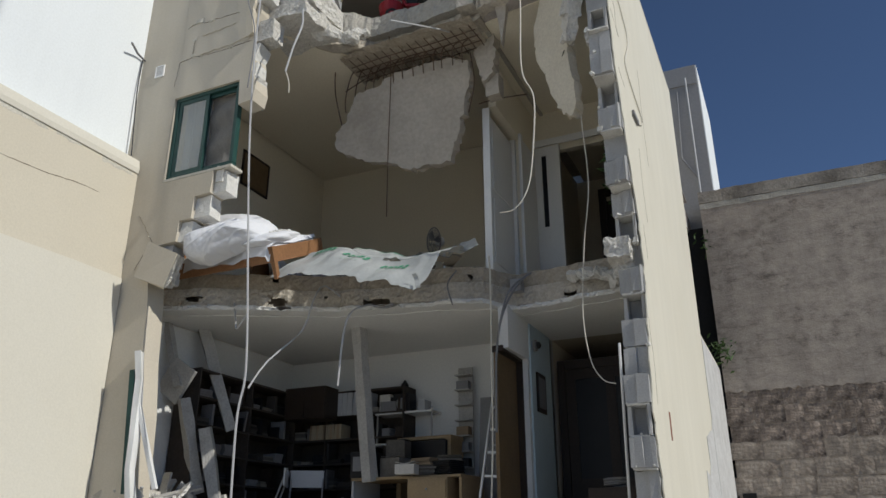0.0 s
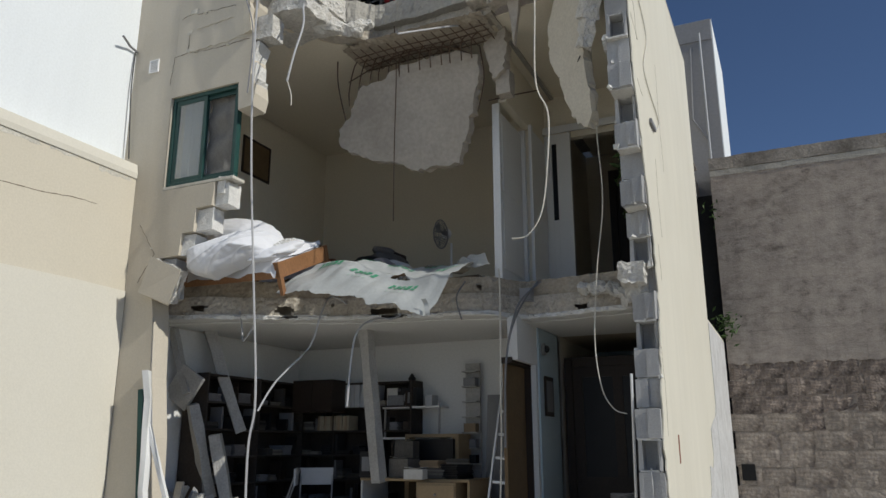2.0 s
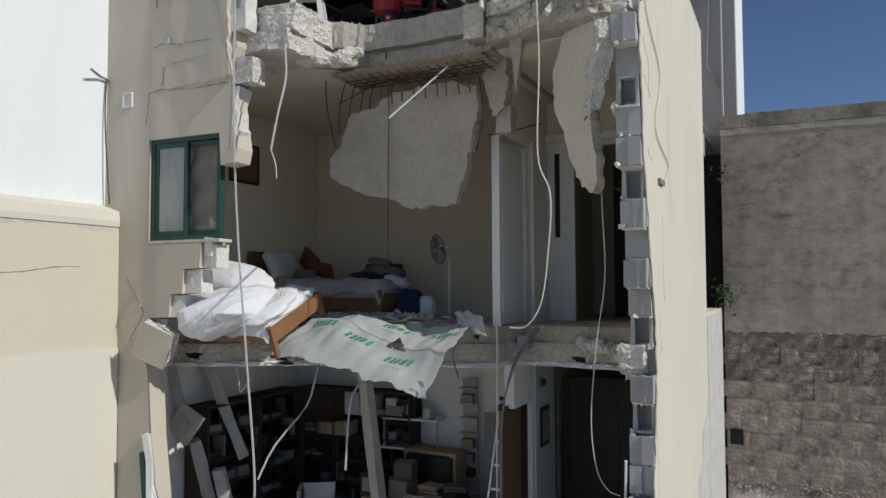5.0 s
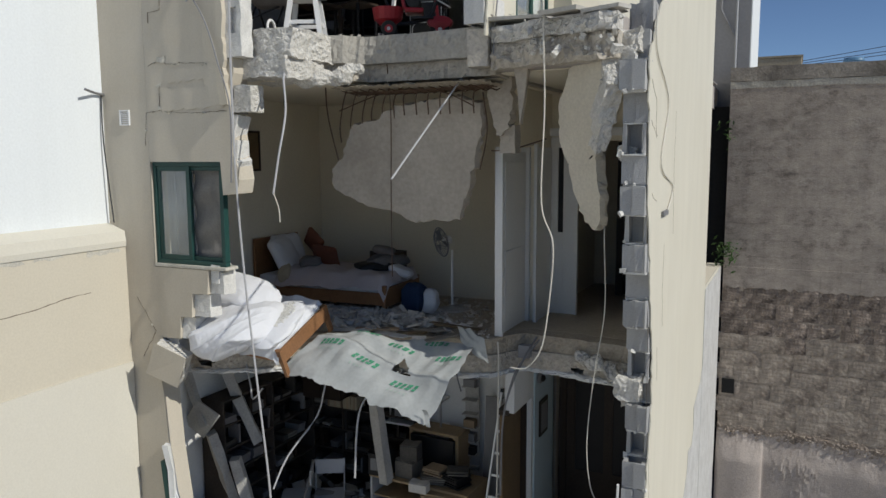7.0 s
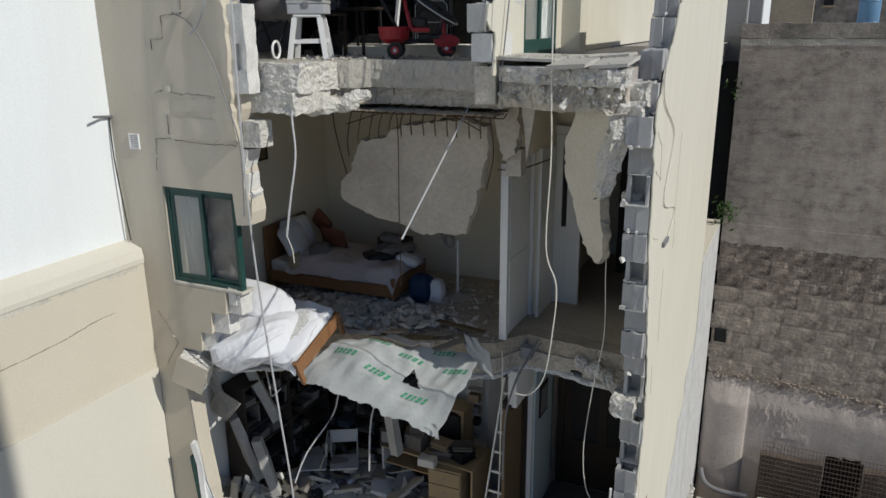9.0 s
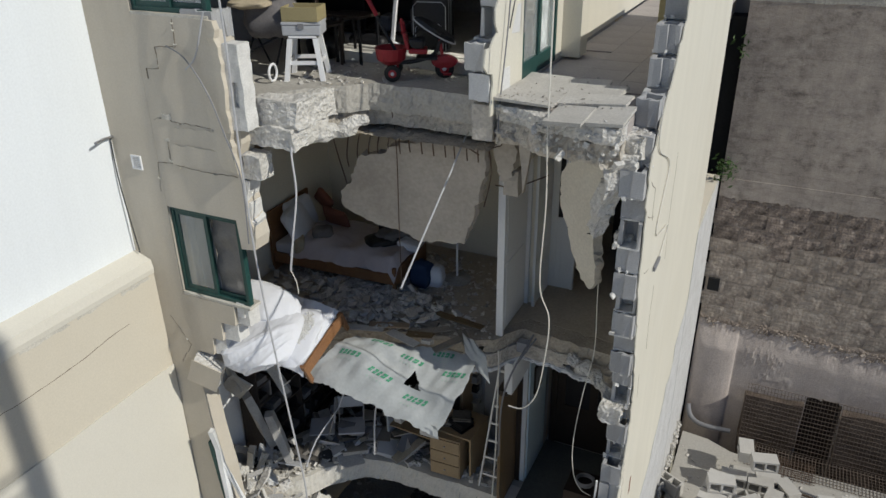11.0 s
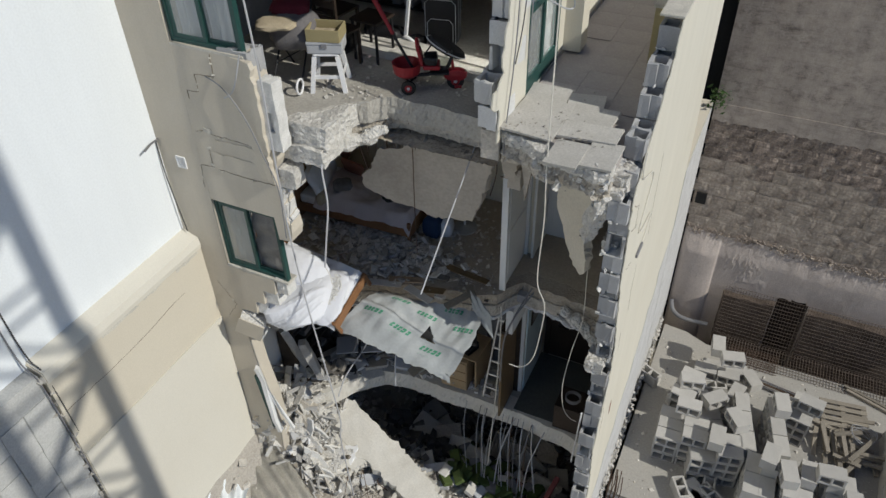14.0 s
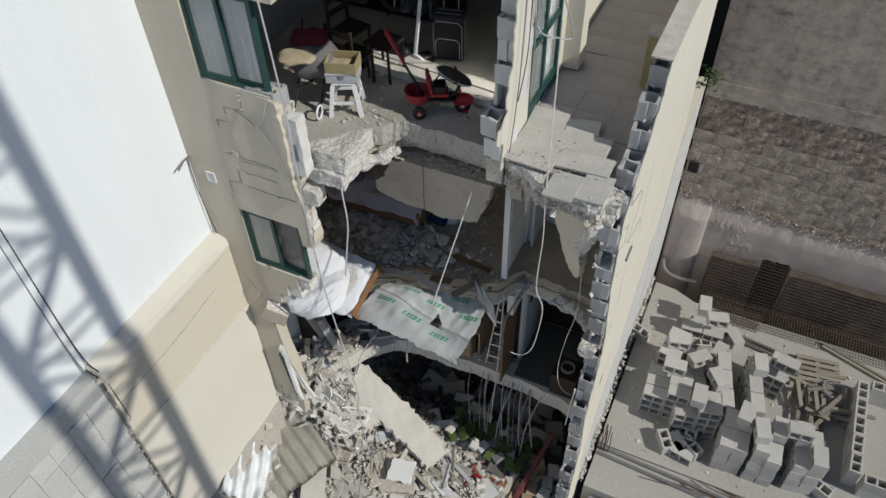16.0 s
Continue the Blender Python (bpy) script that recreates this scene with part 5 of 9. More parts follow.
bed2 = empty("single_bed_made", "brown wooden single bed heaped with laundry by the wall", "bed", m=pose(-6.79, 7.90, B, 0, 0, 2))
part("headboard", box(0, 0.04, -0.05, 0.98, 0, 0.92, 0.01), "wood", bed2)
part("footboard", box(1.96, 2.0, -0.05, 0.98, 0.12, 0.36, 0.008), "wood", bed2)
for y in (-0.04, 0.93):
    part("leg", box(1.955, 2.005, y, y + 0.05, 0, 0.40, 0.005), "wood", bed2)
    part("side_rail", box(0.04, 1.96, y + 0.01, y + 0.04, 0.14, 0.30, 0.004), "wood", bed2)
part("mattress", box(0.05, 1.95, 0.0, 0.93, 0.28, 0.44, 0.04), "cloth_w", bed2, "", True)


def spread_at(u, v):
    x, y = 0.35 + 1.66 * u, -0.10 + 1.05 * v
    z = 0.50 + 0.05 * nz(x * 3, y * 4, 2) + 0.02 * nz(x * 9, y * 9, 2) + 0.10 * math.exp(-((y - 0.35) / 0.2) ** 2) * (0.6 + 0.4 * nz(x * 2, 0, 5))
    if v < 0.14:
        z -= (0.15 + 0.05 * nz(x * 3, 1, 9)) * (1 - v / 0.14)
    if u > 0.95:
        z -= 0.14 * (u - 0.95) / 0.05
    return (x, y, z)


spread = empty("bedspread", "dusty lilac-white bedspread rumpled on the bed", "bedspread", m=pose(-6.79, 7.90, B, 0, 0, 2))
part("cover", lumpy(60, 40, spread_at), "cloth_dusty", spread, "", True)


def cushion(name, label, material, m, lx, ly, lz, seed, sq=0.4):
    ob = solo(name, lumpy(48, 20, bolster_at(0, 0, 0, lx, ly, lz, 0, seed, sq)), material, label, "cushion" if name == "cushion" else "pillow", smooth=True)
    ob.matrix_world = m
    return ob


cushion("pillow", "white pillow leaning on a dark headboard", "cloth_w", pose(-6.50, 8.18, 7.10, 0, 62, 14), 0.26, 0.33, 0.09, 2)
cushion("pillow", "white pillow standing behind another", "cloth_w", pose(-6.62, 8.42, 7.12, 0, 70, -4), 0.25, 0.30, 0.08, 3)
cushion("cushion", "rust-red cushion tilted on its corner against the wall", "brick", pose(-6.46, 8.82, 7.22, 0, 74, 72) @ pose(0, 0, 0, 0, 0, 42), 0.17, 0.17, 0.05, 5, 0.2)
cushion("cushion", "rust-red square cushion standing against the wall", "brick", pose(-6.16, 8.66, 7.05, 0, 70, 84) @ pose(0, 0, 0, 0, 0, 5), 0.155, 0.22, 0.05, 7, 0.2)
for nm, lab, mt, x, y, z, a, b, c, sd in (("bundled_blanket", "yellowish blanket hanging over the bed's edge", "beige_cloth", -6.34, 7.97, 6.86, 0.09, 0.12, 0.15, 1), ("folded_cloth", "small grey bundle of cloth on the bed", "grey_cloth", -6.10, 8.20, 7.02, 0.15, 0.13, 0.08, 2),
                                          ("clothing_roll", "dark heap of clothes on the bed", "black", -5.20, 8.40, 6.99, 0.28, 0.18, 0.07, 3), ("clothing_roll", "grey heap of clothes on the bed", "grey_cloth", -5.10, 8.58, 7.04, 0.30, 0.16, 0.10, 4),
                                          ("laundry_bag", "navy and white laundry bag on the floor by the fan", "navy", -4.56, 8.30, 6.62, 0.14, 0.15, 0.20, 5), ("laundry_bag", "white plastic bag on the floor by the fan", "cloth_w", -4.40, 8.40, 6.58, 0.13, 0.12, 0.16, 6)):
    solo(nm, lumpy(36, 18, bolster_at(x, y, z, a, b, c, 0.3 * sd, sd, 0.35 if nm == "laundry_bag" else 0.6)), mt, lab, "laundry", smooth=True)
bx = empty("wooden_crate", "small open wooden crate behind the clothes on the bed", "crate", m=pose(-5.40, 8.60, 6.86, 0, 0, -6))
for r in ((0, 0.42, 0, 0.02, 0, 0.30), (0, 0.42, 0.26, 0.28, 0, 0.30), (0, 0.02, 0.02, 0.26, 0, 0.30), (0.40, 0.42, 0.02, 0.26, 0, 0.30), (0.02, 0.40, 0.02, 0.26, 0, 0.02)):
    part("board", box(*r), "wood_dark", bx)
cushion("clothing_roll", "patterned grey garment slumped over the crate", "grey_cloth", pose(-5.16, 8.58, 7.18, 0, 12, 20), 0.16, 0.12, 0.06, 12)
cushion("clothing_roll", "crumpled white cloth at the foot of the bed", "cloth_w", pose(-4.86, 8.50, 6.93, 0, 20, 10), 0.16, 0.12, 0.06, 13)

fan = empty("standing_fan", "white pedestal fan with a dark round guard", "fan", m=pose(-4.20, 8.68, B, 0, 0, -38))
part("base", lathe([(0.20, 0), (0.20, 0.02), (0.06, 0.05), (0.02, 0.07)]), "postwood", fan, "dust-covered foot")
part("pole", tube([(0, 0, 0.05), (0, 0, 0.80)], 0.016, 10), "plastic_w", fan)
FM = pose(-0.02, -0.10, 0.92, 100, 0, 0)
part("motor", lathe([(0.03, -0.10), (0.06, -0.08), (0.06, 0.0), (0.03, 0.02)], 16, None, FM), "plastic_w", fan)
guard = part("guard", tube([FM @ Vector((0.19 * math.cos(a), 0.19 * math.sin(a), 0.05)) for a in (k * math.pi / 16 for k in range(33))], 0.008, 6), "grey", fan, "dark wire guard")
bm = bmesh.new()
for k in range(28):
    a = k * math.pi / 14
    for s in (0.0, 0.10):
        tube([FM @ Vector((0.03 * math.cos(a), 0.03 * math.sin(a), s)), FM @ Vector((0.13 * math.cos(a), 0.13 * math.sin(a), s)), FM @ Vector((0.19 * math.cos(a), 0.19 * math.sin(a), 0.05))], 0.0028, 4, bm)
part("guard_wires", bm, "grey", guard)
bm = bmesh.new()
for k in range(3):
    a = k * 2.094
    m = FM @ Matrix.Rotation(a, 4, "Z")
    vs = [bm.verts.new(m @ Vector(p)) for p in ((0.03, -0.02, 0.03), (0.16, -0.07, 0.03), (0.17, 0.03, 0.06), (0.03, 0.02, 0.07))]
    bm.faces.new(vs)
bmesh.ops.solidify(bm, geom=bm.faces[:], thickness=0.004)
part("blades", bm, "grey", fan)

pic = empty("picture", "small dark framed picture on the bedroom side wall", "picture", m=pose(-6.818, 7.80, 8.52))
part("frame", boxes([(0, 0.02, -0.30, 0.30, 0.24, 0.27), (0, 0.02, -0.30, 0.30, -0.27, -0.24), (0, 0.02, -0.30, -0.27, -0.24, 0.24), (0, 0.02, 0.27, 0.30, -0.24, 0.24)]), "wood_dark", pic)
part("print", box(0.002, 0.012, -0.27, 0.27, -0.24, 0.24), "wood_door", pic, "brownish faded print")

# bedroom door in its frame, front jamb gone
bd = empty("door_2", "white panelled bedroom door left standing in its frame", "door", kind="structure", m=pose(-3.13, 7.58, B))
part("leaf", box(-0.018, 0.018, 0.03, 0.86, 0.01, 2.06, 0.004), "white", bd)
for z0, z1 in ((0.15, 0.95), (1.08, 1.95)):
    for f in (1, -1):
        part("panel", box(f * 0.018 + (0.001 if f > 0 else -0.012), f * 0.018 + (0.012 if f > 0 else -0.001), 0.14, 0.76, z0, z1, 0.003), "white", bd)
part("jamb", box(-0.04, 0.05, -0.02, 0.028, 0, 2.12, 0.004), "white", bd, "loose white door post")
part("jamb", box(-0.05, 0.06, 0.87, 0.96, 0, 2.12, 0.004), "white", bd)
part("lock_plate", box(-0.046, -0.041, 0.0, 0.02, 0.92, 1.16), "steel", bd)
part("handle", tube([(-0.04, 0.09, 1.04), (-0.075, 0.09, 1.04), (-0.078, 0.19, 1.04)], 0.008, 8), "steel", bd)
part("key_plate", box(-0.023, -0.0185, 0.07, 0.11, 0.92, 1.14), "steel", bd)
sd = empty("door_3", "white door leaf with a narrow dark rounded pane, open doorway beside it", "door", kind="structure", m=pose(-2.99, 9.05, B))
part("leaf", boxes([(0.0, 0.10, 0, 0.05, 0, 2.25), (0.17, 0.32, 0, 0.05, 0, 2.25), (0.10, 0.17, 0, 0.05, 0, 1.05), (0.10, 0.17, 0, 0.05, 2.12, 2.25)], 0.002), "white", sd)
part("pane", box(0.101, 0.169, 0.02, 0.03, 1.051, 2.119), "black", sd, "narrow dark glass strip")
part("trim", boxes([(-0.02, 1.42, -0.02, 0.0, 2.26, 2.36), (0.32, 0.36, -0.015, 0.05, 0, 2.25)]), "white", sd)
part("far_door", box(0.62, 1.2, 1.6, 1.64, 0.01, 2.0, 0.005), "wood_dark", sd, "dark wooden door in the passage")
part("far_frame", boxes([(0.52, 0.62, 1.55, 1.66, 0, 2.1), (0.52, 1.4, 1.55, 1.66, 2.1, 2.2)]), "wood_dark", sd)


def leaves(bm, c, r, n, size, rnd):
    for _ in range(n):
        p = Vector(c) + Vector([rnd.gauss(0, r) for _ in range(3)])
        m = Matrix.Translation(p) @ Euler([rnd.uniform(0, 6.3) for _ in range(3)]).to_matrix().to_4x4()
        s = size * rnd.uniform(0.6, 1.3)
        vs = [bm.verts.new(m @ Vector(q)) for q in ((0, -s, 0), (s * 0.35, 0, s * 0.1), (0, s, -s * 0.15), (-s * 0.35, 0, s * 0.1))]
        bm.faces.new(vs)


pl = empty("hanging_plant", "dark-leaved houseplant hanging beside the block wall", "plant")
bm = bmesh.new()
for k in range(9):
    leaves(bm, (-1.75 + rb.gauss(0, 0.05), 8.75, 7.35 + 0.13 * k), 0.09, 40, 0.07, rb)
part("foliage", bm, "leaf", pl)
part("stem", tube([(-1.74, 8.78, 7.2), (-1.73, 8.76, 7.9), (-1.70, 8.80, 8.9)], 0.01, 5), "wood_dark", pl)

# plastic sheeting slipping off the floor edge
A0, B0, C0, D0, E0 = (Vector(p) for p in ((-5.06, 6.12, 6.16), (-3.38, 6.18, 5.80), (-3.15, 6.50, 6.20), (-3.17, 6.98, 6.46), (-4.68, 6.78, 6.46)))


def sheet_at(u, v, lift=0.0):
    near = A0.lerp(B0, u) + Vector((0, -0.04 * math.sin(math.pi * u), 0.08 * math.sin(math.pi * u)))
    mid = (A0.lerp(E0, 0.55) + Vector((0.03, -0.02, 0.10))).lerp(C0, u) + Vector((0, 0, 0.06 * math.sin(2.2 * math.pi * u) + 0.06))
    far = E0.lerp(D0, u)
    p = near * (1 - v) * (1 - 2 * v) + mid * 4 * v * (1 - v) + far * v * (2 * v - 1)
    w = 0.035 * nz(u * 5, v * 3, 7) + 0.014 * math.sin(9 * u + 14 * v) + 0.02 * nz(u * 14, v * 4, 2) + 0.03 * math.exp(-((v - 0.52 + 0.15 * u) / 0.06) ** 2)
    return p + Vector((0, -0.5, 0.86)) * (w + lift)


sheet = empty("plastic_sheeting", "torn white plastic sheeting with green print, trailing off the floor edge", "sheeting")


def in_hole(u, v):
    a, b = u - 0.60, v - 0.50 + 0.9 * (u - 0.60)
    return 0 < a < 0.13 and abs(b) < 0.11 * (1 - a / 0.13) + 0.015 * nz(u * 40, v * 20, 3)


bm = bmesh.new()
NU, NV = 110, 60
grid = {}
for i in range(NU + 1):
    for j in range(NV + 1):
        u, v = i / NU, j / NV
        du = 0.012 * nz(v * 9, 1, 3) * (i == 0 or i == NU)
        dv = (0.03 * nz(u * 8, 5, 1) + 0.02 * nz(u * 25, 2, 1)) * (j == 0 or j == NV)
        grid[i, j] = bm.verts.new(sheet_at(min(1, max(0, u)) + du, v + dv))
for i in range(NU):
    for j in range(NV):
        if not in_hole((i + 0.5) / NU, (j + 0.5) / NV):
            bm.faces.new((grid[i, j], grid[i + 1, j], grid[i + 1, j + 1], grid[i, j + 1]))
bmesh.ops.delete(bm, geom=[v for v in bm.verts if not v.link_faces], context="VERTS")
part("sheet", bm, "sheet", sheet, "", True)


def mark(bm, u0, v0, cells, cu, cv, lift):
    """Plain shapes laid on the sheeting: filled cells of a small raster, slanting a little."""
    for r, row in enumerate(cells):
        for c, ch in enumerate(row):
            if ch == "#":
                q = [(c, r), (c + 0.96, r), (c + 0.96, r + 0.96), (c, r + 0.96)]
                vs = [bm.verts.new(sheet_at(u0 + (x - y * 0.12) * cu + y * 0.002, v0 - y * cv + (x - y * 0.12) * cu * 0.12, lift)) for x, y in q]
                bm.faces.new(vs[::-1])


for u0, v0 in ((0.08, 0.46), (0.36, 0.38), (0.66, 0.30), (0.20, 0.84), (0.46, 0.76), (0.80, 0.72), (0.66, 0.97)):
    for c0, n in ((0, 3.2), (5, 3.4), (10, 3.2), (15, 4.6), (21.4, 3.4)):
        bm = bmesh.new()
        mark(bm, u0 + c0 * 0.0066, v0, ["#"], 0.0066 * n, 0.030, 0.009)
        mark(bm, u0 + c0 * 0.0066 - 0.005, v0 - 0.042, ["#"], 0.0066 * n, 0.026, 0.009)
        mark(bm, u0 + (c0 + (n - 1.5) * (int(c0) % 2)) * 0.0066 - 0.004, v0 - 0.028, ["#"], 0.0066 * 1.4, 0.016, 0.009)
        part("green_mark", bm, "print", sheet)
    for k in range(5):
        bm = bmesh.new()
        mark(bm, u0 + 0.012 + 0.027 * k, v0 - 0.115, ["#"], 0.009, 0.026, 0.009)
        part("pale_mark", bm, "print2", sheet, "pale printed bar" if k == 0 else "")
part("tatter", lumpy(4, 14, lambda u, v: (-3.40 + 0.05 * u + 0.06 * v, 6.17 + 0.02 * math.sin(5 * v), 5.97 - 0.16 * v)), "sheet", sheet)

flap = lumpy(24, 16, lambda u, v: Vector((-3.50 + 0.46 * u + 0.16 * v, 7.26 - 0.34 * u - 0.26 * v, 6.56 - 0.05 * u - 0.10 * v + 0.04 * nz(u * 3, v * 3, 4) + 0.05 * math.sin(3 * v + 2 * u))))
part("sheet", flap, "sheet", sheet, "", True)
# floor litter in the bedroom
bm = bmesh.new()
for _ in range(2000):
    x, y = min(rb.uniform(-6.6, -3.2), rb.uniform(-6.6, -3.2) + 0.9), rb.uniform(6.75, 9.3)
    if y < 6.6 + 0.18 * (x + 6.6) + 0.15:
        continue
    d = 0.55 if x > -4.3 else 1.0
    add_chunk(bm, Vector((x, y, B + 0.012)), abs(rb.gauss(0.03, 0.045)) * d + 0.012, rb, 0.5)
for _ in range(420):
    x, y = rb.gauss(-5.0, 0.55), rb.gauss(7.75, 0.32)
    if x > -3.4 or y < 7.0 or y > 8.05:
        continue
    add_chunk(bm, Vector((x, y, B + 0.03 + 0.05 * rb.random())), rb.uniform(0.06, 0.17), rb, 0.45)
lit = empty("bedroom_rubble", "broken plaster and dust scattered over the bedroom floor", "rubble", kind="stuff")
part("chunks", bm, "rubble", lit)
for k, (x, y, a, l, mt) in enumerate(((-4.3, 7.40, 4, 0.8, "yard_wood"), (-3.7, 7.62, -6, 0.7, "wood_door"), (-4.45, 7.15, 20, 0.5, "box"), (-3.9, 7.25, 35, 0.45, "yard_wood"), (-4.75, 6.95, 14, 0.6, "slab_pale"), (-3.45, 7.25, -50, 0.4, "yard_wood"), (-4.15, 6.95, -20, 0.5, "slab_pale"), (-3.6, 7.05, 60, 0.4, "yard_wood"), (-4.0, 7.1, 10, 0.35, "wood_door"))):
    s = solo("loose_board", chipped(box(-l / 2, l / 2, -0.06, 0.06, 0, 0.015), rb, 0.008), mt, "splintered board lying in the bedroom rubble", "board", "boards in the rubble")
    s.matrix_world = pose(x, y, B + 0.05, rb.uniform(-4, 4), rb.uniform(-5, 5), a)


# ---- conduits and cables torn out of the walls ----
def cable(name, pts, r, material, label, n=8, sides=6):
    return solo(name, tube(smooth_line(pts, n), r, sides), material, label, "cable", "torn cables")


cable("hanging_conduit", [(-5.16, 5.56, 12.4), (-5.03, 5.5, 10.6), (-5.04, 5.5, 9.3), (-5.03, 5.5, 8.3), (-4.97, 5.5, 7.3), (-4.86, 5.5, 6.2), (-4.75, 5.5, 5.05), (-4.80, 5.5, 4.5), (-4.78, 5.55, 3.0)], 0.0105, "conduit", "long pale grey conduit hanging down the open front")
cable("hanging_conduit", [(-4.76, 7.16, 6.14), (-4.75, 6.70, 6.2), (-4.72, 6.45, 5.95), (-4.80, 6.40, 5.62), (-4.98, 6.1, 5.25), (-5.03, 5.9, 4.95)], 0.010, "conduit", "bent pale conduit dangling below the bedroom floor", 3)
cable("hanging_conduit", [(-4.10, 7.35, 6.15), (-4.16, 7.05, 5.97), (-4.24, 6.75, 5.92), (-4.32, 6.5, 5.7), (-4.33, 6.4, 5.0)], 0.011, "conduit", "curved grey conduit dangling below the bedroom floor")
cable("hanging_conduit", [(-5.85, 6.5, 6.15), (-5.70, 6.4, 5.85), (-5.63, 6.35, 5.72), (-5.45, 6.3, 5.88)], 0.010, "conduit", "short bent conduit below the floor edge", 3)
cable("hanging_conduit", [(-4.73, 5.98, 9.36), (-4.62, 5.75, 9.20), (-4.50, 5.60, 8.85), (-4.48, 5.45, 8.45), (-4.50, 5.38, 8.11)], 0.0105, "conduit", "pale conduit hanging from the upper floor edge")
cable("hanging_wire", [(-4.50, 5.38, 8.12), (-4.46, 5.4, 7.98), (-4.45, 5.4, 7.85)], 0.005, "cable", "thin wire out of a hanging conduit")
cable("hanging_conduit", [(-3.20, 7.15, 9.38), (-3.26, 7.0, 9.30), (-3.24, 6.4, 8.95), (-3.21, 5.28, 8.26)], 0.009, "conduit", "straight pale conduit slanting out of the upper floor", 3)
cable("hanging_wire", [(-2.30, 6.5, 11.6), (-2.22, 6.25, 9.7), (-2.20, 6.25, 8.9), (-2.22, 6.25, 8.03), (-2.11, 6.25, 7.67), (-2.13, 6.25, 7.2), (-2.20, 6.25, 6.72), (-2.34, 6.25, 6.5), (-2.50, 6.25, 6.48)], 0.007, "cable", "cream cable looping down past the corridor")
cable("hanging_wire", [(-1.80, 6.80, 9.35), (-1.82, 6.95, 8.6), (-1.81, 6.95, 7.68), (-1.79, 6.95, 6.95), (-1.88, 6.95, 6.3), (-1.94, 6.95, 5.6), (-1.90, 6.95, 5.15), (-1.80, 6.95, 4.95), (-1.68, 6.95, 4.9)], 0.005, "cable", "thin cable hanging in the corridor opening")
cable("hanging_wire", [(-3.00, 7.22, 6.45), (-2.99, 7.22, 6.2), (-3.05, 7.35, 5.3), (-3.12, 7.5, 4.4), (-3.15, 7.3, 2.5)], 0.009, "cable", "cream cable hanging beside the brown door")
cable("hanging_wire", [(-2.75, 7.8, 6.4), (-2.90, 7.5, 6.0), (-3.02, 7.45, 5.5), (-3.05, 7.45, 4.6)], 0.012, "grey", "grey cable bundle bent over the floor edge")
cable("hanging_wire", [(-2.70, 7.75, 6.38), (-2.86, 7.45, 6.1), (-2.98, 7.42, 5.7)], 0.012, "grey", "grey cable stub at the floor edge")
cable("hanging_wire", [(-3.40, 7.25, 6.35), (-3.44, 7.1, 6.15), (-3.36, 7.05, 5.9)], 0.009, "grey", "dark conduit stub under the floor edge")
cable("wall_cable", [(XR + 0.012, 6.70, 9.70), (XR + 0.012, 6.74, 9.36), (XR + 0.012, 7.48, 8.96), (XR + 0.012, 7.15, 8.36), (XR + 0.012, 7.93, 8.12), (XR + 0.012, 7.6, 7.88)], 0.007, "cable", "thin grey cable snaking down the cream side wall")
sock = empty("cable_end_box", "small grey junction box on the cream side wall", "junction box")
part("box", box(XR + 0.004, XR + 0.03, 7.30, 7.58, 7.85, 7.90, 0.004), "grey", sock)
cable("facade_cable", [(-5.85, 5.60, 10.15), (-5.62, 5.58, 10.05), (-5.40, 5.57, 9.75), (-5.25, 5.56, 9.35), (-5.12, 5.56, 8.9), (-5.14, 5.56, 8.2)], 0.008, "grey", "grey cable drooping along the torn facade edge")
cable("facade_cable", [(-5.30, 5.57, 10.5), (-5.45, 5.55, 10.1), (-5.62, 5.57, 9.95)], 0.009, "conduit", "short cable end on the facade")
for i, (pts, m, r) in enumerate((([(-2.83, 7.2, 11.8), (-2.80, 7.3, 11.0), (-2.72, 7.9, 10.55), (-2.62, 8.15, 10.45), (-2.62, 7.95, 10.8), (-2.66, 7.4, 11.6)], "lgrey", 0.010), ([(-2.80, 6.9, 12.0), (-2.80, 6.8, 10.6), (-2.81, 6.62, 9.7), (-2.80, 6.55, 9.4)], "grey", 0.007),
                                 ([(-2.80, 7.05, 12.0), (-2.79, 7.0, 10.9), (-2.82, 6.85, 10.3)], "cable_d", 0.006), ([(-2.79, 7.25, 11.9), (-2.80, 7.25, 10.9), (-2.81, 7.22, 10.2)], "grey", 0.007))):
    cable("terrace_cable", pts, r, m, "loose cable hanging on the terrace wall")
# bars and cables hanging into the dark ground floor
cable("leaning_pole", [(-1.72, 7.25, 3.5), (-1.66, 7.05, 4.4), (-1.60, 6.85, 5.25)], 0.014, "plastic_w", "thin white stick leaning on the block wall", 2)
for i in range(16):
    x = rb.choice((rb.uniform(-3.6, -2.4), rb.gauss(-2.9, 0.12), rb.uniform(-4.6, -2.2)))
    y = front_g(x) - 0.01
    d = rb.uniform(-0.25, 0.25)
    cable("dangling_bar", [(x, y, 3.35), (x + d * 0.3, y - 0.25, 3.1), (x + d * 0.7, y - 0.38, 2.6), (x + d, y - 0.4, 1.5 + rb.uniform(-0.3, 0.7))], rb.choice((0.008, 0.011, 0.006)), rb.choice(("rust", "grey", "lgrey", "conduit")), "bent bar hanging below the office floor", 5)

jb = empty("conduit_box", "blue-grey square conduit box at the corridor floor's edge", "junction box")
part("box", chipped(box(-2.93, -2.80, 7.68, 7.80, 6.17, 6.31, 0.006), rb, 0.004), "towergrey", jb)

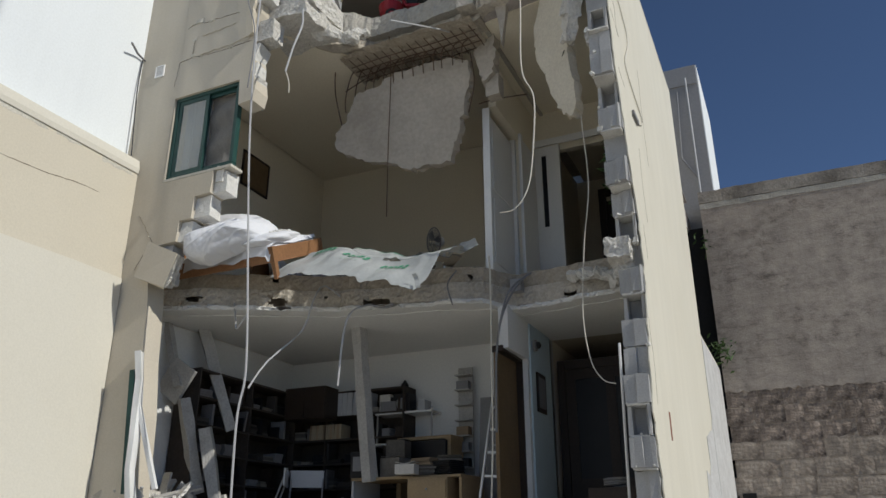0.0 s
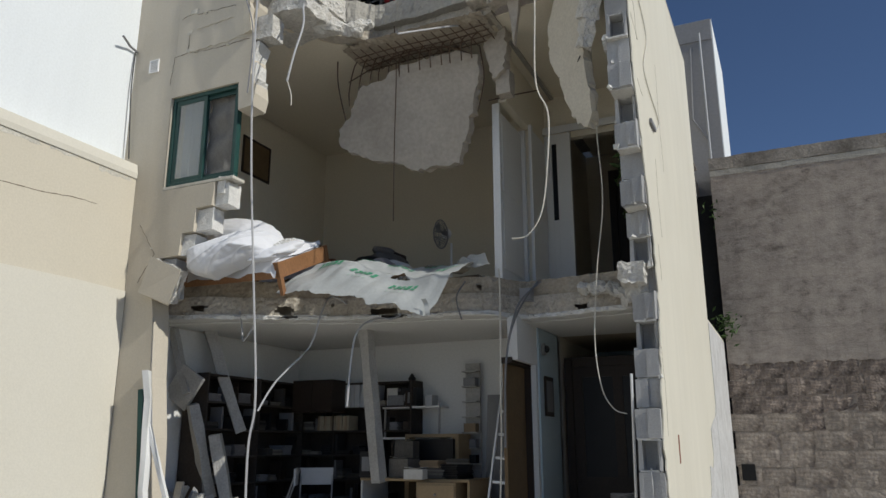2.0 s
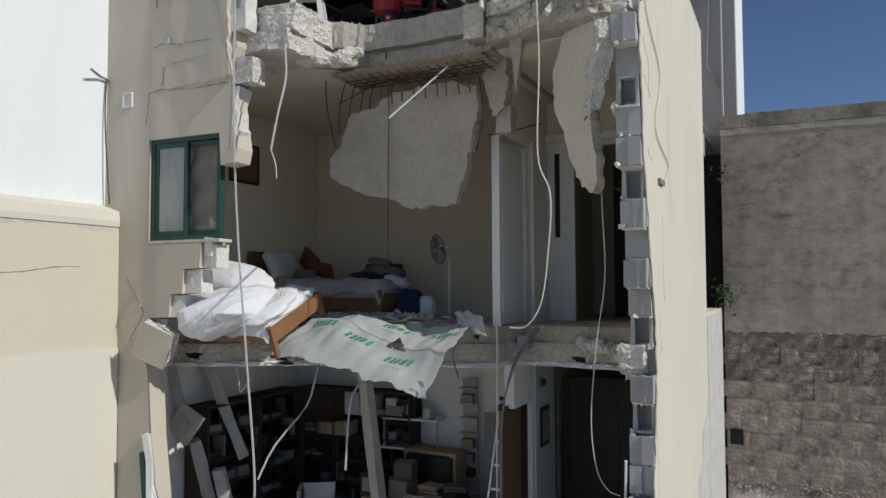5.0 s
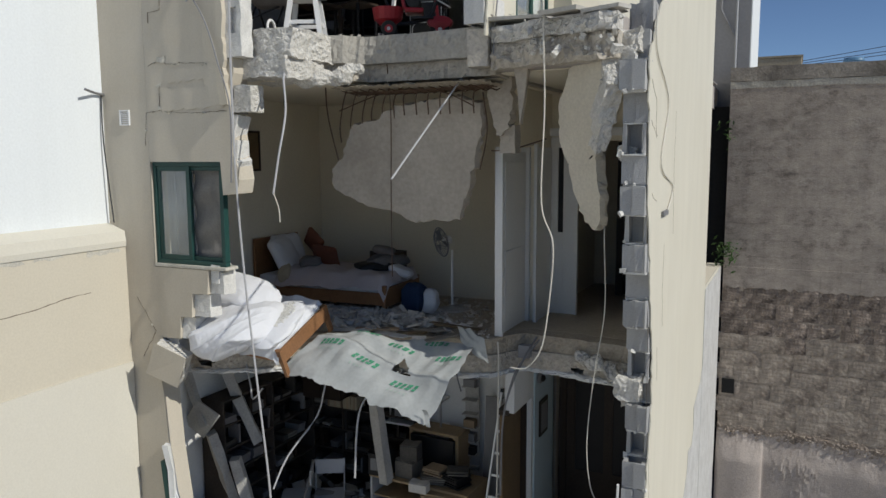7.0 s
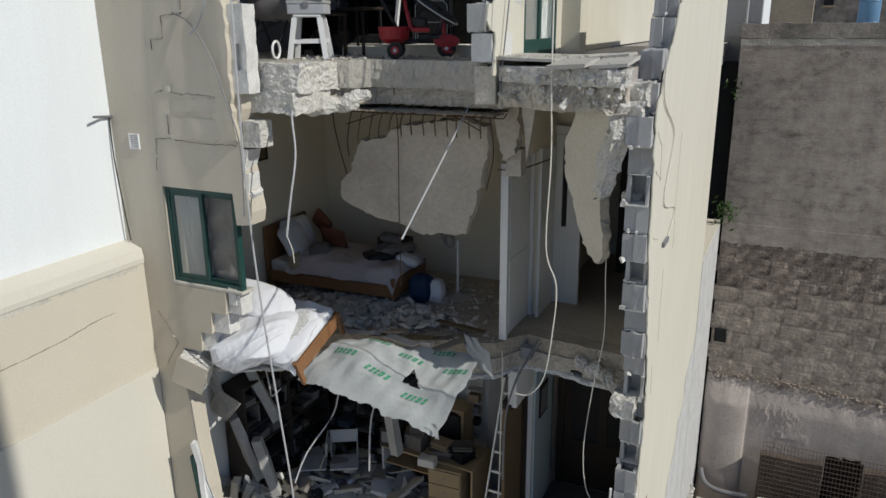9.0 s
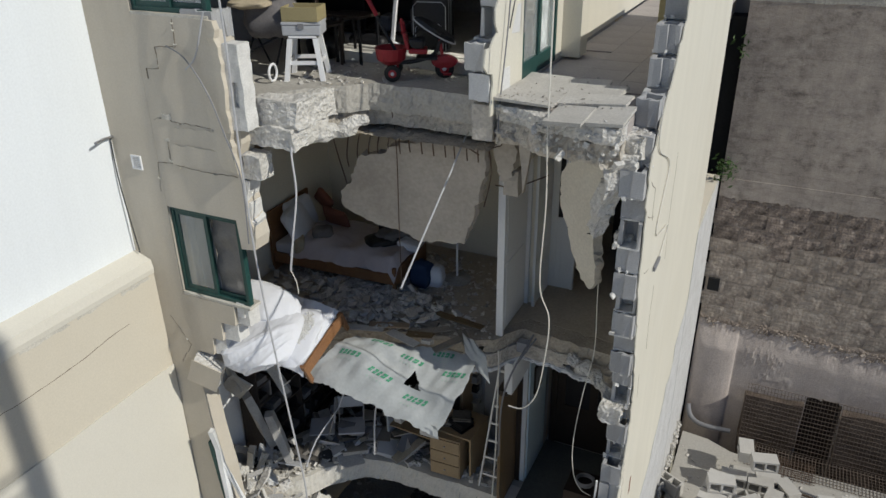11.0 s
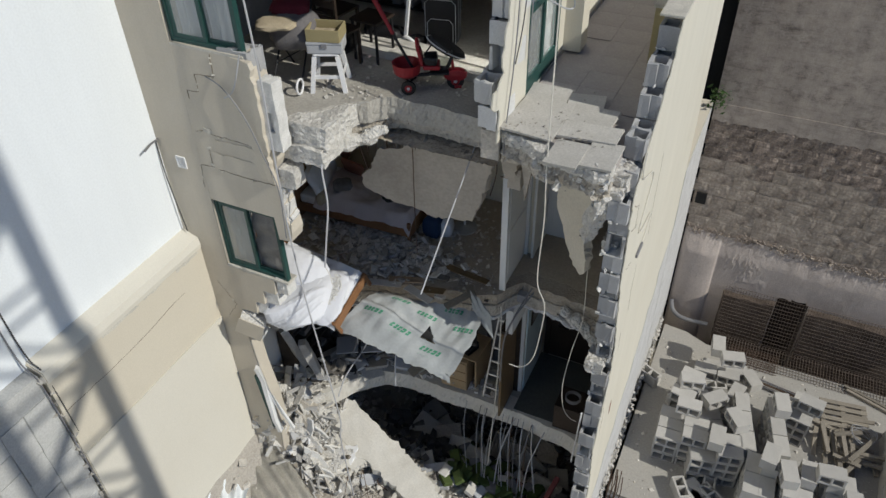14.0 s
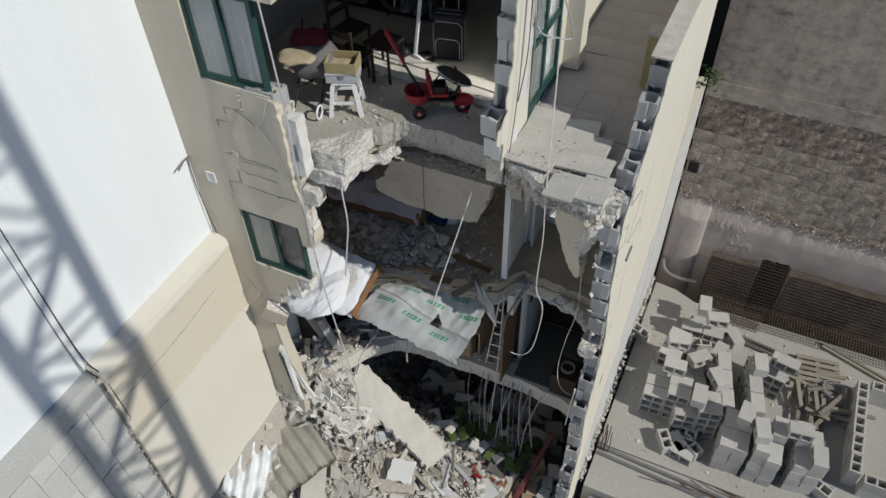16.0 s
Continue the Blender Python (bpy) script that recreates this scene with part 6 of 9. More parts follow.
# ---- office ----
def shelf_unit(name, label, w, h, d, n, material, m, fill, seed, bays=1):
    s = empty(name, label, "shelves", m=m)
    rnd = random.Random(seed)
    for x in [i * w / bays for i in range(bays + 1)]:
        part("side_panel", box(x - 0.011, x + 0.011, 0, d, 0, h), material, s)
    part("back_panel", box(0.011, w - 0.011, d - 0.01, d - 0.002, 0, h), material, s)
    for k in range(n + 1):
        z = 0.06 + (h - 0.08) * k / n
        for b in range(bays):
            part("shelf", box(b * w / bays + 0.012, (b + 1) * w / bays - 0.012, 0.005, d - 0.012, z - 0.011, z + 0.011), material, s)
    for k in range(n):
        z0, gap = 0.072 + (h - 0.08) * k / n, (h - 0.08) / n
        for b in range(bays):
            x, end = b * w / bays + 0.02, (b + 1) * w / bays - 0.05
            while x < end:
                kind = rnd.random()
                yaw, lean = rnd.uniform(-3, 3), 0
                if kind < fill * 0.75:
                    t, hh = rnd.uniform(0.018, 0.05), gap * rnd.uniform(0.45, 0.85)
                    bm = box(0, t, 0.03, min(d - 0.03, rnd.uniform(0.17, 0.25)), 0, hh)
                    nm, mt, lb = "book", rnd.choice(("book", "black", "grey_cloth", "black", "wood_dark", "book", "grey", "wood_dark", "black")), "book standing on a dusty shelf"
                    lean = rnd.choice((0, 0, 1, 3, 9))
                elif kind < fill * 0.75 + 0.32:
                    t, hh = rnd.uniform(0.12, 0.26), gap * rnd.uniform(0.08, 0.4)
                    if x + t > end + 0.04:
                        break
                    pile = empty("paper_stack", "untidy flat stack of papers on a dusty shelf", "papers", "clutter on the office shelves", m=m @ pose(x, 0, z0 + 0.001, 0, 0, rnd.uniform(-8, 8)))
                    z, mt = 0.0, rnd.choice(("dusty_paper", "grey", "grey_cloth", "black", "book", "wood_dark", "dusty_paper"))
                    while z < hh:
                        e, j, q = rnd.uniform(0.015, 0.035), rnd.uniform(-0.012, 0.012), rnd.uniform(0.0, 0.05)
                        part("folder", box(0.008 + j, t - 0.02 + j - q * 0.5, 0.03 + abs(j), d - 0.06 - q, z, z + e), mt, pile)
                        z += e + 0.001
                    x += t + 0.006
                    continue
                elif kind < fill * 0.75 + 0.45:
                    t, hh = rnd.uniform(0.06, 0.16), gap * rnd.uniform(0.2, 0.55)
                    bm = box(0, t, 0.02, d - 0.05, 0, hh, 0.006)
                    nm, mt, lb = "storage_box", rnd.choice(("black", "black", "book", "grey_cloth", "wood_dark", "grey")), "box of clutter on a dusty shelf"
                else:
                    x += rnd.uniform(0.04, 0.14)
                    continue
                if x + t > end + 0.04:
                    break
                o = solo(nm, bm, mt, lb, "book" if nm == "book" else "box", "clutter on the office shelves")
                o.matrix_world = m @ pose(x, 0, z0 + 0.001, 0, lean, yaw)
                x += t + 0.006
    return s


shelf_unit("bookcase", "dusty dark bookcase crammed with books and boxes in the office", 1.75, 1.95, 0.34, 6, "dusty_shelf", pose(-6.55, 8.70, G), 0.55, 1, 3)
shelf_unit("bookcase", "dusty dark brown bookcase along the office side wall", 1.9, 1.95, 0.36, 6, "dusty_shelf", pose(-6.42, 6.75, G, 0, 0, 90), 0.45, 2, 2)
hc = empty("hanging_cupboard", "reddish-brown wall cupboard under the office ceiling", "cupboard", m=pose(-6.40, 8.35, 5.05))
part("body", box(0, 0.62, 0.02, 0.34, 0, 0.42, 0.004), "wood_dark", hc)
part("door", box(0.005, 0.305, 0.0, 0.018, 0.005, 0.415, 0.003), "wood_dark", hc)
part("door", box(0.315, 0.615, 0.0, 0.018, 0.005, 0.415, 0.003), "wood_dark", hc)

for i in range(9):
    o = solo("ring_binder", box(0, 0.07, 0, 0.26, 0, 0.30, 0.006), "lgrey", "dusty pale ring binder standing on the bookcase shelf", "binder", "ring binders")
    o.matrix_world = pose(-6.02 + 0.077 * i, 8.69, 5.115, 0, (4 if i > 5 else 1), rb.uniform(-3, 3))
for i in range(14):
    o = solo("yellow_file", box(0, 0.032, 0, 0.24, 0, 0.19, 0.003), "beige_cloth" if i % 3 else "box", "yellowed paper file on the bookcase shelf", "file", "paper files")
    o.matrix_world = pose(-6.22 + 0.036 * i, 8.70, 4.82, 0, rb.uniform(-2, 4), 0)
ws = empty("wall_shelf", "white wall shelf on thin metal uprights", "shelf", m=pose(-5.22, 8.72, 0))
part("board", box(0, 0.82, 0, 0.30, 5.09, 5.115), "white", ws)
part("board", box(-0.05, 0.84, 0, 0.30, 4.70, 4.725), "white", ws)
for x in (0.80, 0.02):
    part("upright", box(x, x + 0.022, 0.012, 0.034, 4.726, 5.16 if x > 0.5 else 5.088), "steel", ws)
sp = empty("statuette", "dark figure-like ornament standing on a small black loudspeaker", "ornament", m=pose(-4.86, 8.86, 5.117))
part("cabinet", box(-0.12, 0.12, -0.10, 0.10, 0, 0.24, 0.006), "black", sp)
part("cone", lathe([(0.07, 0), (0.07, 0.01), (0.03, 0.014)], 20, None, pose(0, -0.102, 0.11, 90, 0, 0)), "grey", sp)
part("ornament", lathe([(0.05, 0.241), (0.05, 0.29), (0.03, 0.31), (0.055, 0.36), (0.03, 0.40), (0.01, 0.43)], 10), "black", sp)
for i, (x, w, h, mt) in enumerate(((-5.18, 0.16, 0.24, "paper"), (-4.62, 0.10, 0.14, "lgrey"), (-5.02, 0.06, 0.2, "book"))):
    o = solo("box_file", box(0, w, 0, 0.2, 0, h, 0.004), mt, "box file on the white wall shelf", "box", "clutter on the office shelves")
    o.matrix_world = pose(x, 8.76, 5.117, 0, 0, rb.uniform(-5, 5))

desk = empty("office_desk", "long pale wooden desk with a lower shelf, covered in dust", "desk", m=pose(-5.12, 8.02, G, 0, 0, -3))
part("top", box(0, 1.45, 0, 0.62, 0.72, 0.75, 0.004), "wood_light", desk)
part("lower_shelf", box(0.03, 0.82, 0.05, 0.55, 0.45, 0.47), "wood_light", desk)
for x in (0.0, 0.83, 1.42):
    part("panel", box(x, x + 0.03, 0.02, 0.60, 0, 0.72), "lgrey" if x < 1 else "wood_light", desk)
cabn = empty("drawer_cabinet", "light wooden drawer cabinet at the edge of the office floor", "cabinet", m=pose(-4.28, 7.83, G, 0, 0, 2))
part("body", box(0, 0.48, 0.02, 0.46, 0.02, 0.72, 0.005), "wood_light", cabn)
for k in range(3):
    d = part("drawer", box(0.012, 0.468, 0.0, 0.019, 0.05 + 0.22 * k, 0.255 + 0.22 * k, 0.003), "wood_light", cabn)
    part("knob", lathe([(0.012, 0), (0.014, 0.012), (0.006, 0.02)], 10, None, pose(0.24, 0.0, 0.15 + 0.22 * k, 90, 0, 0)), "steel", d)
tv = empty("monitor", "dark television on a wooden stand at the office's back", "television", m=pose(-4.75, 8.50, 4.28, 0, 0, -4))
part("screen", box(0, 0.66, 0.0, 0.06, 0.0, 0.42, 0.008), "black", tv)
part("stand", boxes([(0.62, 0.70, 0.07, 0.4, -0.6, 0.48), (-0.06, 0.0, 0.07, 0.4, -0.6, 0.48), (0, 0.62, 0.07, 0.4, 0.44, 0.48)]), "wood_light", tv)
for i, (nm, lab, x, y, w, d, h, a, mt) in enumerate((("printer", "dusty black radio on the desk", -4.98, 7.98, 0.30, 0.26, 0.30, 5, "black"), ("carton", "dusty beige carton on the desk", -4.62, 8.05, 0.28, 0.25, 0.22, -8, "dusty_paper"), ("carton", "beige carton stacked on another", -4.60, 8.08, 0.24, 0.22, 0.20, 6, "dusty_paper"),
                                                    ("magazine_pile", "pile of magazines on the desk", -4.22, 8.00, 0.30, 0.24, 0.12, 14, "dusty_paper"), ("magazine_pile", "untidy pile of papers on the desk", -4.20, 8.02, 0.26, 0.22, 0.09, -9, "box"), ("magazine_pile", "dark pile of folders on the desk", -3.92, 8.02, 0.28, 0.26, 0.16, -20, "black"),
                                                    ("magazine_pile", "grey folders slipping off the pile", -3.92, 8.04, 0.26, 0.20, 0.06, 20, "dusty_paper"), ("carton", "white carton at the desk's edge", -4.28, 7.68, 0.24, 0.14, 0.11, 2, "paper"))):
    base = G + 0.752
    if "stacked" in lab:
        base += 0.222
    if "untidy" in lab:
        base += 0.122
    if "slipping" in lab:
        base += 0.162
    o = empty(nm, lab, "box" if nm == "carton" else "office item", m=pose(x, y + 0.15, base, 0, 0, a))
    if nm == "magazine_pile":
        for k in range(max(2, int(h / 0.02))):
            j = [rb.uniform(-0.02, 0.02) for _ in range(2)]
            part("magazine", box(-w / 2 + j[0], w / 2 + j[0], -d / 2 + j[1], d / 2 + j[1], k * 0.02, k * 0.02 + 0.018), mt, o)
    else:
        part("body", box(-w / 2, w / 2, -d / 2, d / 2, 0, h, 0.008), mt, o)
        if mt == "black":
            part("front", box(-w * 0.38, w * 0.38, -d / 2 - 0.006, -d / 2 - 0.001, h * 0.25, h * 0.8), "grey", o)
        else:
            for f in (-1, 1):
                part("flap", box(0.004, w / 2 - 0.004, -d / 2 + 0.004, d / 2 - 0.004, 0, 0.004, 0, pose(0, 0, h + 0.002, 0, -rb.uniform(1, 9), 0 if f > 0 else 180)), mt, o)
cd = empty("disc_rack", "narrow tall wooden disc rack on the office wall", "rack", m=pose(-4.12, 8.80, 4.15))
part("back", box(0, 0.20, 0.13, 0.15, 0, 1.5), "postwood", cd)
for k in range(8):
    part("shelf", box(0, 0.20, 0, 0.128, 0.05 + 0.19 * k, 0.065 + 0.19 * k), "postwood", cd)
    if k in (1, 2, 3, 6):
        part("disc_box", box(0.02, 0.18, 0.01, 0.12, 0.067 + 0.19 * k, 0.17 + 0.19 * k), ("paper", "black", "grey", "box")[k % 4], cd)
pan = empty("grey_screen", "grey panel leaning on the office wall", "panel", m=pose(-3.80, 8.70, G, -6, 0, 0))
part("panel", box(0, 0.32, 0, 0.03, 0, 1.75, 0.004), "grey", pan)
lad = empty("step_ladder", "aluminium ladder leaning inside the office", "ladder", m=pose(-3.52, 7.90, G, -15, 4, 4))
for x in (0, 0.30):
    part("rail", box(x, x + 0.024, -0.02, 0.02, 0, 2.05, 0.003), "alu", lad)
    part("cap", box(x - 0.004, x + 0.034, -0.025, 0.025, 2.05, 2.10, 0.004), "black", lad)
for k in range(7):
    part("rung", box(0.03, 0.30, -0.015, 0.015, 0.2 + 0.27 * k, 0.23 + 0.27 * k, 0.003), "alu", lad)
wd = empty("door_4", "dark brown veneered office door", "door", kind="structure", m=pose(-3.10, 7.60, G))
part("leaf", box(-0.02, 0.02, 0.0, 0.62, 0.01, 1.98, 0.004), "wood_door", wd)
part("frame", boxes([(-0.05, 0.09, 0.63, 0.70, 0, 2.05), (-0.05, 0.09, 0.0, 0.63, 1.99, 2.05)]), "wood_dark", wd)
part("handle", tube([(-0.02, 0.07, 1.0), (-0.06, 0.07, 1.0), (-0.06, 0.17, 1.0)], 0.009, 8), "steel", wd)
hp = solo("hall_panel", box(-2.99, -2.93, 8.32, 9.1, G, 5.96), "blue", "pale blue painted wall strip in the hall", "wall", kind="structure")
hd = empty("door_5", "dark wooden hall door with glazed panels", "door", kind="structure", m=pose(-2.90, 9.28, G))
part("frame", boxes([(0, 0.10, 0, 0.08, 0, 2.2), (1.22, 1.31, 0, 0.08, 0, 2.2), (0.10, 1.22, 0, 0.08, 2.08, 2.2)], 0.005), "wood_dark", hd)
part("leaf", boxes([(0.10, 0.22, 0.02, 0.06, 0, 2.08), (0.60, 0.72, 0.02, 0.06, 0, 2.08), (1.10, 1.22, 0.02, 0.06, 0, 2.08), (0.22, 0.60, 0.02, 0.06, 0, 0.75), (0.72, 1.10, 0.02, 0.06, 0, 0.75), (0.22, 0.60, 0.02, 0.06, 1.95, 2.08), (0.72, 1.10, 0.02, 0.06, 1.95, 2.08)]), "wood_dark", hd)
for x in (0.22, 0.72):
    part("pane", box(x, x + 0.38, 0.035, 0.045, 0.75, 1.95), "black", hd)
hl = empty("wall_light", "round dark wall light on the blue hall wall", "lamp", m=pose(-2.925, 8.45, 5.72))
part("base", lathe([(0.07, 0), (0.07, 0.03), (0.05, 0.04)], 16, None, pose(0, 0, 0, 0, 90, 0)), "grey", hl)
part("glass", lathe([(0.045, 0.041), (0.04, 0.07), (0.015, 0.085)], 14, None, pose(0, 0, 0, 0, 90, 0)), "black", hl)
hpic = empty("picture", "small dark framed picture on the blue hall wall", "picture", m=pose(-2.925, 8.62, 4.95))
part("frame", box(0, 0.02, -0.16, 0.16, 0, 0.46, 0.004), "wood_dark", hpic)
part("print", box(0.021, 0.024, -0.12, 0.12, 0.05, 0.41), "grey", hpic)
dr = empty("drum_box", "brown carton with a coil of cable on top", "carton", m=pose(-1.98, 7.78, G))
part("carton", box(-0.24, 0.22, 0, 0.45, 0, 0.55, 0.006), "wood_dark", dr)
part("coil", tube([(0.12 * math.cos(a), 0.22 + 0.12 * math.sin(a), 0.57 + 0.002 * k) for k, a in enumerate(j * 0.5 for j in range(40))], 0.012, 6), "grey", dr)
solo("hall_floor", box(-2.93, -1.585, 7.85, 9.27, G + 0.002, G + 0.012), "hallfloor", "dark tiled floor of the hall", "floor", kind="structure")
for i, (p, q, w) in enumerate((((-4.89, 7.68, 6.0), (-4.84, 7.98, 4.2), 0.13), ((-6.66, 6.95, 6.0), (-6.33, 7.25, 4.78), 0.13), ((-6.52, 6.62, 5.08), (-6.40, 6.86, 4.05), 0.12), ((-6.28, 6.75, 4.75), (-6.10, 6.85, 3.9), 0.12), ((-6.80, 6.5, 5.95), (-6.55, 6.55, 5.2), 0.08))):
    p, q = Vector(p), Vector(q)
    m = Matrix.Translation((p + q) / 2) @ (p - q).to_track_quat("Z", "Y").to_matrix().to_4x4()
    bm = roughen(box(-w / 2, w / 2, -w / 2, w / 2, -(p - q).length / 2, (p - q).length / 2), 0.025, 5, 3, i)
    for v in bm.verts:
        v.co = m @ v.co
    solo("broken_post", bm, "postwood", "dusty splintered post leaning under the broken ceiling", "post", "broken posts")
br = solo("tilted_board", chipped(box(-0.16, 0.16, -0.02, 0.02, -0.22, 0.22), rb, 0.01), "postwood", "tilted dusty board among the shelves", "board")
br.matrix_world = pose(-6.60, 6.55, 5.28, 20, 38, 20)


def folding_chair(m):
    c = empty("folding_chair", "pale folding chair standing in the dusty office", "chair", "folding chairs", m=m)
    part("seat", box(-0.2, 0.2, -0.19, 0.19, 0.44, 0.465, 0.008), "lgrey", c)
    part("backrest", box(-0.2, 0.2, 0.20, 0.22, 0.66, 0.86, 0.006), "lgrey", c)
    for x in (-0.19, 0.19):
        part("leg", tube([(x, 0.24, 0.86), (x, 0.10, 0.44), (x, -0.2, 0.0)], 0.011, 6), "steel", c)
        part("leg", tube([(x * 0.9, -0.15, 0.44), (x * 0.9, 0.22, 0.0)], 0.011, 6), "steel", c)
    return c


folding_chair(pose(-5.62, 7.82, G, 0, 0, 30))
folding_chair(pose(-6.02, 7.62, G, 0, 0, -60))
for i in range(46):
    x, y = rb.uniform(-6.35, -5.1), rb.uniform(7.0, 8.5)
    if y < front_g(x) + 0.14:
        continue
    w, d, h = rb.uniform(0.09, 0.17), rb.uniform(0.07, 0.13), rb.uniform(0.008, 0.05)
    o = solo("fallen_book", box(-w, w, -d, d, -h, h, 0.003), rb.choice(("book", "dusty_paper", "grey_cloth", "dusty_paper", "wood_dark", "grey")), "dusty book or folder fallen on the office floor", "book", "fallen books")
    o.matrix_world = pose(x, y, G + 0.08 + 0.4 * rb.random() ** 2, rb.gauss(0, 22), rb.gauss(0, 22), rb.uniform(0, 360))

bm = bmesh.new()
for _ in range(1100):
    x, y = rb.uniform(-6.6, -3.3), rb.uniform(6.7, 8.6)
    if y < front_g(x) + 0.08:
        continue
    add_chunk(bm, Vector((x, y, G + 0.02)), abs(rb.gauss(0.05, 0.05)) + 0.02, rb, 0.6)
lit = empty("office_rubble", "broken plaster and papers over the office floor", "rubble", kind="stuff")
part("chunks", bm, "rubble", lit)
for i in range(150):
    x, y = rb.uniform(-6.3, -3.5), rb.uniform(6.95, 8.3)
    if (x > -4.5 and y > 7.9) or y < front_g(x) + 0.12:
        continue
    w = rb.uniform(0.08, 0.28)
    o = solo("fallen_slab_piece", chipped(box(-w, w, -w * 0.7, w * 0.7, -0.02, 0.02), rb, 0.02), rb.choice(("slab", "slab", "grey", "postwood", "lgrey", "dim")), "flat broken piece lying on the office floor", "rubble piece", "pieces on the office floor")
    o.matrix_world = pose(x, y, G + rb.uniform(0.05, 0.22) + 0.25 * rb.random() * max(0, min(1, (-4.9 - x) / 0.8)), rb.uniform(-32, 32), rb.uniform(-32, 32), rb.uniform(0, 360))


# ---- upper store room ----
stool = empty("plastic_stool", "white moulded plastic stool near the broken edge", "stool", m=pose(-5.03, 6.72, U, 0, 0, 24))
part("seat", box(-0.15, 0.15, -0.15, 0.15, 0.42, 0.45, 0.02), "plastic_w", stool)
for x, y in ((-1, -1), (1, -1), (1, 1), (-1, 1)):
    bm = bmesh.new()
    lo, hi = (0.19 * x, 0.19 * y), (0.13 * x, 0.13 * y)
    for (cx, cy), z in ((lo, 0.0), (hi, 0.42)):
        for dx, dy in ((-0.025, -0.025), (0.025, -0.025), (0.025, 0.025), (-0.025, 0.025)):
            bm.verts.new((cx + dx, cy + dy, z))
    bm.verts.ensure_lookup_table()
    v = bm.verts
    for f in ((3, 2, 1, 0), (4, 5, 6, 7), (0, 1, 5, 4), (1, 2, 6, 5), (2, 3, 7, 6), (3, 0, 4, 7)):
        bm.faces.new([v[i] for i in f])
    part("leg", bm, "plastic_w", stool)
part("brace", boxes([(-0.15, 0.15, -0.172, -0.158, 0.16, 0.20), (-0.15, 0.15, 0.158, 0.172, 0.16, 0.20), (-0.172, -0.158, -0.15, 0.15, 0.16, 0.20), (0.158, 0.172, -0.15, 0.15, 0.16, 0.20)]), "plastic_w", stool)
tray = empty("grey_case", "pale grey plastic case standing on the stool", "case", m=pose(-5.03, 6.72, U + 0.452, 0, 0, 22))
part("body", box(-0.20, 0.20, -0.15, 0.15, 0, 0.10, 0.012), "lgrey", tray)
part("lid", box(-0.205, 0.205, -0.155, 0.155, 0.102, 0.135, 0.01), "lgrey", tray)
part("latch", box(-0.03, 0.03, -0.165, -0.156, 0.07, 0.12), "grey", tray)
tub = empty("mustard_box", "open mustard-yellow plastic box on top of a grey case", "box", m=pose(-5.02, 6.72, U + 0.59, 0, 0, 16))
for r in ((-0.19, 0.19, -0.15, 0.15, 0, 0.012), (-0.19, 0.19, -0.15, -0.135, 0.013, 0.14), (-0.19, 0.19, 0.135, 0.15, 0.013, 0.14), (-0.19, -0.175, -0.134, 0.134, 0.013, 0.14), (0.175, 0.19, -0.134, 0.134, 0.013, 0.14)):
    part("side", box(*r, 0.003), "yellow", tub)
part("contents", roughen(box(-0.16, 0.1, -0.11, 0.11, 0.013, 0.06), 0.02, 9, 2), "beige_cloth", tub, "beige odds and ends")


def wheel(parent, m, r, w, hub):
    t = part("wheel", lathe([(r * 0.72, -w / 2), (r * 0.95, -w / 2), (r, -w / 4), (r, w / 4), (r * 0.95, w / 2), (r * 0.72, w / 2)], 22, None, m), "rubber", parent)
    part("hub", lathe([(r * 0.70, -w * 0.45), (r * 0.70, w * 0.45), (r * 0.25, w * 0.56)], 16, None, m), "red", t)
    part("cap", lathe([(r * 0.22, -w * 0.6), (r * 0.22, w * 0.6), (r * 0.1, w * 0.64)], 12, None, m), hub, t)


tri = empty("tricycle", "red children's tricycle with a black push bar", "tricycle", m=pose(-3.92, 7.12, U, 0, 0, 24))
wheel(tri, pose(0.27, -0.02, 0.10, 90, 0, 0), 0.10, 0.05, "lgrey")
wheel(tri, pose(-0.26, -0.17, 0.085, 90, 0, 0), 0.085, 0.045, "lgrey")
wheel(tri, pose(-0.26, 0.17, 0.085, 90, 0, 0), 0.085, 0.045, "lgrey")
part("frame", tube(smooth_line([(-0.26, 0, 0.16), (-0.05, 0, 0.17), (0.16, 0, 0.24), (0.24, 0, 0.40)], 4), 0.022, 8), "black", tri)
part("axle", tube([(-0.26, -0.16, 0.085), (-0.26, 0.16, 0.085)], 0.01, 6), "steel", tri)
part("fork", tube([(0.22, 0, 0.42), (0.265, 0, 0.10)], 0.018, 8), "red", tri)
part("mudguard", lathe([(0.01, -0.06), (0.13, -0.05), (0.14, 0.0), (0.13, 0.05), (0.01, 0.06)], 18, None, pose(0.27, 0, 0.17, 90, 0, 0) @ Matrix.Diagonal((1, 0.5, 1, 1))), "red", tri)
part("basket", lathe([(0.09, 0), (0.15, 0.05), (0.17, 0.17), (0.155, 0.17), (0.08, 0.02)], 18, None, pose(-0.28, 0, 0.15)), "red", tri, "red tub behind the seat")
part("seat", roughen(box(-0.10, 0.10, -0.11, 0.11, 0.26, 0.31, 0.02), 0.01, 9), "red", tri)
part("backrest", box(-0.02, 0.02, -0.09, 0.09, 0, 0.18, 0.018, pose(-0.10, 0, 0.30, 0, -12, 0)), "red", tri)
part("back_ring", tube([(-0.15 - 0.01 * math.sin(a), 0.07 * math.cos(a), 0.52 + 0.07 * math.sin(a)) for a in (k * math.pi / 8 for k in range(17))], 0.018, 8), "red", tri)
